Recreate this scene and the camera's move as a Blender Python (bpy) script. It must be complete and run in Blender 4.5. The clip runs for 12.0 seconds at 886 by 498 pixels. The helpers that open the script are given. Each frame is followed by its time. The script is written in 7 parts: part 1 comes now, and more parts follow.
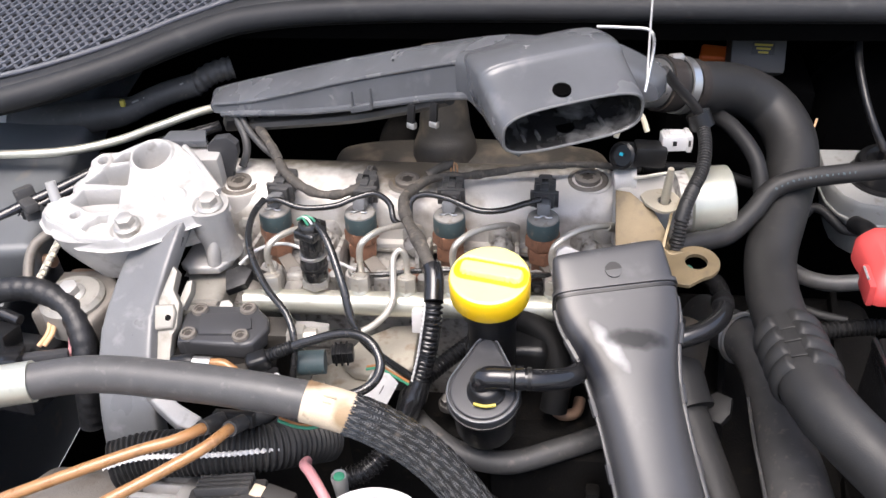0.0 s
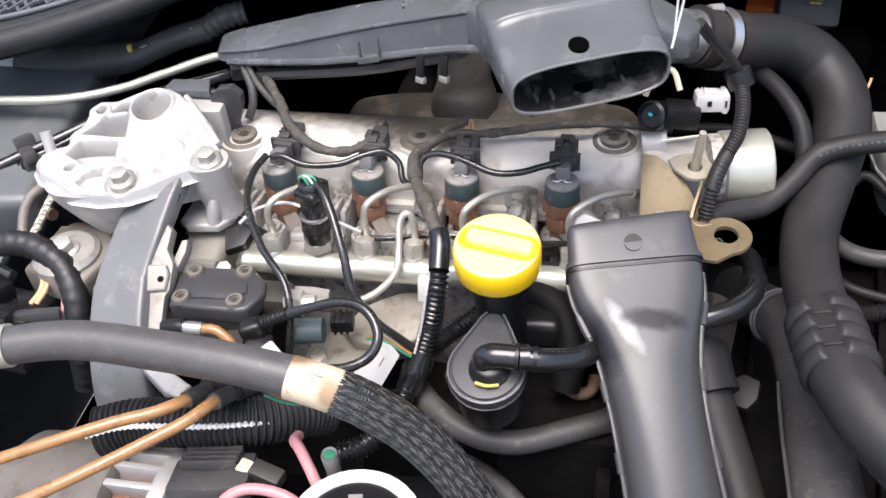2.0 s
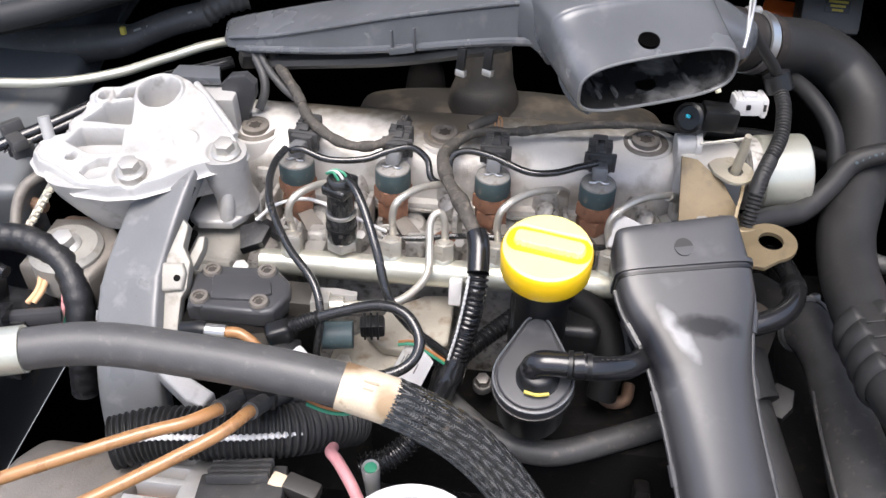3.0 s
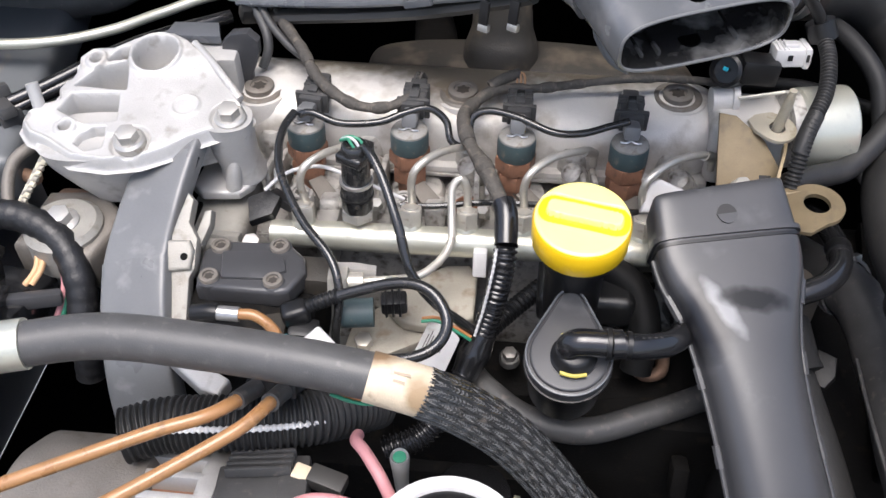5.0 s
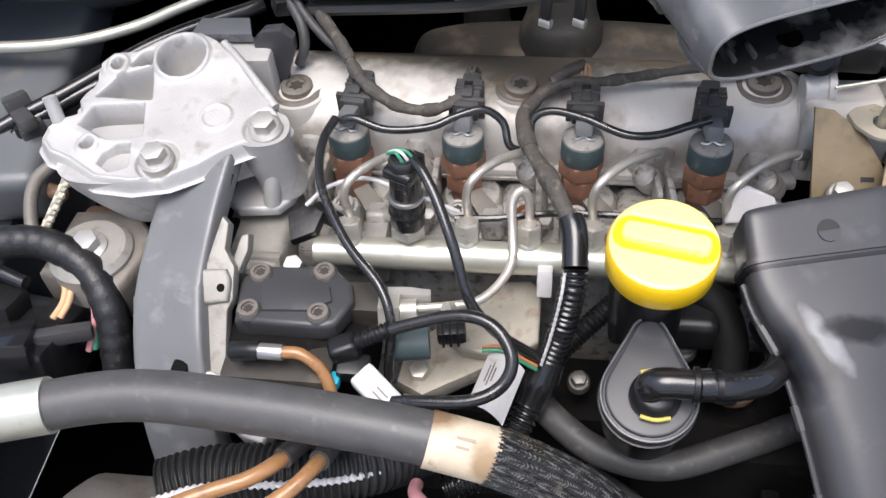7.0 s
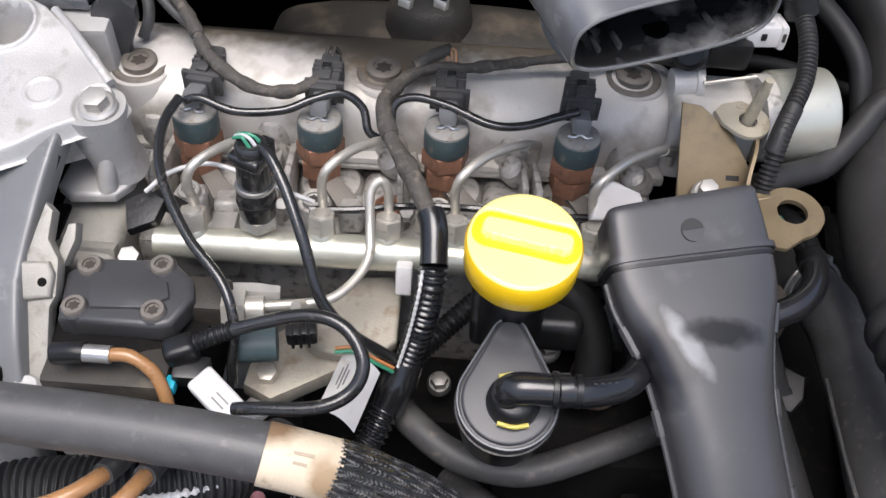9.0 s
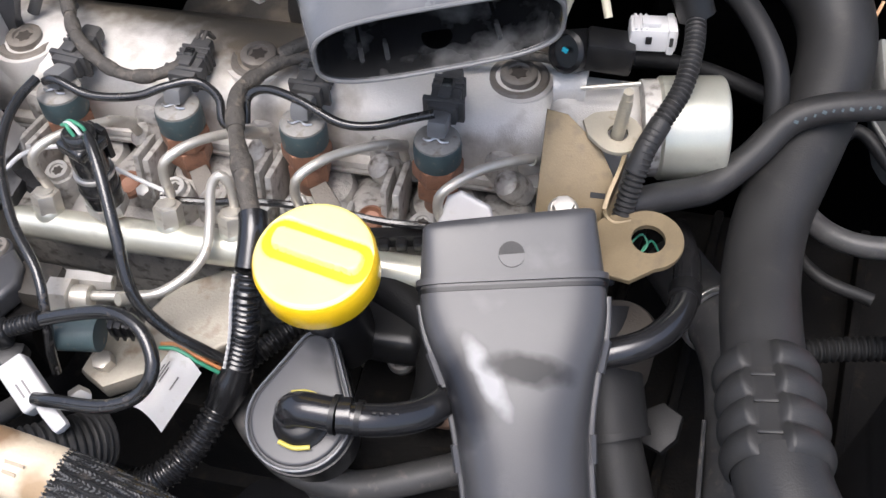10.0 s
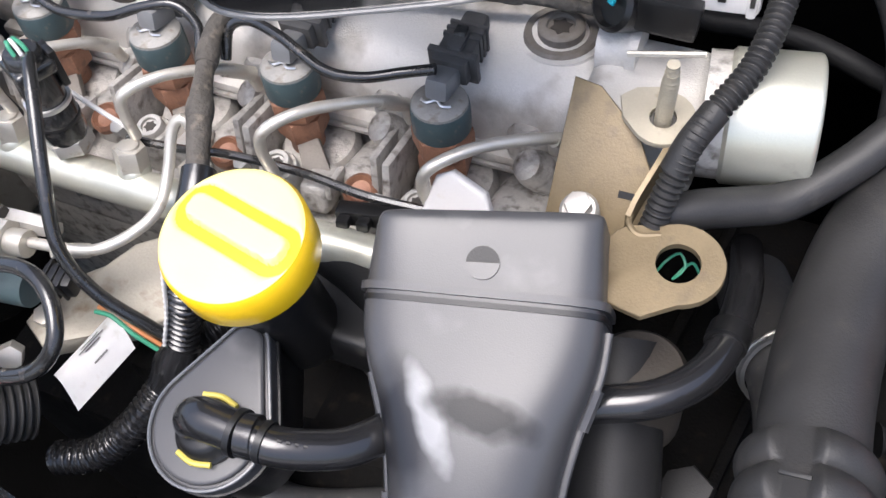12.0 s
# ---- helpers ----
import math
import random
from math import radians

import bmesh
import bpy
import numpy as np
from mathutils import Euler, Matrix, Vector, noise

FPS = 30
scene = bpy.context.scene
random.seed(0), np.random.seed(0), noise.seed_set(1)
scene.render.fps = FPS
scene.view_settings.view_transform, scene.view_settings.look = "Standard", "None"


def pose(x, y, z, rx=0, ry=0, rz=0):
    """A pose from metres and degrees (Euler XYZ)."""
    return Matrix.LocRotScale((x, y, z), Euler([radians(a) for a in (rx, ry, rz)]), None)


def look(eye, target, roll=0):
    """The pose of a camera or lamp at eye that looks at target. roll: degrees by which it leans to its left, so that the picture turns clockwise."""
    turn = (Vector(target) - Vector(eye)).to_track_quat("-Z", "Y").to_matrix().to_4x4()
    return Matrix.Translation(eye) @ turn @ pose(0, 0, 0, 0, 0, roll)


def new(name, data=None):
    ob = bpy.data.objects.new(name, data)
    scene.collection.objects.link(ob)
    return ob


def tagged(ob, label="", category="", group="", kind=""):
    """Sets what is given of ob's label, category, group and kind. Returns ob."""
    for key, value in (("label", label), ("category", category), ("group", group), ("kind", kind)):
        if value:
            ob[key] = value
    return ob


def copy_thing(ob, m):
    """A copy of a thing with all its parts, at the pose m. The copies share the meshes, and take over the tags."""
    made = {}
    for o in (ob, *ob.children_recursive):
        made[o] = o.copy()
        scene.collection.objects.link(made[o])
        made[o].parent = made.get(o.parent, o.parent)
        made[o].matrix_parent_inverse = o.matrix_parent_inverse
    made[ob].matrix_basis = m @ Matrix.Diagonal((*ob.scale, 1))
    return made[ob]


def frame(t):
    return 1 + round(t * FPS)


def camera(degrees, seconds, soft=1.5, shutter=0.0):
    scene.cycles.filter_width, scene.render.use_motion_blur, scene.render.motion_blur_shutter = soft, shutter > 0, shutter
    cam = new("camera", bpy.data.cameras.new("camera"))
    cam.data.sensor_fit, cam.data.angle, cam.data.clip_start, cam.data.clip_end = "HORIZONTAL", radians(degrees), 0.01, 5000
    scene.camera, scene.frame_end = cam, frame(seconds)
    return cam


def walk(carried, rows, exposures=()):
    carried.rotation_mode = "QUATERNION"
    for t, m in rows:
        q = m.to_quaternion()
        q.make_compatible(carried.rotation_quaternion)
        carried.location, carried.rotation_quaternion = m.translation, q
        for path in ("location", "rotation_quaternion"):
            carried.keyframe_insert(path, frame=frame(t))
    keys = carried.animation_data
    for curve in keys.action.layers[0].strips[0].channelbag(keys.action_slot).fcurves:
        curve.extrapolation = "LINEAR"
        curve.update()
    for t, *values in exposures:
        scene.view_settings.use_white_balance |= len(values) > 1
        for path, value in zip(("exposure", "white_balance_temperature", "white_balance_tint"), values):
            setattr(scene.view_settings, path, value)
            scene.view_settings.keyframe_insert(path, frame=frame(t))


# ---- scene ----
cam = camera(51.0, 12.0)
PATH = [
    (0, (0.124, 0.024, 1.447), (-0.137, 1.559, 0.192), -4.1),
    (0.5, (0.055, 0.052, 1.443), (-0.089, 1.578, 0.158), -1.6),
    (1, (0.048, 0.055, 1.456), (-0.066, 1.551, 0.133), -0.4),
    (1.5, (0.083, 0.062, 1.437), (-0.113, 1.555, 0.121), -1.8),
    (2, (0.152, 0.083, 1.423), (-0.213, 1.523, 0.084), -5.6),
    (2.5, (0.108, 0.083, 1.409), (-0.189, 1.55, 0.082), -2.3),
    (3, (0.054, 0.094, 1.402), (-0.142, 1.564, 0.06), -0.2),
    (3.2, (0.043, 0.1, 1.401), (-0.137, 1.565, 0.051), -0.3),
    (4.8, (0.007, 0.118, 1.397), (-0.075, 1.521, -0.027), 1.2),
    (5, (0.024, 0.143, 1.389), (-0.146, 1.52, -0.052), -1.0),
    (5.5, (0.058, 0.22, 1.377), (-0.31, 1.487, -0.126), -7.6),
    (6, (0.019, 0.208, 1.367), (-0.238, 1.524, -0.117), -4.5),
    (6.5, (-0.011, 0.212, 1.377), (-0.223, 1.509, -0.131), -3.3),
    (6.7, (0.006, 0.221, 1.381), (-0.263, 1.489, -0.143), -6.0),
    (8.3, (-0.01, 0.245, 1.347), (-0.163, 1.529, -0.178), -2.8),
    (8.5, (0.009, 0.256, 1.363), (-0.137, 1.494, -0.201), -2.9),
    (9, (0.022, 0.262, 1.351), (0.004, 1.529, -0.197), 3.4),
    (9.5, (0.154, 0.321, 1.347), (-0.14, 1.493, -0.247), -6.7),
    (10, (0.207, 0.334, 1.347), (-0.105, 1.48, -0.262), -3.9),
    (10.5, (0.216, 0.341, 1.341), (-0.073, 1.471, -0.283), 0.2),
    (11, (0.318, 0.347, 1.335), (-0.158, 1.435, -0.274), -6.7),
    (11.5, (0.292, 0.361, 1.314), (-0.177, 1.45, -0.297), -4.3),
    (12, (0.269, 0.444, 1.261), (-0.352, 1.392, -0.386), -11.6),
]
walk(cam, [(t, look(eye, target, roll)) for t, eye, target, roll in PATH], [(0, 1.30, 6450, 14), (2, 1.26, 6360, 13), (5, 1.00, 6240, 12), (5.6, 0.92, 6240, 12), (6.5, 0.92, 6240, 12), (8.5, 0.71, 6240, 12), (9.5, 0.93, 6220, 12), (10.5, 1.20, 6240, 14), (12, 1.34, 6180, 13)])

# ---- light ----
world = bpy.data.worlds.new("overcast_sky")
scene.world = world
world.use_nodes = True
wn, wl = world.node_tree.nodes, world.node_tree.links
sky = wn.new("ShaderNodeTexSky")
sky.sky_type, sky.sun_disc = "NISHITA", False
SUN_UP, SUN_ROUND = radians(76), radians(192)
sky.sun_elevation, sky.sun_rotation = SUN_UP, SUN_ROUND
sky.air_density, sky.dust_density, sky.ozone_density = 1.1, 5.0, 1.0
wl.new(sky.outputs["Color"], wn["Background"].inputs["Color"])
wn["Background"].inputs["Strength"].default_value = 0.13
sun = new("sun", bpy.data.lights.new("sun", "SUN"))
sun.data.energy, sun.data.angle, sun.data.color = 1.5, radians(40), (1.0, 0.978, 0.95)
sun_way = Vector((math.sin(SUN_ROUND) * math.cos(SUN_UP), math.cos(SUN_ROUND) * math.cos(SUN_UP), math.sin(SUN_UP)))
sun.matrix_world = look(sun_way * 20 + Vector((0, 0.6, 0.9)), (0, 0.6, 0.9))
scene.view_settings.exposure = 0.6


# ---- materials ----
def surf(name, colour, rough=0.5, metal=0.0, grain=600, stain=25, vary=0.25, bump=0.15, dirt=None, dirt_amount=0.0, coat=0.0, spec=0.5):
    """A surface with fine grain, broad stains and a light relief; sizes in waves to the metre."""
    m = bpy.data.materials.new(name)
    m.use_nodes = True
    n, l = m.node_tree.nodes, m.node_tree.links
    b = n["Principled BSDF"]
    tc = n.new("ShaderNodeTexCoord")
    def tex(scale, detail):
        t = n.new("ShaderNodeTexNoise")
        t.inputs["Scale"].default_value, t.inputs["Detail"].default_value = scale, detail
        l.new(tc.outputs["Object"], t.inputs["Vector"])
        return t
    fine, broad = tex(grain, 3), tex(stain, 6)
    mix = n.new("ShaderNodeMix")
    mix.data_type, mix.blend_type = "RGBA", "MIX"
    lo = [c * (1 - vary) for c in colour]
    hi = [min(1, c * (1 + vary * 0.6)) for c in colour]
    mix.inputs["A"].default_value, mix.inputs["B"].default_value = (*lo, 1), (*hi, 1)
    add = n.new("ShaderNodeMath")
    add.operation = "MULTIPLY_ADD"
    add.inputs[1].default_value = 0.45
    l.new(fine.outputs["Fac"], add.inputs[0])
    half = n.new("ShaderNodeMath")
    half.operation = "MULTIPLY_ADD"
    half.inputs[1].default_value, half.inputs[2].default_value = 1.6, -0.5
    l.new(broad.outputs["Fac"], half.inputs[0])
    l.new(half.outputs[0], add.inputs[2])
    l.new(add.outputs[0], mix.inputs["Factor"])
    out = mix.outputs["Result"]
    ramp = None
    if dirt:
        spots = tex(stain * 2.3, 8)
        ramp = n.new("ShaderNodeValToRGB")
        ramp.color_ramp.elements[0].position = 0.62 - dirt_amount * 0.3
        ramp.color_ramp.elements[1].position = 0.80 - dirt_amount * 0.2
        l.new(spots.outputs["Fac"], ramp.inputs["Fac"])
        d = n.new("ShaderNodeMix")
        d.data_type = "RGBA"
        d.inputs["B"].default_value = (*dirt, 1)
        l.new(ramp.outputs["Color"], d.inputs["Factor"])
        l.new(out, d.inputs["A"])
        out = d.outputs["Result"]
        if metal:
            mm = n.new("ShaderNodeMath")
            mm.operation = "MULTIPLY_ADD"
            mm.inputs[1].default_value, mm.inputs[2].default_value = -metal * 0.8, metal
            l.new(ramp.outputs["Color"], mm.inputs[0])
            l.new(mm.outputs[0], b.inputs["Metallic"])
    l.new(out, b.inputs["Base Color"])
    if not (dirt and metal):
        b.inputs["Metallic"].default_value = metal
    r = n.new("ShaderNodeMapRange")
    r.inputs["To Min"].default_value, r.inputs["To Max"].default_value = max(0.04, rough - 0.12), min(1, rough + 0.15)
    l.new(broad.outputs["Fac"], r.inputs["Value"])
    l.new(r.outputs["Result"], b.inputs["Roughness"])
    b.inputs["Specular IOR Level"].default_value = spec
    b.inputs["Coat Weight"].default_value = coat
    bp = n.new("ShaderNodeBump")
    bp.inputs["Strength"].default_value, bp.inputs["Distance"].default_value = bump, 0.0012
    l.new(fine.outputs["Fac"], bp.inputs["Height"])
    l.new(bp.outputs["Normal"], b.inputs["Normal"])
    return m


M = {
    "hose_grey": surf("dusty_mid_grey_hose", (0.078, 0.0765, 0.075), 0.42, 0, 900, 60, 0.25, 0.12, (0.14, 0.135, 0.13), 0.06),
    "black_tape": surf("creased_black_tape", (0.014, 0.014, 0.015), 0.42, 0, 500, 90, 0.4, 0.3, (0.05, 0.047, 0.043), 0.12),
    "braid": surf("grey_braid_yarn", (0.085, 0.085, 0.083), 0.5, 0, 900, 200, 0.4, 0.1),
    "dusty": surf("dusty_black_plastic", (0.058, 0.057, 0.056), 0.5, 0, 900, 60, 0.35, 0.12, (0.13, 0.115, 0.10), 0.10),
    "belt": surf("dusty_mid_grey_plastic", (0.165, 0.167, 0.168), 0.30, 0, 900, 18, 0.22, 0.06, (0.27, 0.268, 0.262), 0.12),
    "grime": surf("grimy_cast_grey", (0.20, 0.18, 0.155), 0.55, 0.25, 600, 30, 0.3, 0.3, (0.12, 0.095, 0.07), 0.25),
    # cast grey with brown grime, its base darkened for the duct's shadow
    "sooty": surf("grimy_shaded_cast_grey", (0.046, 0.041, 0.034), 0.6, 0.2, 600, 14, 0.25, 0.3, (0.13, 0.105, 0.075), 0.30),
    "dark_steel": surf("dark_oily_steel", (0.20, 0.19, 0.18), 0.4, 0.7, 900, 60, 0.25, 0.15),
    "cast": surf("cast_aluminium_bright", (0.49, 0.48, 0.46), 0.45, 0.25, 900, 22, 0.24, 0.3, (0.25, 0.225, 0.19), 0.14),
    "leg": surf("oily_beige_casting", (0.33, 0.315, 0.28), 0.5, 0.25, 900, 40, 0.25, 0.3, (0.17, 0.15, 0.12), 0.2),
    "cover": surf("cast_cover_grey", (0.66, 0.637, 0.595), 0.50, 0.22, 900, 11, 0.24, 0.3, (0.26, 0.22, 0.17), 0.36),
    "head": surf("oily_cast_head", (0.52, 0.50, 0.465), 0.50, 0.35, 500, 55, 0.34, 0.5, (0.08, 0.062, 0.045), 0.38),
    # iron coloured almost black, so the deep shade in the gaps is painted in
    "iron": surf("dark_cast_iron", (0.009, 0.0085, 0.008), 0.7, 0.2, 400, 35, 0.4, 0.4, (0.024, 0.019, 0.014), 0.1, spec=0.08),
    "steel": surf("plated_steel", (0.50, 0.485, 0.455), 0.46, 0.65, 1200, 60, 0.2, 0.1, (0.25, 0.19, 0.13), 0.1),
    "pipe": surf("dull_steel_pipe", (0.58, 0.55, 0.485), 0.38, 0.6, 1500, 70, 0.18, 0.08, (0.30, 0.24, 0.17), 0.08),
    "bright": surf("polished_metal", (0.70, 0.69, 0.67), 0.30, 0.9, 1500, 60, 0.1, 0.05),
    "gold": surf("yellow_zinc_plate", (0.205, 0.158, 0.092), 0.44, 0.4, 900, 40, 0.25, 0.12, (0.13, 0.10, 0.06), 0.12),
    "gold_pale": surf("pale_yellow_zinc", (0.50, 0.455, 0.355), 0.42, 0.35, 900, 40, 0.18, 0.1, (0.26, 0.20, 0.12), 0.08),
    "zinc": surf("pale_zinc_drum", (0.60, 0.595, 0.50), 0.32, 0.62, 900, 30, 0.14, 0.06, (0.34, 0.32, 0.27), 0.10),
    "copper": surf("rusty_copper_brown", (0.30, 0.150, 0.092), 0.5, 0.25, 700, 60, 0.35, 0.3, (0.14, 0.075, 0.05), 0.2),
    "teal": surf("teal_grey_plastic", (0.055, 0.085, 0.09), 0.5, 0, 900, 60, 0.25, 0.1, (0.2, 0.17, 0.13), 0.06),
    "disc": surf("dusty_pale_cap", (0.27, 0.26, 0.24), 0.6, 0.2, 900, 90, 0.3, 0.2, (0.16, 0.13, 0.1), 0.2),
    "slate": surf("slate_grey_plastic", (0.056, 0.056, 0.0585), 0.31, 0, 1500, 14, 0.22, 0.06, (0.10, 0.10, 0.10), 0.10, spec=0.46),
    # slate made paler and bluer, sky sheen put into its base; dusty patches
    "slate_pale": surf("pale_slate_plastic", (0.112, 0.117, 0.125), 0.24, 0, 1500, 14, 0.24, 0.05, (0.17, 0.172, 0.178), 0.16),
    "dark_pipe": surf("dark_dusty_pipe", (0.018, 0.018, 0.0185), 0.5, 0, 900, 60, 0.25, 0.12, spec=0.28),
    "black": surf("black_plastic", (0.0105, 0.0105, 0.011), 0.34, 0, 1200, 30, 0.3, 0.08, (0.055, 0.049, 0.043), 0.06, spec=0.42),
    "inside": surf("dirty_black_inside", (0.018, 0.018, 0.018), 0.24, 0, 1200, 24, 0.5, 0.12, (0.16, 0.157, 0.15), 0.42, coat=0.3),
    "rubber": surf("matt_black_rubber", (0.010, 0.010, 0.010), 0.6, 0, 900, 60, 0.35, 0.15, spec=0.18),
    "grey_rubber": surf("dusty_grey_rubber", (0.024, 0.0236, 0.0231), 0.48, 0, 900, 40, 0.30, 0.15, (0.038, 0.035, 0.032), 0.10, spec=0.36),
    "cuff": surf("brown_black_rubber_cuff", (0.030, 0.025, 0.022), 0.6, 0, 700, 50, 0.35, 0.2, (0.07, 0.055, 0.045), 0.2, spec=0.3),
    "gloss": surf("glossy_black_hose", (0.015, 0.015, 0.016), 0.18, 0, 900, 30, 0.3, 0.05, coat=0.3),
    "wire": surf("black_cable_sheath", (0.02, 0.02, 0.02), 0.20, 0, 900, 60, 0.3, 0.05, (0.1, 0.085, 0.07), 0.05, coat=0.4),
    "tape": surf("dusty_wrapped_loom", (0.085, 0.077, 0.067), 0.65, 0, 350, 60, 0.5, 1.0, (0.17, 0.145, 0.115), 0.3, spec=0.25),
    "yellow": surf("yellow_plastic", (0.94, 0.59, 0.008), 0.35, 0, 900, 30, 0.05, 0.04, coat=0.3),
    # paler copy of the cap's yellow; strong light on its face is painted in
    "bleached": surf("overlit_yellow_plastic", (0.97, 0.83, 0.27), 0.38, 0, 900, 40, 0.05, 0.04, coat=0.6),
    "clip_yellow": surf("yellow_clip", (0.50, 0.42, 0.08), 0.45, 0, 900, 30, 0.1, 0.05),
    "band": surf("beige_tape_band", (0.66, 0.55, 0.40), 0.6, 0, 700, 55, 0.2, 0.2, (0.36, 0.27, 0.18), 0.12),
    "amber": surf("amber_fuel_hose", (0.36, 0.185, 0.075), 0.28, 0, 900, 50, 0.25, 0.06, (0.20, 0.11, 0.05), 0.15, coat=0.3),
    "pink": surf("pink_wire_tube", (0.56, 0.26, 0.27), 0.4, 0, 900, 50, 0.15, 0.05),
    "white": surf("white_plastic", (0.60, 0.59, 0.58), 0.4, 0, 900, 40, 0.08, 0.05, (0.5, 0.46, 0.4), 0.03),
    "paper": surf("white_label_paper", (0.82, 0.81, 0.79), 0.6, 0, 900, 40, 0.06, 0.05, (0.6, 0.56, 0.5), 0.04),
    "faint_print": surf("faint_brown_print", (0.40, 0.32, 0.23), 0.6, 0),
    "print": surf("grey_print", (0.22, 0.21, 0.2), 0.6, 0),
    "hose_print": surf("faded_cyan_print", (0.06, 0.085, 0.095), 0.6, 0),
    "grey": surf("pale_grey_plastic", (0.27, 0.272, 0.262), 0.42, 0, 900, 40, 0.14, 0.05, (0.15, 0.135, 0.12), 0.08),
    "red": surf("red_plastic_cover", (0.62, 0.075, 0.07), 0.36, 0, 900, 30, 0.1, 0.05),
    "orange": surf("orange_connector", (0.75, 0.16, 0.03), 0.4, 0, 900, 30, 0.1, 0.05),
    "green": surf("green_wire", (0.045, 0.26, 0.15), 0.4, 0),
    "orange_wire": surf("orange_wire", (0.50, 0.21, 0.08), 0.4, 0),
    "tan_wire": surf("tan_wire", (0.62, 0.38, 0.20), 0.45, 0),
    "cyan": surf("cyan_plastic", (0.02, 0.42, 0.55), 0.4, 0),
    "sticker": surf("black_sticker", (0.012, 0.012, 0.011), 0.5, 0),
    "sticker_yellow": surf("yellow_sticker_print", (0.34, 0.27, 0.02), 0.5, 0),
    "module": surf("grey_module_case", (0.042, 0.040, 0.037), 0.5, 0.1, 900, 30, 0.2, 0.1),
    "paint": surf("blue_grey_body_paint", (0.125, 0.132, 0.136), 0.40, 0.1, 900, 12, 0.2, 0.05, (0.22, 0.19, 0.15), 0.1),
    # near-black colour carries the deep shade of the bulkhead, recesses and holes
    "firewall": surf("deep_shade_black", (0.0018, 0.0018, 0.0018), 0.95, 0, 300, 15, 0.4, 0.5, spec=0.02),
    "seal": surf("weathered_seal_rubber", (0.030, 0.031, 0.033), 0.55, 0, 700, 18, 0.25, 0.15, (0.050, 0.050, 0.050), 0.10, spec=0.3),
    "brown": surf("dusty_brown_cap", (0.045, 0.038, 0.031), 0.6, 0, 600, 40, 0.3, 0.2),
    "rust": surf("rusty_hook_steel", (0.24, 0.15, 0.10), 0.6, 0.4, 500, 60, 0.4, 0.3),
    "tanplate": surf("stained_cast_plate", (0.40, 0.37, 0.31), 0.55, 0.35, 600, 30, 0.25, 0.3, (0.20, 0.15, 0.1), 0.2),
    "concrete": surf("concrete_ground", (0.24, 0.235, 0.225), 0.85, 0, 60, 1.5, 0.25, 0.3),
    "cord": surf("twisted_cream_cord", (0.70, 0.64, 0.48), 0.7, 0, 900, 60, 0.2, 0.3),
    "mesh": surf("grey_grille_plastic", (0.10, 0.105, 0.12), 0.45, 0, 900, 20, 0.2, 0.05),
}


def add_smear_or_glint(m, at, size, dark, turn=0, gloss=None):
    """A smear or painted-in glint of a given place and size in the object's own space."""
    n, l = m.node_tree.nodes, m.node_tree.links
    b = n["Principled BSDF"]
    old = b.inputs["Base Color"].links[0].from_socket
    tc, mp, ns = n.new("ShaderNodeTexCoord"), n.new("ShaderNodeMapping"), n.new("ShaderNodeTexNoise")
    mp.vector_type = "TEXTURE"
    mp.inputs["Location"].default_value, mp.inputs["Scale"].default_value = at, size
    mp.inputs["Rotation"].default_value = (0, 0, radians(turn))
    l.new(tc.outputs["Object"], mp.inputs["Vector"])
    ns.inputs["Scale"].default_value = 90
    l.new(tc.outputs["Object"], ns.inputs["Vector"])
    wob, gr = n.new("ShaderNodeVectorMath"), n.new("ShaderNodeTexGradient")
    wob.operation = "MULTIPLY_ADD"
    wob.inputs[1].default_value = (0.5, 0.5, 0.5)
    l.new(ns.outputs["Color"], wob.inputs[0])
    mid = n.new("ShaderNodeVectorMath")
    mid.inputs[1].default_value = (-0.25, -0.25, -0.25)
    l.new(mp.outputs["Vector"], mid.inputs[0])
    l.new(mid.outputs[0], wob.inputs[2])
    gr.gradient_type = "SPHERICAL"
    l.new(wob.outputs[0], gr.inputs["Vector"])
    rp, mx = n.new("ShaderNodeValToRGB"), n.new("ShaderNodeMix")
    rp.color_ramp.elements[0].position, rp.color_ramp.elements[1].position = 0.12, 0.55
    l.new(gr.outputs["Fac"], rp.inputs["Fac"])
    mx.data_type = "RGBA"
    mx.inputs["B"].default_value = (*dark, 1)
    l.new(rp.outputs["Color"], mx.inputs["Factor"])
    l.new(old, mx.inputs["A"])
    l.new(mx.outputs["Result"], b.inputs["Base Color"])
    if gloss is not None:
        mr = n.new("ShaderNodeMapRange")
        mr.inputs["To Min"].default_value, mr.inputs["To Max"].default_value = b.inputs["Specular IOR Level"].default_value, gloss
        l.new(rp.outputs["Color"], mr.inputs["Value"])
        l.new(mr.outputs["Result"], b.inputs["Specular IOR Level"])
    return m


# ---- mesh helpers ----
WM = {}


def mesh_of(bm, material, smooth=40):
    me = bpy.data.meshes.new("mesh")
    bm.normal_update()
    lim = math.cos(radians(smooth))
    for f in bm.faces:
        f.smooth = True
    for e in bm.edges:
        if len(e.link_faces) == 2 and e.link_faces[0].normal.dot(e.link_faces[1].normal) < lim:
            e.smooth = False
    bm.to_mesh(me)
    bm.free()
    for one in material if isinstance(material, (list, tuple)) else [material]:
        me.materials.append(M[one])
    return me


def settle(bm):
    """Moves a mesh to an origin at the middle of its base; returns that base."""
    co = [v.co for v in bm.verts]
    lo = Vector([min(c[i] for c in co) for i in range(3)])
    hi = Vector([max(c[i] for c in co) for i in range(3)])
    base = Vector(((lo.x + hi.x) / 2, (lo.y + hi.y) / 2, lo.z))
    bmesh.ops.translate(bm, verts=bm.verts, vec=-base)
    return base


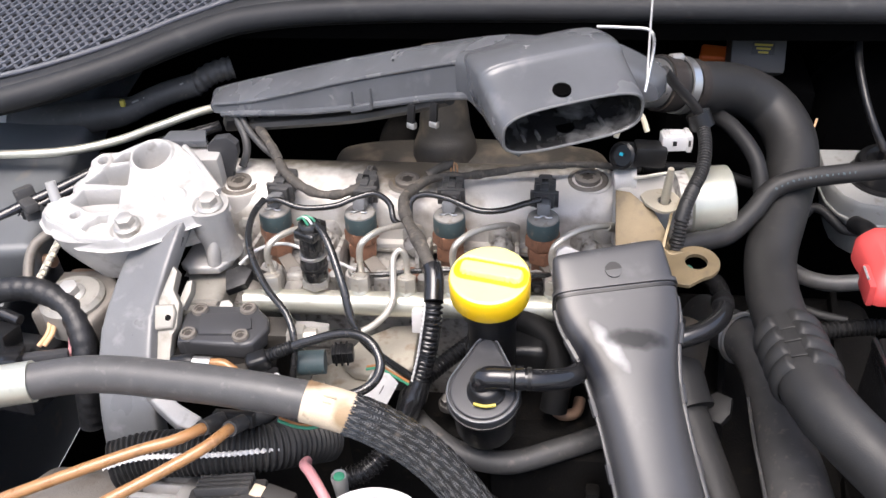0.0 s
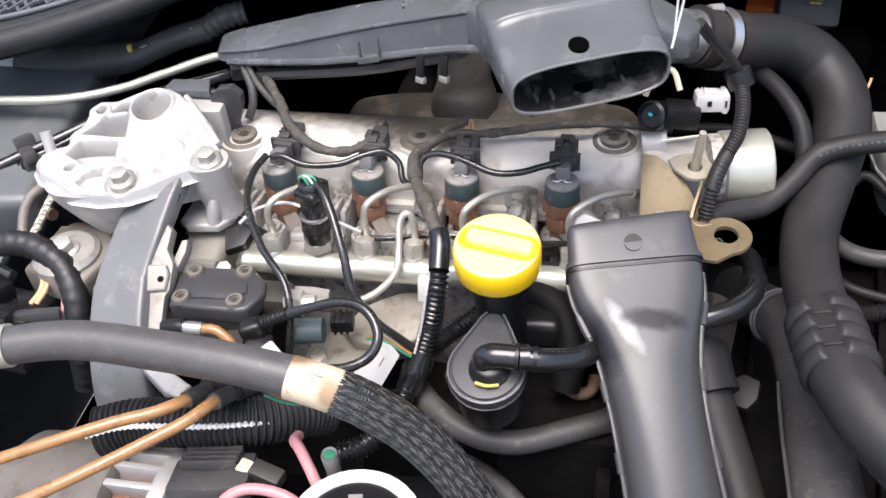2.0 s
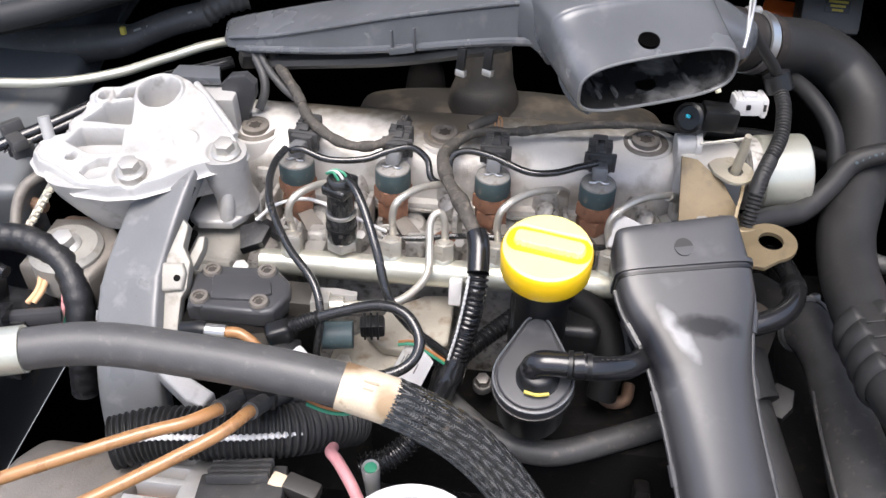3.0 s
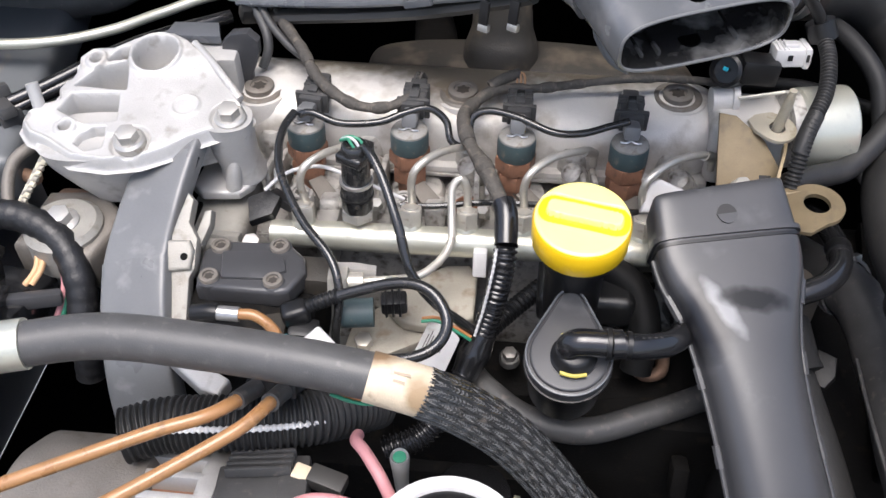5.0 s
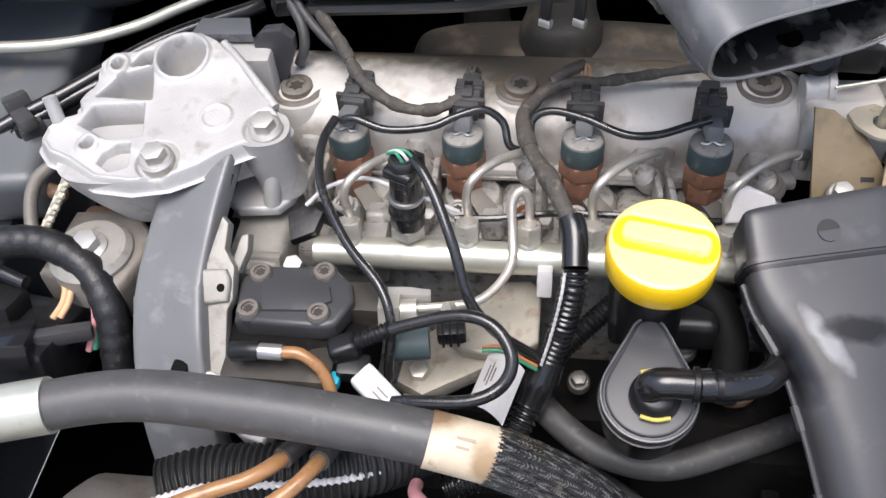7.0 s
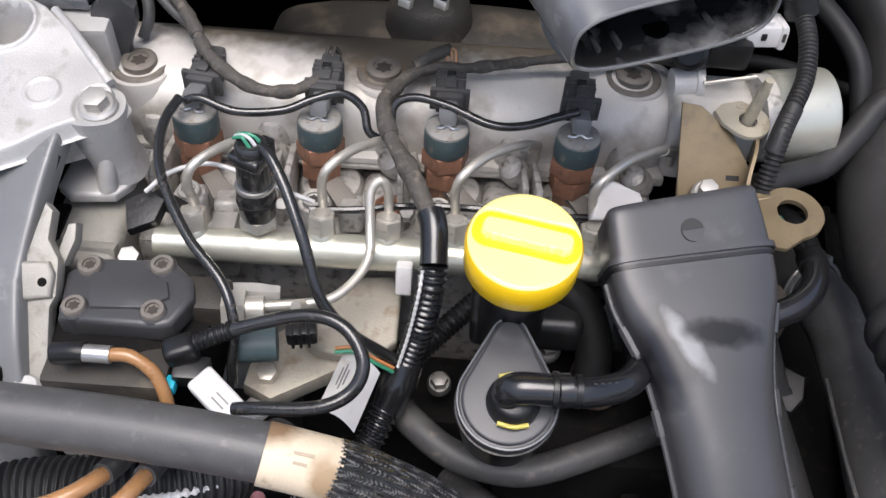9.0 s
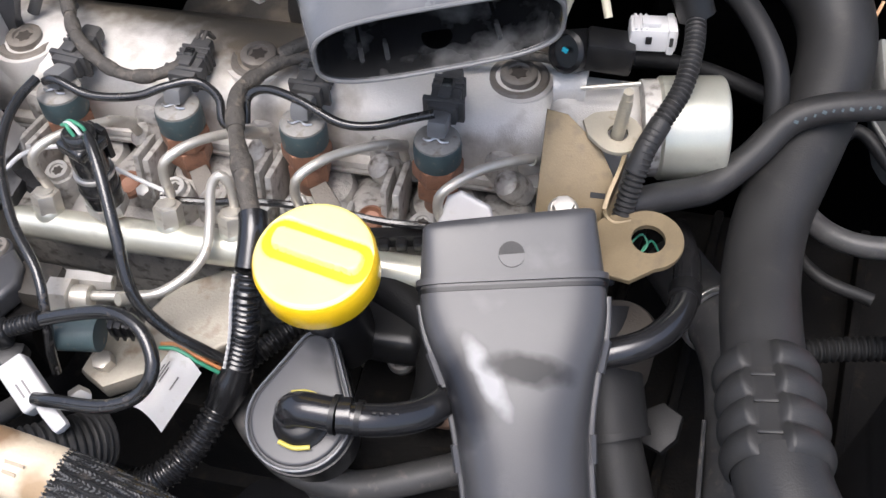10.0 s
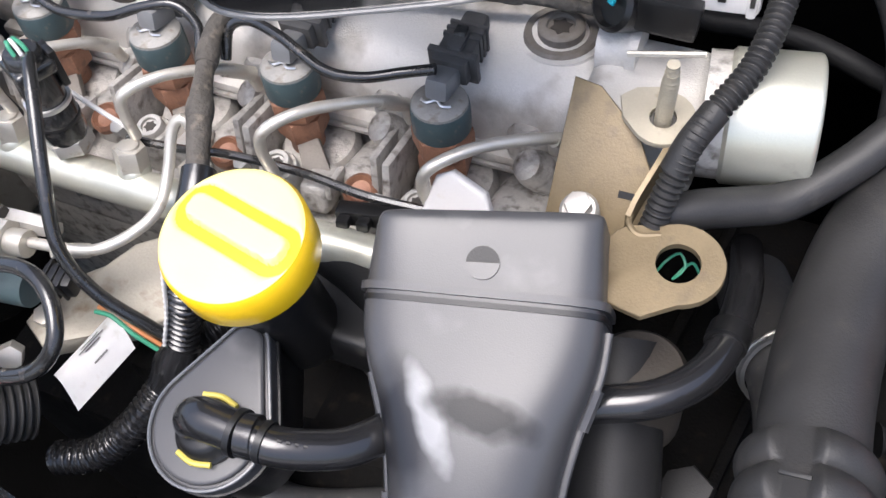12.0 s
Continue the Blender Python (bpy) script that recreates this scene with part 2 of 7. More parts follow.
def thing(name, bm, material, label, category, group="", kind="", smooth=40):
    base = settle(bm)
    ob = new(name, mesh_of(bm, material, smooth))
    ob.location = base
    WM[ob] = Matrix.Translation(base)
    return tagged(ob, label, category, group, kind)


def hub(name, base, label, category, group="", kind=""):
    """An empty that parents the parts of one thing."""
    ob = new(name)
    ob.empty_display_size = 0.01
    ob.location = base
    WM[ob] = Matrix.Translation(base)
    return tagged(ob, label, category, group, kind)


def part(name, bm, material, parent, label="", smooth=40):
    base = settle(bm)
    ob = new(name, mesh_of(bm, material, smooth))
    ob.parent = parent
    ob.matrix_parent_inverse = WM[parent].inverted()
    ob.location = base
    WM[ob] = Matrix.Translation(base)
    return tagged(ob, label)


def join(*bms):
    out = bmesh.new()
    for b in bms:
        me = bpy.data.meshes.new("tmp")
        b.to_mesh(me)
        b.free()
        out.from_mesh(me)
        bpy.data.meshes.remove(me)
    return out


def spline(points, step=0.004):
    """A smooth line through a few points (centripetal would be overkill: uniform Catmull-Rom)."""
    p = [Vector(q) for q in points]
    if len(p) == 2:
        n = max(2, int((p[1] - p[0]).length / step))
        return [p[0].lerp(p[1], i / n) for i in range(n + 1)]
    p = [p[0] * 2 - p[1]] + p + [p[-1] * 2 - p[-2]]
    out = []
    for i in range(1, len(p) - 2):
        a, b, c, d = p[i - 1 : i + 3]
        n = max(3, int((c - b).length / step))
        for k in range(n):
            t = k / n
            out.append(0.5 * (2 * b + (c - a) * t + (2 * a - 5 * b + 4 * c - d) * t * t + (3 * b - a - 3 * c + d) * t**3))
    out.append(p[-2])
    return out


def tube(points, radius, step=0.004, sides=14, caps=True, ring=None, flat=1.0, smooth_path=True):
    """A hose along a few points. radius: a number, or a list along the way. ring: (pitch, depth) of corrugations. flat: height to width."""
    path = spline(points, min(step, ring[0] / 6) if ring else step) if smooth_path else [Vector(q) for q in points]
    far = [0.0]
    for a, b in zip(path, path[1:]):
        far.append(far[-1] + (b - a).length)
    def rad(s):
        if isinstance(radius, (int, float)):
            r = radius
        else:
            u = s / far[-1] * (len(radius) - 1)
            i = min(int(u), len(radius) - 2)
            f = u - i
            f = f * f * (3 - 2 * f)
            r = radius[i] * (1 - f) + radius[i + 1] * f
        if ring:
            w = math.cos(2 * math.pi * s / ring[0])
            r += ring[1] * math.copysign(abs(w) ** 0.5, w)
        return r
    bm = bmesh.new()
    ways = [(path[min(i + 1, len(path) - 1)] - path[max(i - 1, 0)]).normalized() for i in range(len(path))]
    up = Vector((0, 0, 1)) if abs(ways[0].z) < 0.9 else Vector((0, 1, 0))
    side = ways[0].cross(up).normalized()
    rings = []
    for q, w, s in zip(path, ways, far):
        side = (side - w * side.dot(w)).normalized()
        top = side.cross(w).normalized()
        r = rad(s)
        rings.append([bm.verts.new(q + side * (r * math.cos(a)) + top * (r * flat * math.sin(a))) for a in (2 * math.pi * k / sides for k in range(sides))])
    for a, b in zip(rings, rings[1:]):
        for k in range(sides):
            bm.faces.new((a[k], a[(k + 1) % sides], b[(k + 1) % sides], b[k]))
    if caps:
        bm.faces.new(rings[0][::-1])
        bm.faces.new(rings[-1])
    bmesh.ops.recalc_face_normals(bm, faces=bm.faces)
    return bm


def box(size, m, bevel=0.002, seg=2, taper=(1, 1)):
    """A bevelled block of that size, its middle at m. taper: how far its top narrows."""
    bm = bmesh.new()
    bmesh.ops.create_cube(bm, size=1)
    for v in bm.verts:
        if v.co.z > 0:
            v.co.x *= taper[0]
            v.co.y *= taper[1]
        v.co = Vector((v.co.x * size[0], v.co.y * size[1], v.co.z * size[2]))
    if bevel:
        bmesh.ops.bevel(bm, geom=bm.edges[:], offset=bevel, segments=seg, affect="EDGES", profile=0.6)
    bm.transform(m)
    return bm


def lathe(profile, m, sides=28):
    """A turned body: profile of (radius, height)."""
    bm = bmesh.new()
    rings = [[bm.verts.new((max(r, 1e-5) * math.cos(a), max(r, 1e-5) * math.sin(a), z)) for a in (2 * math.pi * k / sides for k in range(sides))] for r, z in profile]
    for a, b in zip(rings, rings[1:]):
        for k in range(sides):
            bm.faces.new((a[k], a[(k + 1) % sides], b[(k + 1) % sides], b[k]))
    bm.faces.new(rings[0][::-1])
    bm.faces.new(rings[-1])
    bmesh.ops.recalc_face_normals(bm, faces=bm.faces)
    bm.transform(m)
    return bm


def ring_plate(r0, r1, z0, z1, m, n=36):
    """A flat band between two radii."""
    return lathe_ring([(r0, z0), (r1, z0), (r1, z1), (r0, z1)], m, n)


def lathe_ring(profile, m, n):
    bm = bmesh.new()
    rings = [[bm.verts.new((r * math.cos(a), r * math.sin(a), z)) for a in (2 * math.pi * k / n for k in range(n))] for r, z in profile]
    for a, b in zip(rings, rings[1:] + rings[:1]):
        for k in range(n):
            bm.faces.new((a[k], a[(k + 1) % n], b[(k + 1) % n], b[k]))
    bmesh.ops.recalc_face_normals(bm, faces=bm.faces)
    bm.transform(m)
    return bm


def prism(outline, z0, z1, m, bevel=0.0015, seg=2):
    """A plate of that outline from z0 to z1, its edges rounded."""
    bm = bmesh.new()
    low = [bm.verts.new((x, y, z0)) for x, y in outline]
    high = [bm.verts.new((x, y, z1)) for x, y in outline]
    n = len(outline)
    for k in range(n):
        bm.faces.new((low[k], low[(k + 1) % n], high[(k + 1) % n], high[k]))
    bm.faces.new(low[::-1])
    bm.faces.new(high)
    bmesh.ops.recalc_face_normals(bm, faces=bm.faces)
    if bevel:
        rim = [e for e in bm.edges if abs(e.verts[0].co.z - e.verts[1].co.z) < 1e-7]
        bmesh.ops.bevel(bm, geom=rim, offset=bevel, segments=seg, affect="EDGES", profile=0.6)
    bm.transform(m)
    return bm


def loft(sections, steps=8, closed=True, ends=(True, True)):
    """Skins rings of equal count, smoothly from one to the next."""
    bm = bmesh.new()
    count = len(sections[0])
    lanes = []
    for k in range(count):
        lane = []
        p = [Vector(s[k]) for s in sections]
        p = [p[0] * 2 - p[1]] + p + [p[-1] * 2 - p[-2]]
        for i in range(1, len(p) - 2):
            a, b, c, d = p[i - 1 : i + 3]
            for j in range(steps):
                t = j / steps
                lane.append(0.5 * (2 * b + (c - a) * t + (2 * a - 5 * b + 4 * c - d) * t * t + (3 * b - a - 3 * c + d) * t**3))
        lane.append(p[-2])
        lanes.append([bm.verts.new(q) for q in lane])
    for k in range(count if closed else count - 1):
        a, b = lanes[k], lanes[(k + 1) % count]
        for i in range(len(a) - 1):
            bm.faces.new((a[i], b[i], b[i + 1], a[i + 1]))
    if ends[0]:
        bm.faces.new([l[0] for l in lanes])
    if ends[1]:
        bm.faces.new([l[-1] for l in lanes][::-1])
    bmesh.ops.recalc_face_normals(bm, faces=bm.faces)
    return bm


def rounded(centre, right, up, w, h, power=4.0, n=28):
    """A rounded-rectangle ring; power 2 is an ellipse."""
    c, r, u = Vector(centre), Vector(right).normalized(), Vector(up).normalized()
    out = []
    for k in range(n):
        a = 2 * math.pi * k / n
        x, y = math.cos(a), math.sin(a)
        out.append(c + r * (w / 2 * math.copysign(abs(x) ** (2 / power), x)) + u * (h / 2 * math.copysign(abs(y) ** (2 / power), y)))
    return out


def aim(at, way, twist=0):
    """A pose at a place, its z along way."""
    return Matrix.Translation(at) @ Vector(way).normalized().to_track_quat("Z", "Y").to_matrix().to_4x4() @ pose(0, 0, 0, 0, 0, twist)


def basis(at, up, ahead):
    """A pose at a place, its z along up and its y as near as may be to ahead."""
    z = Vector(up).normalized()
    x = Vector(ahead).cross(z).normalized()
    return Matrix.Translation(at) @ Matrix((x, z.cross(x), z)).transposed().to_4x4()


def hexagon(r, turn=0):
    return [(r * math.cos(radians(60 * k + turn)), r * math.sin(radians(60 * k + turn))) for k in range(6)]


def flange_bolt(at, way=(0, 0, 1), r=0.0075, name="flange_bolt", twist=10, mat="steel", where="the engine"):
    m = aim(at, way, twist)
    h = hub(name, at, "plated hexagon flange bolt screwed into " + where, "bolt", "flange bolts")
    part("washer_flange", lathe([(r * 1.42, -0.004), (r * 1.42, 0.0012), (r * 1.18, 0.003), (r * 0.5, 0.003)], m), mat, h)
    part("hex_head", prism(hexagon(r), 0.002, 0.0105, m, 0.0012), mat, h)
    return h


def torx_screw(at, way=(0, 0, 1), r=0.006, parent=None, mat="steel", name="torx_screw"):
    m = aim(at, way)
    star = [(r * (0.5 if k % 2 else 0.34) * math.cos(math.pi * k / 6), r * (0.5 if k % 2 else 0.34) * math.sin(math.pi * k / 6)) for k in range(12)]
    head = lathe([(r, -0.004), (r, 0.002), (r * 0.9, 0.003), (r * 0.62, 0.003), (r * 0.58, 0.0012), (0, 0.0012)], m)
    ob = part(name, head, mat, parent)
    part("star_socket", prism(star, 0.0005, 0.0016, m, 0), "brown", ob)
    return ob


# ---- setting: ground and engine bay ----
bm = bmesh.new()
bmesh.ops.create_grid(bm, x_segments=2, y_segments=2, size=300)
thing("ground", bm, "concrete", "pale concrete ground under the car", "ground", kind="structure")


def wall(name, size, at, mat, label, bevel=0.004, rot=(0, 0, 0)):
    return thing(name, box(size, pose(*at, *rot), bevel), mat, label, "bay wall", kind="structure")


wall("firewall", (1.5, 0.03, 0.75), (0.05, 1.12, 0.645), "firewall", "bulkhead behind the engine, coloured near black for deep shade")
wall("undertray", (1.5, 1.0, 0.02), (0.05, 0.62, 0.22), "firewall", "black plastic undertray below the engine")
wall("wall_left", (0.03, 1.0, 0.70), (-0.72, 0.62, 0.57), "paint", "blue-grey painted inner wing of the engine bay")
wall("wall_right", (0.03, 1.0, 0.70), (0.82, 0.62, 0.57), "paint", "blue-grey painted inner wing beside the battery")
wall("wall_front", (1.5, 0.04, 0.55), (0.05, 0.12, 0.50), "black", "black radiator panel at the front of the bay")

# inner wing ledge with a raised rib
g = hub("inner_wing_ledge", (-0.53, 0.8, 0.8), "blue-grey painted inner wing ledge, dusty, beside the engine mount", "body panel", kind="structure")
part("ledge_panel", loft([rounded((-0.575, y, z), (1, 0, 0), (0, 0, 1), 0.27, 0.02, 5) for y, z in ((0.50, 0.80), (0.62, 0.82), (0.72, 0.842), (0.86, 0.865), (1.10, 0.885))]), "paint", g)
part("step_panel", box((0.20, 0.36, 0.05), pose(-0.52, 0.84, 0.885, 4, 0, 8), 0.012, 3), "paint", g)

# cowl: seal, trough and grille
SEAL = [(-0.62, 0.74, 0.985), (-0.46, 0.80, 0.99), (-0.36, 0.855, 1.0), (-0.29, 0.90, 1.012), (-0.21, 0.925, 1.025), (-0.05, 0.935, 1.03), (0.25, 0.935, 1.03), (0.60, 0.935, 1.03)]
g = hub("cowl_seal", (0, 0.94, 1.0), "weathered dark rubber bonnet seal along the cowl", "seal", kind="structure")
part("seal_bead", tube(SEAL, 0.013, 0.01), "seal", g)
part("seal_lip", tube([(x, y + 0.004, z - 0.013) for x, y, z in SEAL], 0.007, 0.01, flat=0.7), "rubber", g)
part("lip_edge", tube([(x, y + 0.034, z + 0.0125) for x, y, z in SEAL], 0.0032, 0.01, 10), "mesh", g, "paler grey edge of the seal")
part("outer_lip", tube([(x, y + 0.022, z + 0.006) for x, y, z in SEAL], 0.011, 0.01, flat=0.5), "seal", g)
g = hub("cowl_panel", (0, 1.1, 1.0), "dark grey plastic windscreen cowl with a mesh intake grille", "cowl", kind="structure")
bm = bmesh.new()
front = spline(SEAL, 0.03)
a = [bm.verts.new((q.x, q.y + 0.030, q.z + 0.002)) for q in front]
b = [bm.verts.new((q.x, 1.30, 1.10)) for q in front]
for k in range(len(a) - 1):
    bm.faces.new((a[k], a[k + 1], b[k + 1], b[k]))
bmesh.ops.solidify(bm, geom=bm.faces[:], thickness=0.006)
part("cowl_sheet", bm, "seal", g)
# lattice grille with diamond openings
bm = bmesh.new()
for i in range(44):
    for j in range(38):
        x, y = -0.66 + i * 0.0130, 0.80 + j * 0.0130
        edge = np.interp(x, [q[0] for q in SEAL], [q[1] for q in SEAL]) + 0.045
        if y < edge or x > -0.12 - 0.2 * (y - 0.9):
            continue
        t = (y - edge + 0.015) / (1.30 - edge + 0.015)
        z = np.interp(x, [q[0] for q in SEAL], [q[2] for q in SEAL]) + 0.004
        z += (1.10 - z) * t + 0.004
        for turn, up in ((45, 0.0), (-45, 0.0006)):
            c = box((0.0034, 0.0186, 0.0030), pose(x, y, z + up, 14, 0, turn), 0)
            me = bpy.data.meshes.new("tmp")
            c.to_mesh(me)
            c.free()
            bm.from_mesh(me)
            bpy.data.meshes.remove(me)
tagged(part("grille_mesh", bm, "mesh", g), kind="stuff")
wall("cowl_shelf", (1.4, 0.17, 0.02), (0.05, 1.02, 1.003), "firewall", "black underside of the cowl over the bulkhead")

# unseen raised bonnet, hinged behind the cowl, added to block sky from behind
g = hub("bonnet", (0, 1.28, 1.13), "unseen raised blue-grey bonnet with ribs on its underside, added to shape the light", "bonnet", kind="structure")
part("bonnet_skin", box((1.45, 1.05, 0.03), pose(0, 1.06, 1.60, 116), 0.012), "paint", g)
for x in (-0.42, 0.0, 0.42):
    part("bonnet_rib", box((0.05, 0.86, 0.016), pose(x, 1.0395, 1.59, 116), 0.006), "paint", g)

# ---- engine ----
HX0, HX1 = -0.225, 0.168
g = hub("diesel_engine", (0, 0.70, 0.25), "oily diesel engine with a grey cast head on a dark block", "engine")
ENGINE = g
part("head_casting", box((HX1 - HX0, 0.165, 0.22), pose((HX0 + HX1) / 2, 0.748, 0.735), 0.006), "head", g)
part("front_ledge", box((0.36, 0.075, 0.06), pose(-0.025, 0.702, 0.815), 0.008, 3), "head", g)
for k in range(4):
    x = -0.157 + 0.0865 * k
    part("injector_boss", lathe([(0.024, 0.82), (0.024, 0.853), (0.021, 0.858), (0.012, 0.859)], pose(x + 0.002, 0.722, 0)), "head", g)
    part("port_boss", box((0.036, 0.046, 0.035), pose(x + 0.044, 0.713, 0.846, -18), 0.010, 3), "head", g)
    part("pipe_boss", lathe([(0.0110, -0.02), (0.0105, -0.004), (0.0085, 0.002), (0.0050, 0.004), (0.0001, 0.0042)], aim((x + 0.044, 0.727, 0.879), (-0.4, -0.4, 0.8)), 22), "head", g)
    part("bolt_tower", lathe([(0.0125, 0.83), (0.0115, 0.868), (0.0105, 0.870), (0.004, 0.870)], pose(x - 0.005, 0.690, 0), 20), "head", g)
    torx_screw((x - 0.005, 0.690, 0.8715), (0, -0.12, 1), 0.0082, g, "steel")
    part("cast_pad", box((0.017, 0.024, 0.020), pose(x + 0.021, 0.690, 0.860, -14, 0, 4), 0.005, 3), "head", g)
    part("pad_lip", box((0.004, 0.020, 0.010), pose(x + 0.031, 0.691, 0.868, -14, 0, 4), 0.0015), "head", g)
    part("drain_ring", lathe([(0.0100, 0.0), (0.0100, 0.004), (0.0080, 0.006), (0.0060, 0.003), (0.0001, 0.002)], aim((x + 0.046, 0.692, 0.864), (0, -0.3, 1)), 22), "copper", g, "rusty brown ring")
    part("cast_web", box((0.005, 0.045, 0.034), pose(x - 0.024, 0.712, 0.868, -16, 0, 3), 0.002), "head", g)
    part("cast_web", box((0.0045, 0.036, 0.030), pose(x - 0.033, 0.712, 0.870, -16, 0, 3), 0.002), "head", g)
    part("clamp_fork", prism([(-0.018, -0.006), (0.010, -0.008), (0.018, -0.004), (0.018, 0.004), (0.010, 0.008), (-0.018, 0.006)], 0, 0.007, basis((x + 0.012, 0.702, 0.863), (0, -0.25, 1), (0.75, 0.6, 0.1)), 0.0015), "grime", g)
    part("stud_nut", prism(hexagon(0.0050), 0.0, 0.008, aim((x + 0.060, 0.687, 0.864), (0, -0.3, 1)), 0.001), "steel", g)
part("end_casting", box((0.050, 0.090, 0.10), pose(-0.222, 0.665, 0.822), 0.010, 3), "leg", g)
part("end_rib", box((0.046, 0.010, 0.016), pose(-0.220, 0.634, 0.866, -20), 0.003), "leg", g)
part("gasket_line", box((0.385, 0.003, 0.003), pose(-0.030, 0.7325, 0.8640), 0.001), "steel", g)
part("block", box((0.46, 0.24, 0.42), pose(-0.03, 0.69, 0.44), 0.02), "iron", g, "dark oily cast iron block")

# cylinder head cover
PROFILE = [(0.743, 0.866), (0.741, 0.884), (0.7440, 0.900), (0.7510, 0.9105), (0.764, 0.9160), (0.785, 0.9180), (0.810, 0.9170), (0.827, 0.907), (0.836, 0.887), (0.836, 0.864)]
def cover_section(x, s):
    mid = (0.788, 0.872)
    return [(x, mid[0] + (y - mid[0]) * s, mid[1] + (z - mid[1]) * (s if s > 0.9 else 0.5 + 0.5 * s)) for y, z in PROFILE]
g = hub("cylinder_head_cover", (-0.03, 0.79, 0.86), "stained silver-grey cast cylinder head cover with three large bolts", "engine cover")
secs = [cover_section(-0.2445, 0.72), cover_section(-0.2440, 0.88), cover_section(-0.2415, 0.955), cover_section(-0.2350, 0.995), cover_section(-0.215, 1.0)]
secs += [cover_section(x, 1.0) for x in (-0.1, 0.0, 0.1, 0.140)]
secs += [cover_section(0.158, 0.97), cover_section(0.170, 0.84), cover_section(0.176, 0.62), cover_section(0.178, 0.30)]
shell = part("cover_shell", loft(secs, 5), "cover", g)
soiled = add_smear_or_glint(M["cover"].copy(), Vector((-0.030, 0.795, 0.915)) - WM[shell].translation, (0.066, 0.058, 0.06), (0.17, 0.138, 0.10))
soiled = add_smear_or_glint(soiled, Vector((-0.150, 0.825, 0.910)) - WM[shell].translation, (0.055, 0.026, 0.04), (0.10, 0.085, 0.07))
soiled = add_smear_or_glint(soiled, Vector((0.075, 0.815, 0.913)) - WM[shell].translation, (0.055, 0.020, 0.04), (0.17, 0.145, 0.115))
shell.data.materials[0] = add_smear_or_glint(soiled, Vector((-0.045, 0.828, 0.908)) - WM[shell].translation, (0.33, 0.056, 0.07), (0.165, 0.140, 0.105))
part("sealing_flange", box((0.40, 0.105, 0.009), pose(-0.028, 0.787, 0.866), 0.003), "cover", g)
for x in (-0.196, -0.112, -0.026, 0.060, 0.140):
    part("bolt_boss", lathe([(0.0125, 0.868), (0.0125, 0.881), (0.0110, 0.887), (0.0075, 0.8915), (0.0001, 0.893)], pose(x, 0.746, 0, 0, 0)), "head", g)
for x, y, z in ((-0.208, 0.769, 0.9135), (-0.035, 0.778, 0.9145), (0.1435, 0.788, 0.9155)):
    part("bolt_pad", lathe([(0.0265, z - 0.040), (0.0255, z - 0.0045), (0.0235, z + 0.0010), (0.0150, z + 0.0014)], pose(x, y, 0), 36), "cover", g)
    part("washer", lathe([(0.0205, z - 0.004), (0.0205, z + 0.0016), (0.0190, z + 0.0030), (0.0155, z + 0.0026), (0.0142, z + 0.0010)], pose(x, y, 0), 36), "grime", g, "stained round steel washer")
    torx_screw((x, y, z + 0.0040), (0, 0, 1), 0.0125, g, "grime", "cover_bolt")
part("id_plate", box((0.022, 0.010, 0.0015), pose(0.124, 0.741 + 0.012, 0.9085, 40), 0.0004), "dark_steel", g)

# intake casting behind the cover, with its neck
g = hub("intake_casting", (0.0, 0.86, 0.86), "grimy grey cast intake body with a round neck, coloured dark for the shade behind the cover", "intake manifold")
part("casting", loft([rounded((x, 0.858, 0.861), (0, 1, 0), (0, 0.1, 1), w, h, 3.6) for x, w, h in ((-0.135, 0.02, 0.03), (-0.125, 0.05, 0.060), (-0.10, 0.07, 0.068), (-0.06, 0.074, 0.076), (0.02, 0.076, 0.082), (0.09, 0.070, 0.078), (0.15, 0.06, 0.066), (0.17, 0.03, 0.04))]), "sooty", g)
part("neck", tube([(-0.008, 0.860, 0.876), (-0.008, 0.862, 0.902), (-0.008, 0.866, 0.915), (-0.008, 0.870, 0.935), (-0.008, 0.876, 0.97), (-0.008, 0.89, 1.01)], [0.042, 0.034, 0.027, 0.0240, 0.0225, 0.0225], 0.004, 28), "sooty", g)
part("runner", tube([(-0.07, 0.88, 0.87), (-0.08, 0.96, 0.85), (-0.09, 1.03, 0.82)], 0.022, 0.01), "iron", g)

# ---- fuel rail, pipes, injectors ----
g = hub("fuel_rail", (-0.03, 0.651, 0.85), "silver tubular common rail with plated pipe unions", "fuel rail")
part("rail_tube", tube([(-0.176, 0.650, 0.864), (0.16, 0.657, 0.864)], [0.0105, 0.0118, 0.0118, 0.0118, 0.0118, 0.0105], 0.01, 22), "zinc", g)
for x, y in ((-0.150, 0.656), (-0.065, 0.660), (-0.021, 0.661), (0.023, 0.663), (0.115, 0.665)):
    way = (0, 0.30, 1)
    m = aim((x, y - 0.003, 0.868), way, 12)
    part("boss", lathe([(0.0095, -0.004), (0.0095, 0.007), (0.008, 0.009)], m, 18), "zinc", g)
    part("union_nut", prism(hexagon(0.0094, 20), 0.007, 0.0215, m, 0.0014), "pipe", g)
    part("collar", lathe([(0.0062, 0.021), (0.0058, 0.0228), (0.004, 0.0232)], m, 16), "pipe", g)
part("rail_clamp", box((0.011, 0.014, 0.022), pose(-0.008, 0.638, 0.860, -20), 0.002), "white", g, "pale plastic rail clip")
part("rail_bracket", box((0.018, 0.03, 0.04), pose(-0.135, 0.668, 0.845), 0.004), "steel", g)

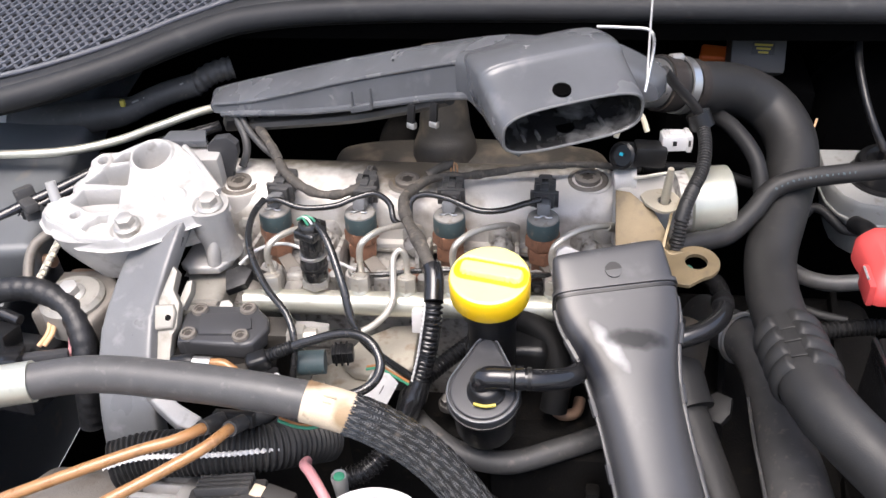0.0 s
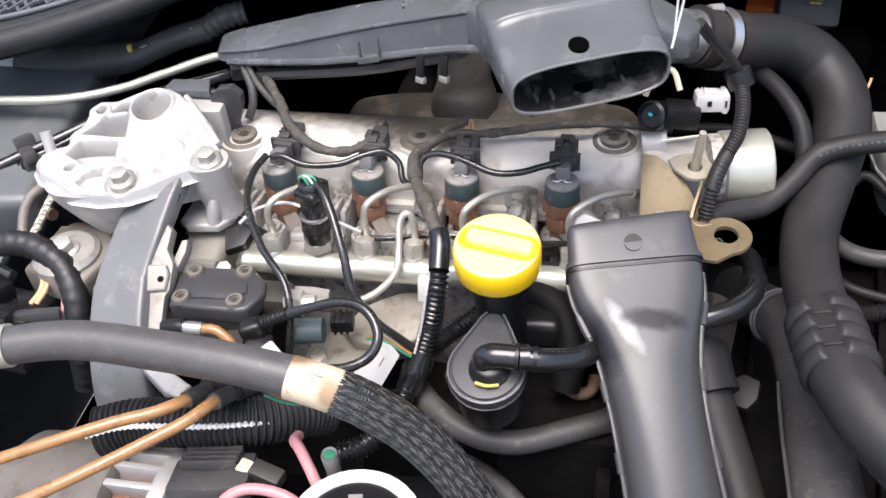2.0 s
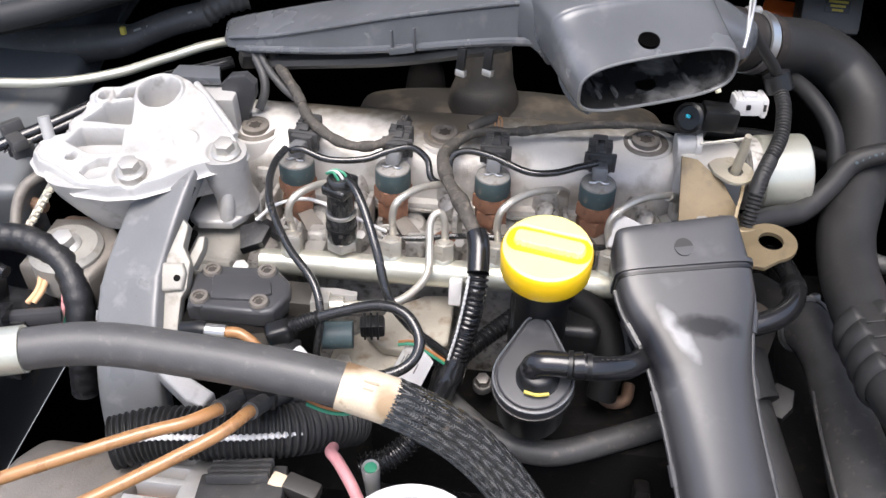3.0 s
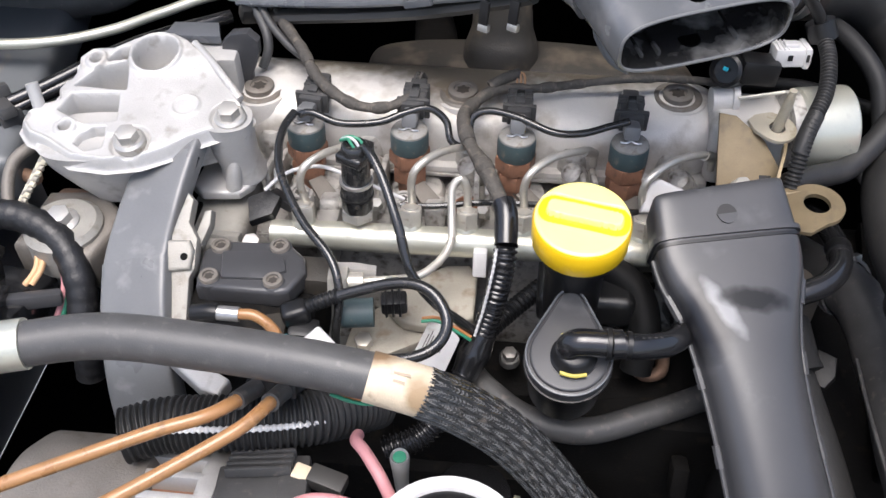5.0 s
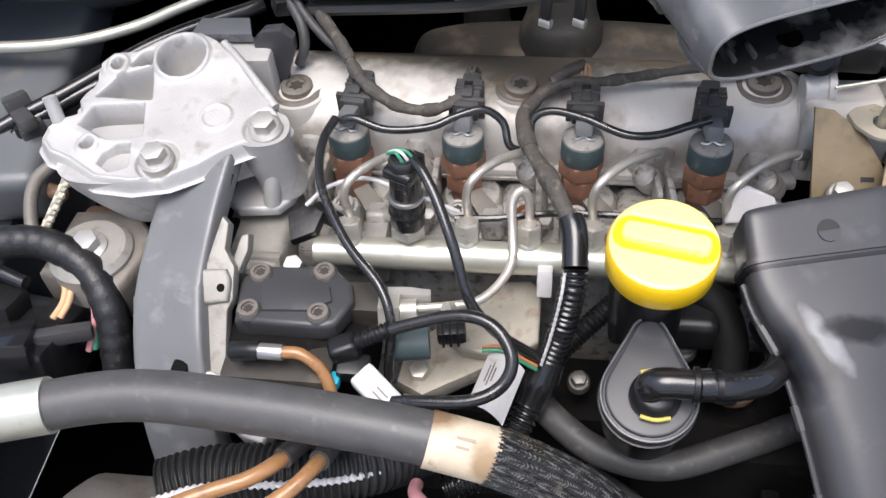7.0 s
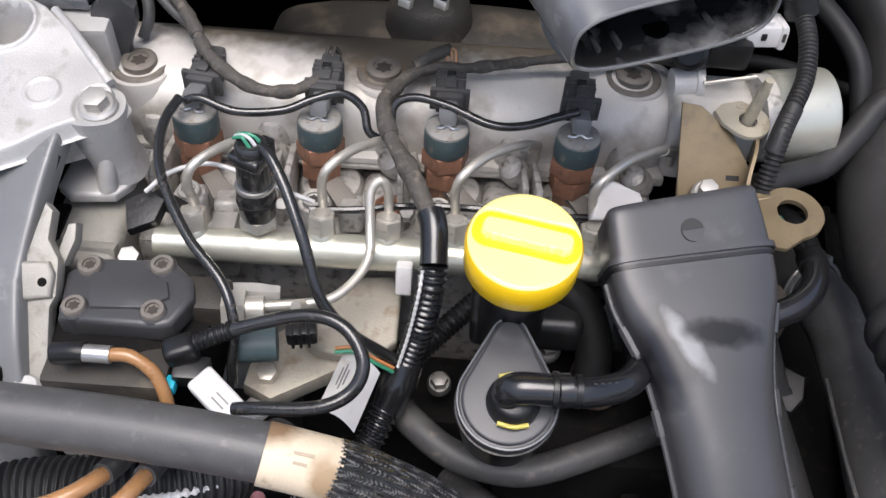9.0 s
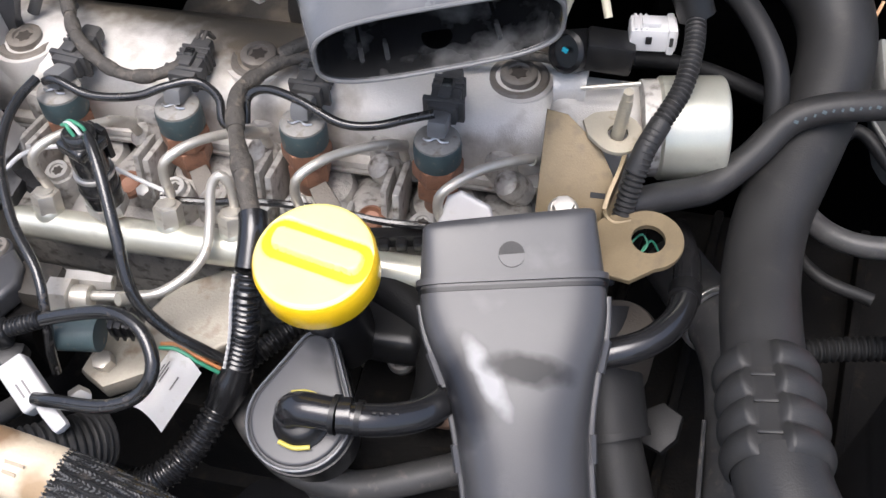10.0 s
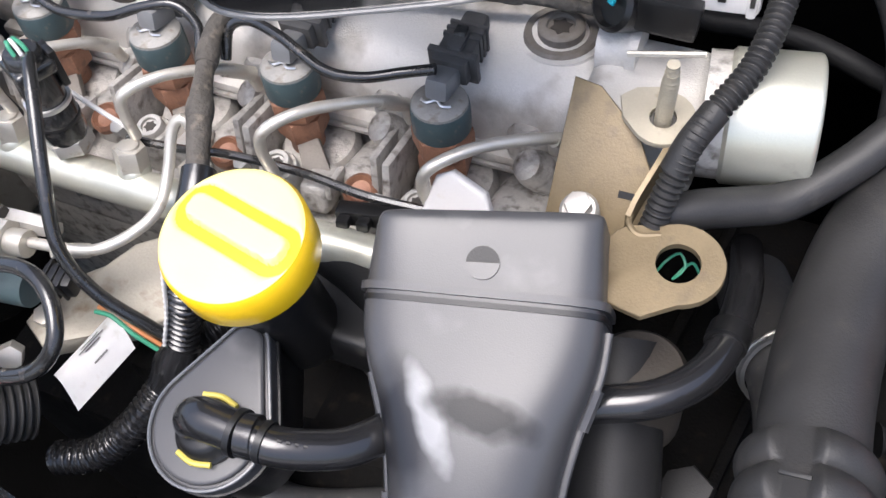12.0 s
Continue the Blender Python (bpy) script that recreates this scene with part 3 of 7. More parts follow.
for name, pts in (
    ("fuel_pipe", [(-0.149, 0.664, 0.888), (-0.151, 0.664, 0.908), (-0.146, 0.668, 0.921), (-0.132, 0.686, 0.921), (-0.115, 0.716, 0.904), (-0.112, 0.724, 0.885)]),
    ("fuel_pipe", [(-0.065, 0.671, 0.888), (-0.065, 0.672, 0.908), (-0.060, 0.675, 0.921), (-0.044, 0.694, 0.921), (-0.022, 0.722, 0.904), (-0.018, 0.728, 0.885)]),
    ("fuel_pipe", [(0.023, 0.674, 0.888), (0.022, 0.673, 0.908), (0.027, 0.677, 0.921), (0.045, 0.697, 0.921), (0.073, 0.727, 0.904), (0.077, 0.732, 0.885)]),
    ("fuel_pipe", [(0.115, 0.678, 0.888), (0.112, 0.677, 0.908), (0.117, 0.681, 0.921), (0.138, 0.702, 0.921), (0.168, 0.731, 0.904), (0.172, 0.736, 0.885)]),
    ("feed_pipe", [(-0.021, 0.670, 0.888), (-0.022, 0.674, 0.904), (-0.027, 0.675, 0.912), (-0.033, 0.670, 0.905), (-0.032, 0.655, 0.890), (-0.031, 0.638, 0.880), (-0.037, 0.622, 0.876), (-0.050, 0.606, 0.875), (-0.066, 0.600, 0.875), (-0.098, 0.596, 0.873)]),
):
    g = hub(name, pts[0], "bent dull steel high-pressure fuel pipe between rail and head" if name == "fuel_pipe" else "bent steel feed pipe from the pump to the rail", "fuel pipe", "fuel pipes")
    part("pipe_run", tube(pts, 0.0032, 0.003, 12), "pipe", g)
    end = Vector(pts[-2])
    part("end_nut", tube([end - Vector((0.006, 0.006, -0.004)), end + Vector((0.004, 0.006, -0.008))], 0.0042, 0.004, 10), "pipe", g)

inj = hub("fuel_injector", (0, 0, 0), "diesel injector with teal solenoid body and rusty brown hexagon", "injector", "fuel injectors")
part("solenoid", lathe([(0.0150, 0.001), (0.0155, -0.002), (0.0155, -0.0145), (0.0148, -0.016)], pose(0, 0, 0), 26), "teal", inj)
part("top_cap", lathe([(0.0150, 0.0), (0.0146, 0.0025), (0.0125, 0.004), (0.006, 0.0045)], pose(0, 0, 0), 26), "disc", inj, "dusty pale round cap")
part("hexagon_body", prism(hexagon(0.0168, 15), -0.029, -0.0155, pose(0, 0, 0), 0.0018), "copper", inj)
part("lower_hexagon", prism(hexagon(0.0150, 40), -0.046, -0.031, pose(0, 0, 0), 0.0018), "copper", inj)
part("lower_body", lathe([(0.013, -0.030), (0.0125, -0.045), (0.010, -0.048), (0.010, -0.07)], pose(0, 0, 0), 20), "copper", inj)
part("wire_clip", tube([(-0.008, -0.004, 0.005), (-0.004, -0.006, 0.006), (0.0, -0.003, 0.006), (0.004, -0.006, 0.006), (0.008, -0.004, 0.005)], 0.0008, 0.001, 6), "bright", inj)
plug = part("connector", box((0.019, 0.030, 0.015), pose(0, 0.028, 0.011, 4), 0.002), "dusty", inj)
part("collar", box((0.027, 0.004, 0.018), pose(0, 0.020, 0.010, 4), 0.001), "dusty", plug)
part("window", box((0.006, 0.006, 0.002), pose(0, 0.031, 0.0225, 4), 0.0004), "inside", plug)
part("latch", box((0.008, 0.014, 0.004), pose(0, 0.027, 0.0195, 4), 0.001), "dusty", plug)
part("nozzle", box((0.0125, 0.020, 0.012), pose(0, 0.006, 0.010, -14), 0.003), "belt", plug, "mid-grey leak-off tee")
for k in range(3):
    part("rib", box((0.0205, 0.0022, 0.0165), pose(0, 0.032 + 0.0045 * k, 0.0115, 4), 0.0006), "dusty", plug)
part("wire_boot", box((0.014, 0.012, 0.011), pose(0, 0.047, 0.0125, 4), 0.003), "dusty", plug)
INJ_X = (-0.158, -0.073, 0.0135, 0.1025)
INJ_POSES = [pose(x, 0.722, 0.9165, -3, 1, (-6, -2, 0, 0)[k]) for k, x in enumerate(INJ_X)]
inj.matrix_basis = INJ_POSES[0]
for m in INJ_POSES[1:]:
    copy_thing(inj, m)

# pressure sensor on the rail
way = (0.03, 0.05, 1)
m = aim((-0.107, 0.660, 0.877), way, 8)
g = hub("rail_pressure_sensor", (-0.108, 0.657, 0.87), "black plug on the plated pressure sensor of the rail", "sensor")
part("hex_base", prism(hexagon(0.0135), 0.002, 0.012, m, 0.0015), "steel", g, "plated hexagon base")
part("sensor_body", lathe([(0.0118, 0.011), (0.0124, 0.014), (0.0124, 0.036), (0.0110, 0.038), (0.0110, 0.042)], m, 24), "wire", g)
part("plug_shell", lathe([(0.0110, 0.040), (0.0112, 0.046), (0.0106, 0.066), (0.0100, 0.0715), (0.0085, 0.073), (0.0001, 0.073)], m, 24), "wire", g)
part("plug_collar", box((0.0225, 0.0225, 0.009), m @ pose(0, 0, 0.062), 0.003, 3), "wire", g)
part("steel_ring", lathe([(0.0127, 0.0365), (0.0130, 0.0375), (0.0127, 0.0390), (0.010, 0.0392)], m, 24), "bright", g, "bright crimped ring")
part("plug_tab", box((0.006, 0.005, 0.012), m @ pose(0.006, -0.0122, 0.060), 0.001), "black", g)
part("plug_latch", box((0.009, 0.004, 0.024), m @ pose(-0.004, -0.0118, 0.057), 0.001), "black", g)
part("seal_groove", lathe([(0.0131, 0.024), (0.0131, 0.026)], m, 24), "black", g)
for k, mat in enumerate(("green", "white", "green")):
    part("wire", tube([tuple(m @ Vector((-0.007 + 0.002 * k, -0.002 + 0.003 * k, 0.071))), tuple(m @ Vector((-0.003 + 0.002 * k, -0.002 + 0.003 * k, 0.0765))), tuple(m @ Vector((0.004, -0.001 + 0.002 * k, 0.0775))), tuple(m @ Vector((0.011, -0.002 + 0.002 * k, 0.073)))], 0.0012, 0.002, 8), mat, g)

# ---- cables and hoses over the engine ----
def hose(name, pts, r, mat, label, category="hose", **kw):
    return thing(name, tube(pts, r, **kw), mat, label, category)

hose("injector_cable", [(-0.163, 0.714, 0.936), (-0.168, 0.695, 0.934), (-0.167, 0.672, 0.930), (-0.159, 0.648, 0.925), (-0.138, 0.615, 0.915), (-0.113, 0.589, 0.905), (-0.104, 0.570, 0.890), (-0.107, 0.560, 0.862), (-0.108, 0.555, 0.845)], 0.0033, "wire", "thin black sheathed cable from the first injector down to the pump", "cable", step=0.003, sides=10)
hose("sensor_cable", [(-0.098, 0.662, 0.948), (-0.092, 0.655, 0.949), (-0.080, 0.637, 0.940), (-0.066, 0.611, 0.920), (-0.055, 0.590, 0.895), (-0.038, 0.583, 0.872), (-0.018, 0.584, 0.850), (-0.006, 0.586, 0.836)], 0.0038, "wire", "black sheathed cable from the rail sensor to the loom", "cable", step=0.003, sides=10)
g = hub("looped_cable", (-0.12, 0.56, 0.87), "black ribbed cable bent in a loop above the pump", "cable")
part("cable_run", tube([(-0.124, 0.560, 0.884), (-0.093, 0.567, 0.895), (-0.058, 0.570, 0.905), (-0.036, 0.563, 0.905), (-0.024, 0.547, 0.896), (-0.029, 0.533, 0.886), (-0.048, 0.524, 0.880), (-0.082, 0.524, 0.874), (-0.098, 0.526, 0.868)], 0.0042, 0.003, 12), "wire", g)
part("ribbed_sleeve", tube([(-0.127, 0.5595, 0.883), (-0.113, 0.5625, 0.889), (-0.104, 0.565, 0.892)], 0.0052, ring=(0.003, 0.0006), sides=12), "black", g)
part("elbow_plug", box((0.020, 0.016, 0.016), pose(-0.134, 0.556, 0.880, 0, -10, 20), 0.005, 3), "black", g)
leak = "thin black leak-off hose linking the injector tops"
hose("leak_off_hose", [(-0.160, 0.716, 0.932), (-0.150, 0.716, 0.935), (-0.126, 0.711, 0.930), (-0.096, 0.715, 0.930), (-0.077, 0.723, 0.934), (-0.058, 0.730, 0.935), (-0.044, 0.727, 0.926), (-0.039, 0.716, 0.915), (-0.029, 0.716, 0.908)], 0.0030, "wire", leak, step=0.003, sides=10)
hose("leak_off_hose", [(-0.024, 0.718, 0.915), (-0.023, 0.728, 0.929), (-0.010, 0.731, 0.935), (0.013, 0.725, 0.935), (0.042, 0.715, 0.930), (0.064, 0.716, 0.930), (0.085, 0.723, 0.933), (0.100, 0.728, 0.935)], 0.0030, "wire", leak, step=0.003, sides=10)
hose("loom_branch", [(0.011, 0.781, 0.937), (0.000, 0.772, 0.938), (-0.012, 0.765, 0.934)], 0.0045, "tape", "short taped loom branch to an injector connector", "wiring loom")
for k, dx in enumerate((-0.003, 0.0, 0.003)):
    hose("connector_wire", [(0.0135 + dx, 0.771, 0.931), (0.012 + dx, 0.778, 0.939), (0.006, 0.779, 0.939)], 0.0011, "amber", "thin amber wire at an injector connector", "wire", sides=8)
for k, dx in enumerate((-0.002, 0.002)):
    hose("connector_wire", [(-0.073 + dx, 0.771, 0.930), (-0.071 + dx, 0.778, 0.934), (-0.066, 0.780, 0.927)], 0.0014, "tape", "thin dusty wire at an injector connector", "wire", sides=8)
LOOMS = (
    ("dusty tape-wrapped wiring loom draped over the head cover", [(-0.215, 0.850, 0.955), (-0.191, 0.812, 0.952), (-0.170, 0.782, 0.948), (-0.150, 0.752, 0.940), (-0.122, 0.736, 0.931), (-0.095, 0.734, 0.930), (-0.073, 0.748, 0.932)], [0.0046, 0.0044, 0.0042], "tape"),
    ("dusty tape-wrapped wiring loom running down between the injectors", [(0.195, 0.800, 0.922), (0.150, 0.795, 0.930), (0.103, 0.786, 0.934), (0.062, 0.781, 0.930), (0.026, 0.771, 0.930), (-0.006, 0.765, 0.931), (-0.022, 0.748, 0.930), (-0.030, 0.728, 0.930), (-0.023, 0.702, 0.926), (-0.008, 0.672, 0.926), (0.004, 0.648, 0.921), (0.0105, 0.633, 0.9165)], [0.0030, 0.0032, 0.0034, 0.0038, 0.0050, 0.0056, 0.0064], "tape"),
)
for label, pts, r, stuff in LOOMS:
    g = hub("wiring_loom", pts[3], label, "wiring loom")
    part("wrapped_run", tube(pts, [w * f for w in r for f in (1.0, 0.9, 1.08)], 0.003), stuff, g)
    way_pts = spline(pts, 0.004)
    for f in (0.06, 0.14, 0.23, 0.40, 0.47, 0.55, 0.69, 0.78, 0.90):
        k = int(f * (len(way_pts) - 4))
        w = r[min(int(f * len(r)), len(r) - 1)]
        part("tape_wrap", tube(way_pts[k:k + 4], [w + 0.0003, w + 0.0009, w + 0.0008, w + 0.0002], 0.003), stuff, g)
g = hub("corrugated_conduit", (0.0, 0.58, 0.86), "black corrugated wiring conduit with a smooth collar", "conduit")
part("collar", tube([(0.0075, 0.643, 0.920), (0.0105, 0.633, 0.9165), (0.012, 0.614, 0.905)], 0.0088, 0.004, 18), "gloss", g)
part("corrugated_run", tube([(0.012, 0.614, 0.905), (0.011, 0.605, 0.892), (0.006, 0.596, 0.862), (-0.002, 0.586, 0.832)], 0.0082, ring=(0.0044, 0.0010), sides=18), "gloss", g)
part("white_stripe", tube([(0.0055, 0.607, 0.9075), (0.0040, 0.598, 0.8945), (-0.0010, 0.589, 0.8645), (-0.0070, 0.580, 0.8400)], 0.0011, sides=8, ring=(0.0044, 0.0002)), "white", g, "white stripe")
part("wrapped_joint", tube([(-0.001, 0.588, 0.835), (-0.008, 0.578, 0.818), (-0.014, 0.568, 0.806)], [0.0105, 0.0130, 0.0105], 0.004, 18), "gloss", g)
part("lower_run", tube([(-0.013, 0.570, 0.808), (-0.026, 0.545, 0.792), (-0.045, 0.525, 0.780), (-0.07, 0.515, 0.775)], 0.0095, ring=(0.0046, 0.0010), sides=18), "gloss", g)
g = hub("branch_conduit", (0.02, 0.6, 0.84), "thin black corrugated conduit branching up under the oil filler", "conduit")
part("corrugated_run", tube([(-0.006, 0.582, 0.826), (0.004, 0.598, 0.828), (0.022, 0.620, 0.830), (0.048, 0.650, 0.832), (0.064, 0.67, 0.832)], 0.0072, ring=(0.004, 0.0008), sides=16), "black", g)
for k, (mat, d) in enumerate((("orange_wire", 0.0), ("green", 0.003))):
    hose("tag_wire", [(-0.047, 0.583 - d, 0.852), (-0.035, 0.583 - d, 0.854), (-0.022, 0.580 - d, 0.848), (-0.010, 0.580 - d, 0.838)], 0.0013, mat, ("thin orange" if k == 0 else "thin green") + " wire running into the loom beside the label", "wire", sides=8)

# paper tag with unreadable print
g = hub("paper_label", (-0.04, 0.565, 0.83), "curled white paper label with unreadable print on the cable", "label")
def tag_point(u, v):
    c = Vector((-0.036, 0.557, 0.843)) + Vector((0.0135, -0.003, 0)) * u + Vector((-0.006, -0.020, -0.003)) * (v + 0.15 * u)
    return c + Vector((0, 0.3, 1)) * (0.006 * (1 - u * u))
bm = bmesh.new()
grid = [[bm.verts.new(tag_point(-1 + i / 5, -1 + j / 5)) for j in range(11)] for i in range(11)]
for i in range(10):
    for j in range(10):
        bm.faces.new((grid[i][j], grid[i + 1][j], grid[i + 1][j + 1], grid[i][j + 1]))
bmesh.ops.solidify(bm, geom=bm.faces[:], thickness=0.0006)
part("paper", bm, "paper", g)
for u, w in ((-0.55, 0.30), (-0.38, 0.42), (-0.22, 0.25), (0.42, 0.22)):
    bm = bmesh.new()
    row = [[bm.verts.new(tag_point(u + du, -0.15 + w * v) + Vector((0, 0.0003, 0.0009))) for v in (-1, -0.5, 0, 0.5, 1)] for du in (-0.035, 0.035)]
    for j in range(4):
        bm.faces.new((row[0][j], row[1][j], row[1][j + 1], row[0][j + 1]))
    bmesh.ops.solidify(bm, geom=bm.faces[:], thickness=0.0002)
    part("print_bar", bm, "print", g)

# ---- oil filler, breather valve ----
CAP_N = Vector((0, -0.12, 1)).normalized()
m = aim((0.063, 0.600, 0.951), CAP_N)
g = hub("oil_filler", (0.063, 0.61, 0.80), "black oil filler neck closed by a bright yellow cap", "oil filler")
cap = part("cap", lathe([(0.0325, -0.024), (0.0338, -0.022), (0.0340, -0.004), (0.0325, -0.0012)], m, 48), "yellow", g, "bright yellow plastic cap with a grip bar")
def cap_height(x, y):
    a = radians(-11)
    u, v = x * math.cos(a) + y * math.sin(a) - 0.001, -x * math.sin(a) + y * math.cos(a) - 0.003
    du, dv = abs(u) - 0.0215, abs(v) - 0.0018
    far = math.hypot(max(du, 0.0), max(dv, 0.0)) + min(max(du, dv), 0.0) - 0.0050
    groove = max(0.0, 1 - abs(far - 0.0026) / 0.0036)
    return 0.0030 * max(0.0, min(1.0, 0.5 - far / 0.0015)) - 0.0095 * groove * groove * (3 - 2 * groove)
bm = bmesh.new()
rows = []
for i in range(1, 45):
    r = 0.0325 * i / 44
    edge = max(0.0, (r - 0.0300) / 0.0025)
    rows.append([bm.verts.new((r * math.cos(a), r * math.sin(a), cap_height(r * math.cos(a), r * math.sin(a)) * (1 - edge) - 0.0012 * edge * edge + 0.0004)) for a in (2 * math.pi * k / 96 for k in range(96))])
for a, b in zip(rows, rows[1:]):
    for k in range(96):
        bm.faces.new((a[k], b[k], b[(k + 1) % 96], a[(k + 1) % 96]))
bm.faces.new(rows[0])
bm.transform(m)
face = part("grip_face", bm, "bleached", cap, "yellow face with a grip bar, coloured pale for strong light", smooth=60)
# sunk groove keeps the plain yellow; the raised face carries the painted brightness
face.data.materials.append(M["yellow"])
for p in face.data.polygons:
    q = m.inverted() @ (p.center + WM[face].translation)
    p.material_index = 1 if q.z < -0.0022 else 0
part("neck_tube", lathe([(0.021, -0.11), (0.021, -0.045), (0.026, -0.042), (0.026, -0.032), (0.029, -0.030), (0.029, -0.022)], m, 30), "black", g)
part("neck_foot", box((0.075, 0.05, 0.03), pose(0.075, 0.632, 0.842), 0.008, 3), "black", g)

# teardrop breather valve
VN = Vector((0.0, -0.22, 1)).normalized()
vm = aim((0.061, 0.540, 0.876), VN)
def teardrop(r, tip, far, n=14):
    """A disc of radius r with a rounded point at distance far."""
    a0 = math.asin((r - tip) / far)
    pts = []
    for k in range(n * 2 + 1):
        a = a0 - (math.pi + 2 * a0) * k / (n * 2)
        pts.append((r * math.cos(a), r * math.sin(a)))
    for k in range(n + 1):
        a = math.pi - a0 - (math.pi - 2 * a0) * k / n
        pts.append((tip * math.cos(a), far + tip * math.sin(a)))
    return pts[::-1]
g = hub("breather_valve", (0.062, 0.54, 0.80), "dark grey teardrop oil separator valve with a black elbow", "breather valve")
part("cover_plate", prism(teardrop(0.0300, 0.0115, 0.040), -0.010, 0.0005, vm, 0.0025, 3), "slate", g)
part("raised_lid", prism(teardrop(0.0272, 0.0090, 0.040), 0.0, 0.0032, vm, 0.002, 3), "slate", g)
# paler bead paints in the light caught along the lid's rim
rim_pts = [tuple(vm @ Vector((x, y, 0.0012))) for x, y in teardrop(0.0296, 0.0111, 0.040)]
part("lid_bead", tube(rim_pts + rim_pts[:1], 0.0009, 0.002, 6, smooth_path=False, caps=False), "slate_pale", g)
part("rim_flange", prism(teardrop(0.0312, 0.0128, 0.040), -0.012, -0.0085, vm, 0.001), "black", g)
part("housing", prism(teardrop(0.0262, 0.010, 0.040), -0.055, -0.010, vm, 0.003), "black", g)
part("stub_collar", lathe([(0.0160, 0.002), (0.0160, 0.006), (0.0140, 0.0075), (0.0128, 0.012), (0.0100, 0.014)], vm @ pose(0.003, -0.002, 0), 30), "black", g)
for s in (1, -1):
    c = vm @ Vector((0.003, -0.002 + s * 0.0158, 0.0068))
    part("lock_clip", tube([c + Vector((-0.009, -s * 0.002, 0)), c, c + Vector((0.009, -s * 0.002, 0))], 0.0014, 0.002, 8), "clip_yellow", g, "yellow lock clip")
e = vm @ Vector((0.001, -0.001, 0.011))
part("elbow", tube([e + Vector((-0.002, 0, -0.004)), e + Vector((-0.0015, 0, 0.004)), e + Vector((0.003, 0, 0.0088)), e + Vector((0.012, 0, 0.010)), e + Vector((0.024, 0.0, 0.010))], [0.0085, 0.0098, 0.0098, 0.0094, 0.0092], 0.003, 22), "gloss", g)
part("elbow_flange", tube([e + Vector((0.0225, 0, 0.010)), e + Vector((0.0255, 0, 0.010))], 0.0110, 0.002, 22), "black", g)
part("hose_clamp", tube([e + Vector((0.026, 0, 0.010)), e + Vector((0.030, 0.0005, 0.010)), e + Vector((0.033, 0.001, 0.010))], 0.0101, 0.003, 22), "gloss", g)
g = hub("breather_hose", e + Vector((0.06, 0, 0)), "glossy black breather hose running under the intake duct", "hose")
part("hose_run", tube([e + Vector((0.026, 0, 0.010)), (0.103, 0.5375, 0.8950), (0.118, 0.5435, 0.8900), (0.131, 0.553, 0.884), (0.142, 0.572, 0.874), (0.145, 0.598, 0.853), (0.146, 0.635, 0.825)], 0.0090, sides=20), "gloss", g)
for k in range(4):
    part("moulded_mark", box((0.0018, 0.0008, 0.0006), pose(e.x + 0.046 + 0.004 * k, e.y + 0.0012 + 0.0006 * k, e.z + 0.0178, 0, 4, 4), 0), "module", g)
part("spring_clip", ring_plate(0.0091, 0.0097, -0.0016, 0.0016, aim(e + Vector((0.0370, 0.0006, 0.0096)), (1, 0.04, -0.05)), 28), "black", g, "dark spring clip")
flange_bolt((0.020, 0.600, 0.790), (0, -0.2, 1), 0.006, "hidden_bolt", mat="dark_steel")
flange_bolt((0.094, 0.625, 0.806), (0, -0.3, 1), 0.007, "hidden_bolt", mat="dark_steel")

# ---- lower intake duct ----
DUCT = [
    ((0.1598, 0.6600, 0.9215), (0.29, 0.09, 0), (0, -0.35, 1), 0.090, 0.038, 9),
    ((0.1600, 0.6585, 0.9210), (0.29, 0.09, 0), (0, -0.35, 1), 0.097, 0.046, 9),
    ((0.1615, 0.6500, 0.9185), (0.29, 0.085, 0), (0, -0.35, 1), 0.099, 0.047, 8),
    ((0.1685, 0.6210, 0.9025), (0.29, 0.07, 0), (0, -0.40, 1), 0.104, 0.048, 6),
    ((0.173, 0.6040, 0.8935), (0.29, 0.065, 0), (0, -0.42, 1), 0.099, 0.049, 5),
    ((0.179, 0.5820, 0.882), (0.29, 0.06, 0), (0, -0.48, 1), 0.083, 0.052, 3.6),
    ((0.186, 0.5540, 0.865), (0.29, 0.06, 0), (0, -0.52, 1), 0.072, 0.056, 2.8),
    ((0.197, 0.5160, 0.841), (0.29, 0.06, 0), (0, -0.55, 1), 0.068, 0.058, 2.5),
    ((0.214, 0.4610, 0.803), (0.29, 0.06, 0), (0, -0.60, 1), 0.070, 0.060, 2.4),
    ((0.232, 0.3990, 0.758), (0.29, 0.06, 0), (0, -0.60, 1), 0.074, 0.062, 2.4),
]
g = hub("lower_intake_duct", (0.2, 0.5, 0.75), "stained slate-grey plastic air intake duct with a painted pale glint, narrowing towards the front", "air duct")
bm = loft([rounded(*s, n=40) for s in DUCT], 6)
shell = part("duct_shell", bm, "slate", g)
stained = add_smear_or_glint(M["slate"].copy(), Vector((0.1520, 0.5640, 0.8960)) - WM[shell].translation, (0.022, 0.036, 0.06), (0.012, 0.012, 0.014), 22)
# pale streak: a reflected glint painted into the duct's colour
stained = add_smear_or_glint(stained, Vector((0.1630, 0.5690, 0.9085)) - WM[shell].translation, (0.0085, 0.030, 0.05), (0.21, 0.212, 0.216), 40)
stained = add_smear_or_glint(stained, Vector((0.1835, 0.5770, 0.9120)) - WM[shell].translation, (0.033, 0.0110, 0.06), (0.014, 0.0145, 0.016), 4, 0.2)
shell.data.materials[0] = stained
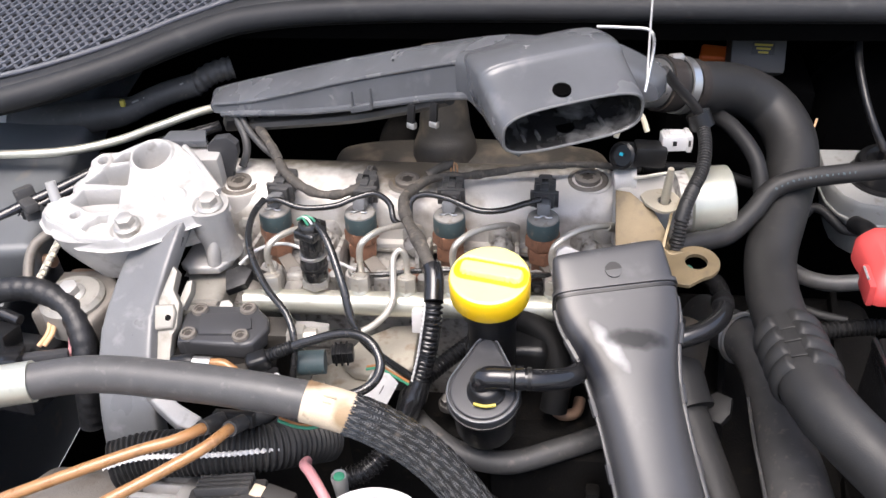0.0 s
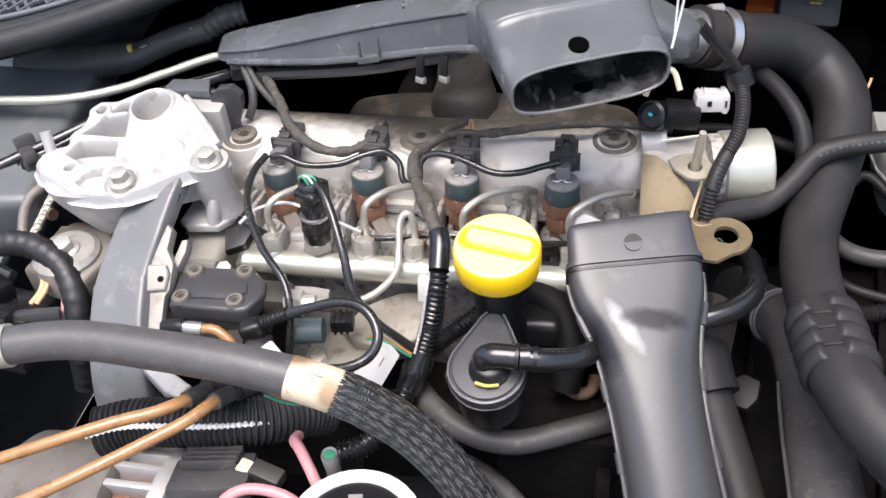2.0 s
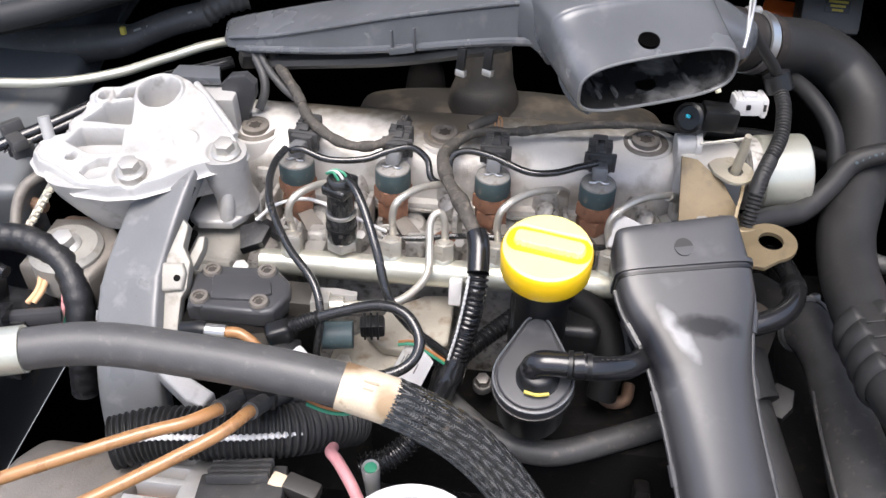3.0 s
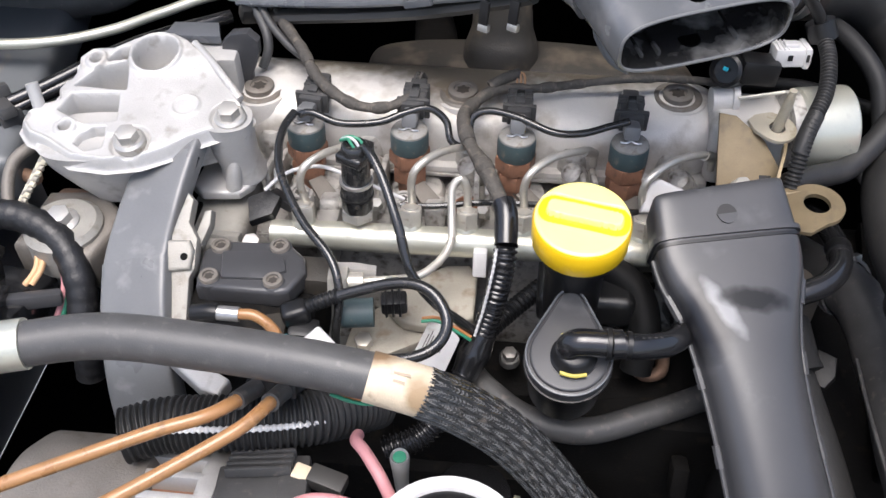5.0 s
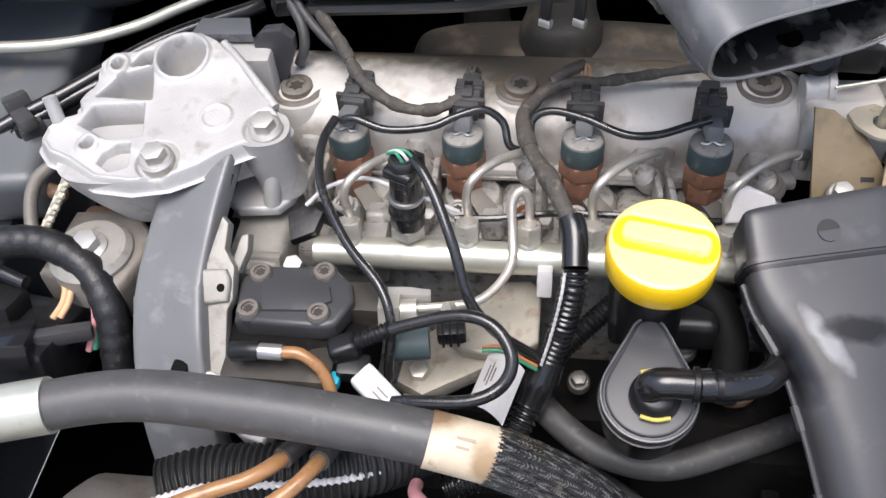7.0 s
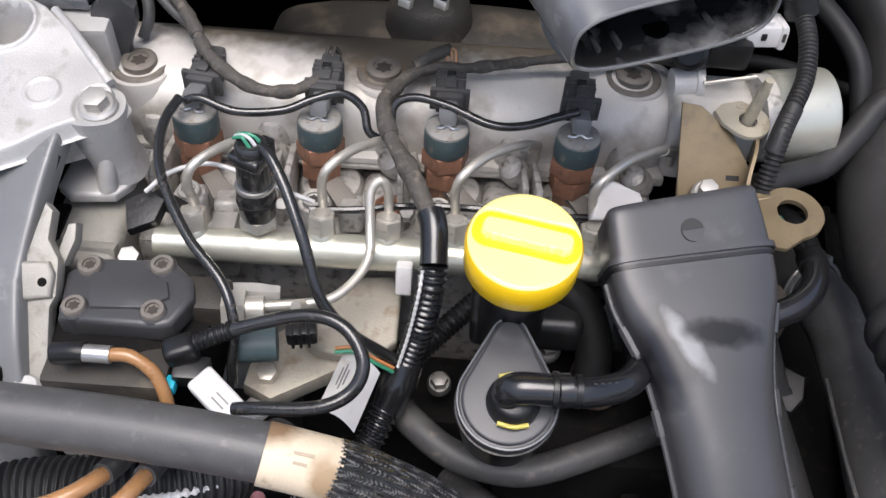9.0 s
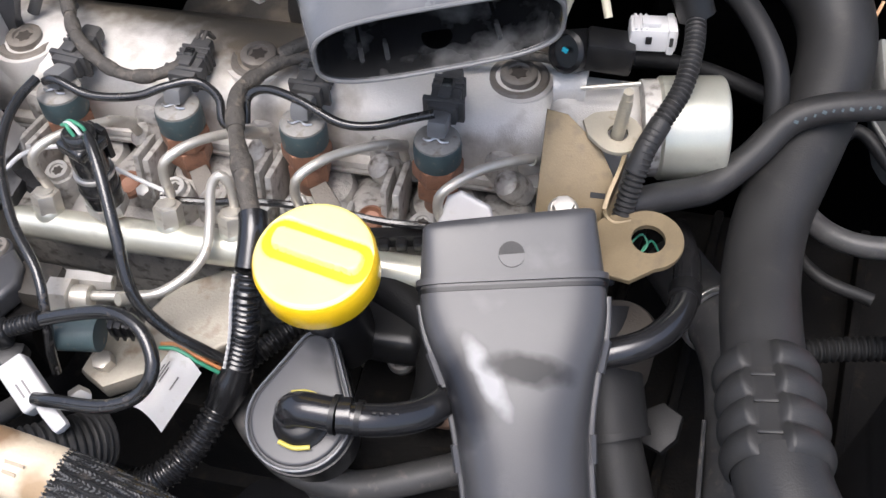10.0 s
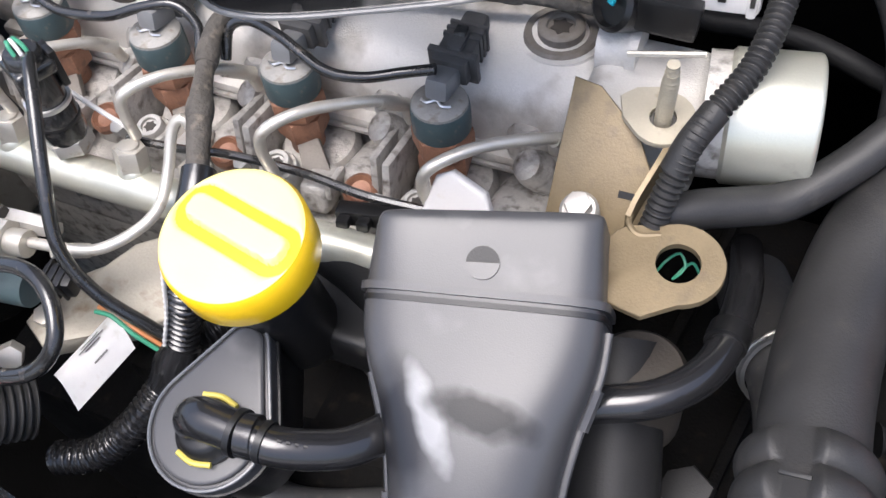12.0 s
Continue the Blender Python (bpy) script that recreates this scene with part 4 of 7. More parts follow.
part("end_collar", loft([rounded((c[0], c[1], c[2]), r, u, w + 0.004, h + 0.004, p, 40) for c, r, u, w, h, p in (((0.1665, 0.6300, 0.9075), *DUCT[3][1:]), ((0.1672, 0.6270, 0.9058), *DUCT[3][1:]))], 2), "slate", g)
part("seam_gap", loft([rounded(c, r, u, w + 0.0016, h + 0.0016, p, 40) for c, r, u, w, h, p in (((0.1677, 0.6255, 0.9050), *DUCT[3][1:]), ((0.1682, 0.6235, 0.9038), *DUCT[3][1:]))], 2), "black", g)
for s in (-1, 1):
    rows = []
    for c, r, u, w, h, p in DUCT[3:]:
        rv = Vector(r).normalized()
        rows.append(Vector(c) + rv * (s * (w / 2 + 0.001)) + Vector(u).normalized() * 0.004)
    part("side_seam", tube(rows, 0.0022, 0.004, 8, flat=0.8), "slate", g)
    for t in (0.10, 0.28, 0.48, 0.72):
        line_pts = spline(rows, 0.004)
        k = int(t * len(line_pts))
        part("seam_clip", tube([line_pts[k], line_pts[min(k + 4, len(line_pts) - 1)]], 0.0036, 0.004, 8), "slate", g)
hm = aim((0.1647, 0.6312, 0.9342), (0.12, -0.43, 0.89))
part("round_hole", lathe([(0.0072, -0.004), (0.0072, 0.0012), (0.0001, 0.0012)], hm, 24), "grey_rubber", g, "shallow round hole with a web across it")
part("hole_web", prism([(0.0072 * math.cos(radians(a)), 0.0072 * math.sin(radians(a))) for a in range(180, 361, 15)], 0.0008, 0.0018, hm, 0), "slate", g)
part("small_slot", box((0.0032, 0.007, 0.003), aim((0.1640, 0.5415, 0.8835), (-0.5, -0.45, 1)), 0.0004), "firewall", g)

# ---- upper intake duct with its open mouth ----
RW = Vector((0.10, 0.042, 0.002)).normalized()
FW = Vector((RW.y, -RW.x, -0.10)).normalized()
UP = RW.cross(FW).normalized()
if UP.z < 0:
    UP = -UP
MC = Vector((0.127, 0.648, 1.067))
g = hub("upper_intake_duct", (0.0, 0.75, 0.98), "loose slate-grey plastic intake duct with an open oval mouth", "air duct")
def face_loft(rows, cut_back=0.16):
    """Four-cornered sections with slightly cut corners."""
    secs = []
    for q in rows:
        q = [Vector(c) for c in q]
        ring = []
        for k in range(4):
            for f in (cut_back, 0.5, 1 - cut_back):
                ring.append(q[k].lerp(q[(k + 1) % 4], f))
        secs.append(ring)
    return secs
arm = []
for ridge, back, lip in (
    ((-0.252, 0.8400, 0.9630), (-0.2600, 0.8700, 0.9590), (-0.2500, 0.8380, 0.9600)),
    ((-0.242, 0.8350, 0.9690), (-0.2560, 0.8800, 0.9640), (-0.2410, 0.8310, 0.9590)),
    ((-0.191, 0.8164, 0.9850), (-0.2042, 0.8635, 0.9860), (-0.1920, 0.8124, 0.9690)),
    ((-0.1375, 0.7960, 1.0075), (-0.1497, 0.8453, 1.0080), (-0.1393, 0.7920, 0.9870)),
    ((-0.0751, 0.7701, 1.0350), (-0.0858, 0.8223, 1.0330), (-0.0772, 0.7661, 1.0085)),
    ((-0.0005, 0.7357, 1.0670), (-0.0086, 0.7917, 1.0620), (-0.0018, 0.7317, 1.0388)),
    ((0.0324, 0.7190, 1.0815), (0.0258, 0.7769, 1.0750), (0.0316, 0.7150, 1.0516)),
    ((0.0761, 0.7000, 1.1000), (0.0720, 0.7556, 1.0900), (0.0761, 0.6960, 1.0640)),
    ((0.1100, 0.6900, 1.0960), (0.1100, 0.7450, 1.0930), (0.1100, 0.6900, 1.0660)),
):
    under = Vector(back) + Vector((0, 0, (lip[2] - ridge[2]) * 0.8))
    arm.append((ridge, back, under, lip))
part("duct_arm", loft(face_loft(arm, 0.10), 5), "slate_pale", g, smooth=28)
# mouth: outer skin, rim and inner skin
def mouth_ring(back, w, h, drop=0.0, p=3.4, n=40):
    return rounded(MC - FW * back + UP * drop, RW, UP, w, h, p, n)
outer = [mouth_ring(0.105, 0.100, 0.016, 0.002, 5), mouth_ring(0.098, 0.118, 0.032, 0.003, 5), mouth_ring(0.070, 0.124, 0.048, 0.006, 5), mouth_ring(0.052, 0.123, 0.052, 0.007, 5), mouth_ring(0.044, 0.122, 0.049, 0.005, 4.5), mouth_ring(0.004, 0.118, 0.043, 0, 3.6), mouth_ring(0.0, 0.1165, 0.042), mouth_ring(0.0, 0.1125, 0.0385), mouth_ring(0.003, 0.111, 0.037), mouth_ring(0.020, 0.108, 0.036, 0.001), mouth_ring(0.040, 0.103, 0.034, 0.003), mouth_ring(0.048, 0.090, 0.026, 0.004)]
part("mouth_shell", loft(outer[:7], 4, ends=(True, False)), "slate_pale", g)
part("mouth_lining", loft(outer[6:], 4, ends=(False, True)), "inside", g, "dusty black inside of the mouth")
rim = mouth_ring(-0.0004, 0.1148, 0.0402)
part("worn_rim", tube(rim + rim[:1], 0.0011, 0.003, 8, smooth_path=False, caps=False), "belt", g, "rubbed pale edge of the mouth")
part("neck_web", loft([rounded((0.030, 0.726, 1.068), (0.25, 1, 0), (0, 0, 1), 0.020, 0.034, 4), rounded((0.054, 0.708, 1.072), (0.6, 1, 0), (0, 0, 1), 0.040, 0.044, 4), rounded((0.060, 0.697, 1.069), (1, 0.75, 0), (0, 0, 1), 0.030, 0.046, 4)], 6), "slate_pale", g)
part("top_hole", lathe([(0.0072, -0.002), (0.0072, 0.0012), (0.0001, 0.0012)], aim(MC - FW * 0.0125 + UP * 0.0238 - RW * 0.006, UP + FW * 0.12), 24), "firewall", g, "round hole in the top skin")
part("floor_hole", lathe([(0.0074, -0.002), (0.0074, 0.0010), (0.0001, 0.0010)], aim(MC - FW * 0.018 - UP * 0.0178 + RW * 0.001, UP), 24), "firewall", g)
for d in (-0.036, -0.024, 0.030):
    part("inner_rib", box((0.0022, 0.030, 0.005), Matrix.Translation(MC - FW * 0.024 - UP * 0.0165 + RW * d) @ Matrix((RW, -FW, UP)).transposed().to_4x4(), 0.001), "inside", g)
part("ridge", tube([(-0.244, 0.8340, 0.9690), (-0.191, 0.8160, 0.9852), (-0.0751, 0.7698, 1.0352), (-0.0005, 0.7355, 1.0672), (0.040, 0.7150, 1.0845), (0.060, 0.7060, 1.0920)], 0.0018, 0.006, 8), "slate_pale", g)
part("lower_lip", tube([(-0.236, 0.8300, 0.9600), (-0.1393, 0.7915, 0.9870), (-0.0772, 0.7655, 1.0085), (-0.0018, 0.7312, 1.0388), (0.028, 0.7130, 1.0520), (0.046, 0.6960, 1.0610), (0.0595, 0.6790, 1.0610), (0.0640, 0.6720, 1.0460), (0.0740, 0.6660, 1.0330), (0.0850, 0.6600, 1.0300)], 0.0034, 0.005, 8), "slate_pale", g)
part("under_strip", tube([(-0.205, 0.825, 0.9500), (-0.175, 0.814, 0.9600), (-0.0815, 0.778, 0.9910), (-0.0112, 0.745, 1.0235), (0.02, 0.73, 1.040)], 0.0085, 0.006, 8, flat=0.7), "module", g)
for x, y, z in ((-0.0153, 0.7260, 1.0230), (0.0062, 0.7190, 1.0290)):
    part("spring_clip", box((0.0075, 0.0030, 0.020), pose(x, y, z + 0.002, -10, 0, -28), 0.001), "black", g, "black spring clip with a bright foot")
    part("clip_foot", box((0.0085, 0.0050, 0.0055), pose(x, y - 0.0015, z - 0.008, -10, 0, -28), 0.001), "bright", g)
part("tab_base", box((0.026, 0.007, 0.006), pose(-0.0670, 0.757, 1.0135, 0, -22, -24), 0.001), "slate_pale", g)
for d in (-0.0100, 0.0100):
    part("tab_prong", box((0.0018, 0.003, 0.019), pose(-0.0665 + d, 0.7565 - d * 0.42, 1.0225 + d * 0.42, 0, 0, -24), 0.0004), "slate_pale", g)
part("skin_hole", lathe([(0.0040, 0), (0.0040, 0.0012), (0.0001, 0.0012)], aim((-0.035, 0.778, 1.0500), (0.1, 0.1, 1)), 12), "inside", g)
part("rear_tongue", loft([rounded((0.152, 0.728, 1.074), (0, 1, 0), (0, 0, 1), 0.044, 0.034, 5), rounded((0.174, 0.726, 1.068), (0, 1, 0), (0, 0, 1), 0.044, 0.030, 4), rounded((0.192, 0.728, 1.060), (0, 1, 0), (0, 0, 1), 0.040, 0.024, 4), rounded((0.203, 0.738, 1.055), (0, 1, 0), (0, 0, 1), 0.020, 0.016, 3)], 5), "slate_pale", g)

# bent wire hook on the duct
hose("wire_hook", [(0.143, 0.722, 1.112), (0.165, 0.716, 1.114), (0.182, 0.711, 1.115), (0.1865, 0.704, 1.112), (0.186, 0.690, 1.107), (0.182, 0.668, 1.096), (0.180, 0.660, 1.088)], 0.0013, "bright", "bent bright wire hook hung on the upper duct", "wire hook", sides=10, step=0.002)
hose("hanging_wire", [(0.181, 0.662, 1.090), (0.183, 0.70, 1.13), (0.186, 0.745, 1.19), (0.19, 0.80, 1.27)], 0.0009, "steel", "thin straight wire rising from the upper duct", "wire", sides=8)

# ---- engine mount bracket: cast plate with pockets ----
OUT = [(-0.342, 0.654), (-0.358, 0.660), (-0.367, 0.670), (-0.366, 0.682), (-0.358, 0.690), (-0.345, 0.696), (-0.350, 0.706), (-0.347, 0.714), (-0.343, 0.719), (-0.341, 0.729), (-0.343, 0.739), (-0.334, 0.749), (-0.317, 0.751), (-0.302, 0.763), (-0.290, 0.770), (-0.272, 0.771), (-0.258, 0.764), (-0.224, 0.734), (-0.204, 0.707), (-0.1930, 0.694), (-0.1965, 0.681), (-0.214, 0.6755), (-0.231, 0.666), (-0.247, 0.653), (-0.266, 0.643), (-0.291, 0.638), (-0.318, 0.640)]
POCKETS = [([(-0.341, 0.685), (-0.336, 0.701), (-0.300, 0.7045), (-0.294, 0.678), (-0.318, 0.674)], 0.042), ([(-0.336, 0.711), (-0.325, 0.728), (-0.302, 0.736), (-0.296, 0.710)], 0.044), ([(-0.318, 0.654), (-0.316, 0.662), (-0.308, 0.668), (-0.300, 0.669), (-0.298, 0.652), (-0.308, 0.648)], 0.034), ([(-0.317, 0.738), (-0.311, 0.748), (-0.304, 0.751), (-0.303, 0.740)], 0.034)]
def inside_far(x, y, poly):
    """Signed distance to a polygon's edge, positive inside."""
    best, inn = 1e9, False
    n = len(poly)
    for k in range(n):
        (x0, y0), (x1, y1) = poly[k], poly[(k + 1) % n]
        dx, dy = x1 - x0, y1 - y0
        t = max(0.0, min(1.0, ((x - x0) * dx + (y - y0) * dy) / (dx * dx + dy * dy)))
        best = min(best, (x - x0 - t * dx) ** 2 + (y - y0 - t * dy) ** 2)
        if (y0 > y) != (y1 > y) and x < (x1 - x0) * (y - y0) / (y1 - y0) + x0:
            inn = not inn
    return math.sqrt(best) * (1 if inn else -1)
def ease(v):
    v = max(0.0, min(1.0, v))
    return v * v * (3 - 2 * v)
def bracket_height(x, y):
    e = inside_far(x, y, OUT)
    z = 0.944 + 0.16 * (y - 0.655)
    z += 0.004 * ease((y - 0.72) / 0.03)
    for poly, deep in POCKETS:
        z -= deep * ease(inside_far(x, y, poly) / 0.0050 + 0.35)
    d = math.hypot(x + 0.281, y - 0.7465)
    z += 0.0022 * ease((0.0225 - d) / 0.002) - 0.040 * ease((0.0185 - d) / 0.003)
    d = math.hypot(x + 0.243, y - 0.695)
    z += 0.0022 * ease((0.0125 - d) / 0.002) - 0.0016 * ease((0.0105 - d) / 0.002)
    for hx, hy in ((-0.331, 0.668), (-0.328, 0.7375)):
        z += 0.002 * ease((0.0095 - math.hypot(x - hx, y - hy)) / 0.002)
        z -= 0.020 * ease((0.0050 - math.hypot(x - hx, y - hy)) / 0.002)
    for bx, by in ((-0.276, 0.657), (-0.206, 0.688)):
        d = math.hypot(x - bx, y - by)
        z -= 0.003 * ease((0.0160 - d) / 0.002)
    z -= 0.011 * ease(0.5 - e / 0.0048) ** 1.2
    z -= 0.0016 * ease((y - 0.6) / 0.05) * ease((e - 0.0025) / 0.0015) * ease((0.660 - y - 0.28 * (x + 0.276)) / 0.004)
    return z, e
bm = bmesh.new()
STEP = 0.0010
nx, ny = int(0.200 / STEP), int(0.154 / STEP)
verts = {}
for i in range(nx):
    for j in range(ny):
        x, y = -0.382 + i * STEP, 0.624 + j * STEP
        e = inside_far(x, y, OUT)
        if e < -0.0062:
            continue
        if e < -0.0044:
            gx = inside_far(x + 0.0005, y, OUT) - inside_far(x - 0.0005, y, OUT)
            gy = inside_far(x, y + 0.0005, OUT) - inside_far(x, y - 0.0005, OUT)
            x, y = x + gx * 1000 * (-0.0044 - e), y + gy * 1000 * (-0.0044 - e)
        verts[i, j] = bm.verts.new((x, y, bracket_height(x, y)[0]))
for i in range(nx - 1):
    for j in range(ny - 1):
        q = [(i, j), (i + 1, j), (i + 1, j + 1), (i, j + 1)]
        if all(c in verts for c in q):
            bm.faces.new([verts[c] for c in q])
g = hub("engine_mount", (-0.28, 0.70, 0.84), "pale cast aluminium engine mount with a deep-pocketed bracket", "engine mount")
MOUNT = g
part("casting", bm, "cast", g, smooth=80)
part("lower_web", prism([(x * 0.86 - 0.039, y * 0.86 + 0.0985) for x, y in OUT], 0.906, 0.930, pose(0, 0, 0), 0.004), "cast", g)
part("front_wall", loft([rounded((-0.304, 0.669, 0.937), (1, 0.1, 0), (-0.1, 1, 0), 0.098, 0.060, 3.0), rounded((-0.304, 0.670, 0.922), (1, 0.1, 0), (-0.1, 1, 0), 0.088, 0.058, 3), rounded((-0.302, 0.673, 0.903), (1, 0.1, 0), (-0.1, 1, 0), 0.070, 0.054, 3), rounded((-0.298, 0.676, 0.884), (1, 0.1, 0), (-0.1, 1, 0), 0.052, 0.048, 3)], 5), "cast", g)
part("leg", loft([rounded((-0.209, 0.690, 0.9455), (1, 0.2, 0), (-0.2, 1, 0), 0.038, 0.036, 2.4), rounded((-0.209, 0.691, 0.920), (1, 0.2, 0), (-0.2, 1, 0), 0.036, 0.036, 2.3), rounded((-0.207, 0.693, 0.902), (1, 0.2, 0), (-0.2, 1, 0), 0.033, 0.036, 2.3), rounded((-0.206, 0.695, 0.888), (1, 0.2, 0), (-0.2, 1, 0), 0.036, 0.040, 2.5)], 5), "cast", g)
part("leg_foot", prism([(-0.243, 0.672), (-0.233, 0.664), (-0.204, 0.667), (-0.195, 0.679), (-0.192, 0.712), (-0.240, 0.714)], 0.880, 0.889, pose(0, 0, 0), 0.003, 3), "cast", g)
part("leg_rib", tube([(-0.205, 0.680, 0.918), (-0.207, 0.677, 0.906), (-0.209, 0.674, 0.893), (-0.209, 0.673, 0.888)], [0.0042, 0.0056, 0.0066, 0.0066], 0.003, 16), "cast", g)
part("rim_bead", tube([(-0.254, 0.764, 0.961), (-0.238, 0.747, 0.960), (-0.218, 0.724, 0.956), (-0.203, 0.708, 0.950)], 0.0032, 0.004, 12), "cast", g)
part("stud", tube([(-0.357, 0.684, 0.936), (-0.363, 0.695, 0.964)], [0.0062, 0.0050, 0.0050], 0.004, 14), "cast", g)
flange_bolt((-0.276, 0.657, 0.9445), (0, -0.16, 1), 0.0086, twist=14, where="the pale mount bracket")
flange_bolt((-0.206, 0.688, 0.9478), (0, -0.16, 1), 0.0086, twist=2, where="the pale mount bracket")

# rubber mount below the bracket
g = MOUNT
part("foot_casting", prism([(-0.365, 0.600), (-0.300, 0.590), (-0.285, 0.635), (-0.315, 0.665), (-0.360, 0.660)], 0.845, 0.885, pose(0, 0, 0), 0.008, 3), "grime", g)
part("foot_cup", lathe([(0.030, 0.86), (0.030, 0.888), (0.026, 0.892), (0.018, 0.892)], pose(-0.330, 0.618, 0)), "leg", g)
part("side_arch", tube([(-0.352, 0.680, 0.925), (-0.378, 0.660, 0.915), (-0.380, 0.635, 0.895), (-0.365, 0.615, 0.885)], 0.005, 0.005, 14), "grime", g)
part("rust_patch", box((0.036, 0.028, 0.02), pose(-0.338, 0.656, 0.872, -12), 0.006), "rust", g)
flange_bolt((-0.330, 0.618, 0.892), (0, -0.1, 1), 0.0095, where="the mount foot")
g = hub("twisted_cord", (-0.354, 0.640, 0.896), "twisted cream and black cord hanging under the mount bracket", "cord")
for turn, mat in ((0.0, "cord"), (math.pi, "tanplate")):
    pts = []
    for k in range(41):
        t, a = k / 40, 2 * math.pi * 5 * k / 40 + turn
        pts.append(Vector((-0.342, 0.653, 0.932)).lerp(Vector((-0.366, 0.628, 0.896)), t) + Vector((0.0022 * math.cos(a), 0.0012 * math.sin(a), 0.0019 * math.sin(a))))
    part("strand", tube(pts, 0.0021, 0.003, 8, smooth_path=False), mat, g)

# ---- timing cover, lever ----
g = hub("timing_cover", (-0.25, 0.62, 0.80), "dark grey plastic timing belt cover", "timing cover")
path = [(-0.248, 0.700, 0.938), (-0.250, 0.662, 0.929), (-0.257, 0.625, 0.908), (-0.257, 0.585, 0.893), (-0.252, 0.552, 0.872), (-0.246, 0.525, 0.845), (-0.243, 0.508, 0.80)]
rings_tc = []
pts = [Vector(q) for q in path]
for k, q in enumerate(pts):
    w = (pts[min(k + 1, len(pts) - 1)] - pts[max(k - 1, 0)]).normalized()
    r = Vector((1, 0.05, 0.30))
    rings_tc.append(rounded(q + Vector((0, 0, -0.004)), r, r.cross(w), 0.052 if k < 2 else 0.054, 0.018, 8))
part("band_cover", loft(rings_tc, 6), "belt", g)
lower = []
for k in (3, 4, 5, 6):
    w = (pts[min(k + 1, len(pts) - 1)] - pts[k - 1]).normalized()
    across = Vector((1, 0.05, 0.30))
    lower.append(rounded(pts[k] + Vector((0, 0, -0.004)), across, across.cross(w), 0.0545, 0.0205, 8))
part("lower_panel", loft(lower, 5), "belt", g)
part("rear_cover", prism([(-0.234, 0.880), (-0.238, 0.940), (-0.235, 0.956), (-0.226, 0.965), (-0.212, 0.967), (-0.204, 0.959), (-0.205, 0.946), (-0.214, 0.925), (-0.220, 0.880)], -0.005, 0.005, Matrix(((1, 0, 0, 0), (0, 0, -1, 0.778), (0, 1, 0, 0), (0, 0, 0, 1))), 0.002), "slate", g)
part("pale_face", box((0.048, 0.030, 0.085), pose(-0.246, 0.772, 0.908, 0, 0, 4), 0.004), "cast", g, "pale metal block below the flap")
part("rear_flap", prism([(-0.284, 0.774), (-0.281, 0.795), (-0.243, 0.797), (-0.236, 0.776)], 0.953, 0.961, pose(0, 0, 0), 0.002), "slate_pale", g)
part("back_plate", box((0.012, 0.14, 0.15), pose(-0.242, 0.600, 0.800, 0, 0, 0), 0.004), "iron", g)
part("edge_line", tube([(-0.228, 0.660, 0.930), (-0.235, 0.625, 0.911), (-0.235, 0.588, 0.897)], 0.003, 0.004, 8), "black", g)

g = hub("pump_bracket", (-0.22, 0.58, 0.85), "pale cast aluminium pump bracket with a bolt", "bracket")
PB = Matrix(((1, 0, 0, -0.218), (0, 0.824, -0.566, 0.590), (0, 0.566, 0.824, 0.893), (0, 0, 0, 1)))
part("upright_blade", prism([(-0.0073, 0.0476), (-0.0022, 0.0427), (-0.0032, 0.0253), (0.0043, 0.0137), (0.0052, -0.0084), (0.002, -0.0155), (0.0050, -0.0625), (-0.0130, -0.0636), (-0.0164, -0.0167), (-0.0198, -0.0119), (-0.0225, 0.0068), (-0.016, 0.0124), (-0.0124, 0.0282)][::-1], -0.006, 0.006, PB, 0.002), "leg", g)
part("second_finger", prism([(0.0045, 0.0361), (0.0096, 0.0372), (0.01, 0.0261), (0.0046, 0.0103), (-0.0013, 0.0134), (0.0011, 0.0239)][::-1], -0.014, -0.002, PB, 0.002), "leg", g)
part("knuckle", prism([(-0.0176, 0.0106), (-0.0001, 0.0117), (0.0038, 0.0045), (0.0032, -0.0102), (-0.015, -0.0132), (-0.0193, -0.0067), (-0.0204, 0.0042)][::-1], -0.004, 0.010, PB, 0.003, 3), "leg", g)
part("knuckle_hole", lathe([(0.0028, 0.0090), (0.0028, 0.0104), (0.0001, 0.0104)], PB @ pose(-0.0023, -0.0011, 0), 12), "iron", g)
part("bolt_shank", prism(hexagon(0.0058), -0.006, 0.006, PB @ pose(-0.0267, -0.0003, 0), 0.001), "steel", g)

# ---- injection pump ----
g = hub("injection_pump", (-0.165, 0.585, 0.78), "black and grey diesel injection pump with a four-screw cover", "pump")
part("screwed_cover", prism([(-0.209, 0.566), (-0.214, 0.600), (-0.205, 0.613), (-0.152, 0.616), (-0.136, 0.602), (-0.132, 0.588), (-0.141, 0.568), (-0.150, 0.565)], 0.872, 0.890, pose(0, 0, 0.0), 0.004, 3), "slate", g)
part("raised_pad", prism([(-0.192, 0.574), (-0.198, 0.600), (-0.163, 0.604), (-0.150, 0.597), (-0.146, 0.585), (-0.160, 0.576)], 0.888, 0.8925, pose(0, 0, 0), 0.002), "slate", g)
for x, y in ((-0.2005, 0.6055), (-0.1565, 0.6095), (-0.2010, 0.5745), (-0.1535, 0.5750)):
    part("screw_boss", lathe([(0.0090, 0.87), (0.0090, 0.8895), (0.0080, 0.8905)], pose(x, y, 0), 20), "slate", g)
    torx_screw((x, y, 0.8905), (0, 0, 1), 0.0074, g, "grime")
part("pump_body", loft([rounded((-0.215, 0.585, 0.835), (0, 1, 0), (0, 0, 1), 0.075, 0.08, 4), rounded((-0.16, 0.585, 0.835), (0, 1, 0), (0, 0, 1), 0.078, 0.08, 4), rounded((-0.125, 0.59, 0.838), (0, 1, 0), (0, 0, 1), 0.05, 0.06, 3)], 4), "iron", g)
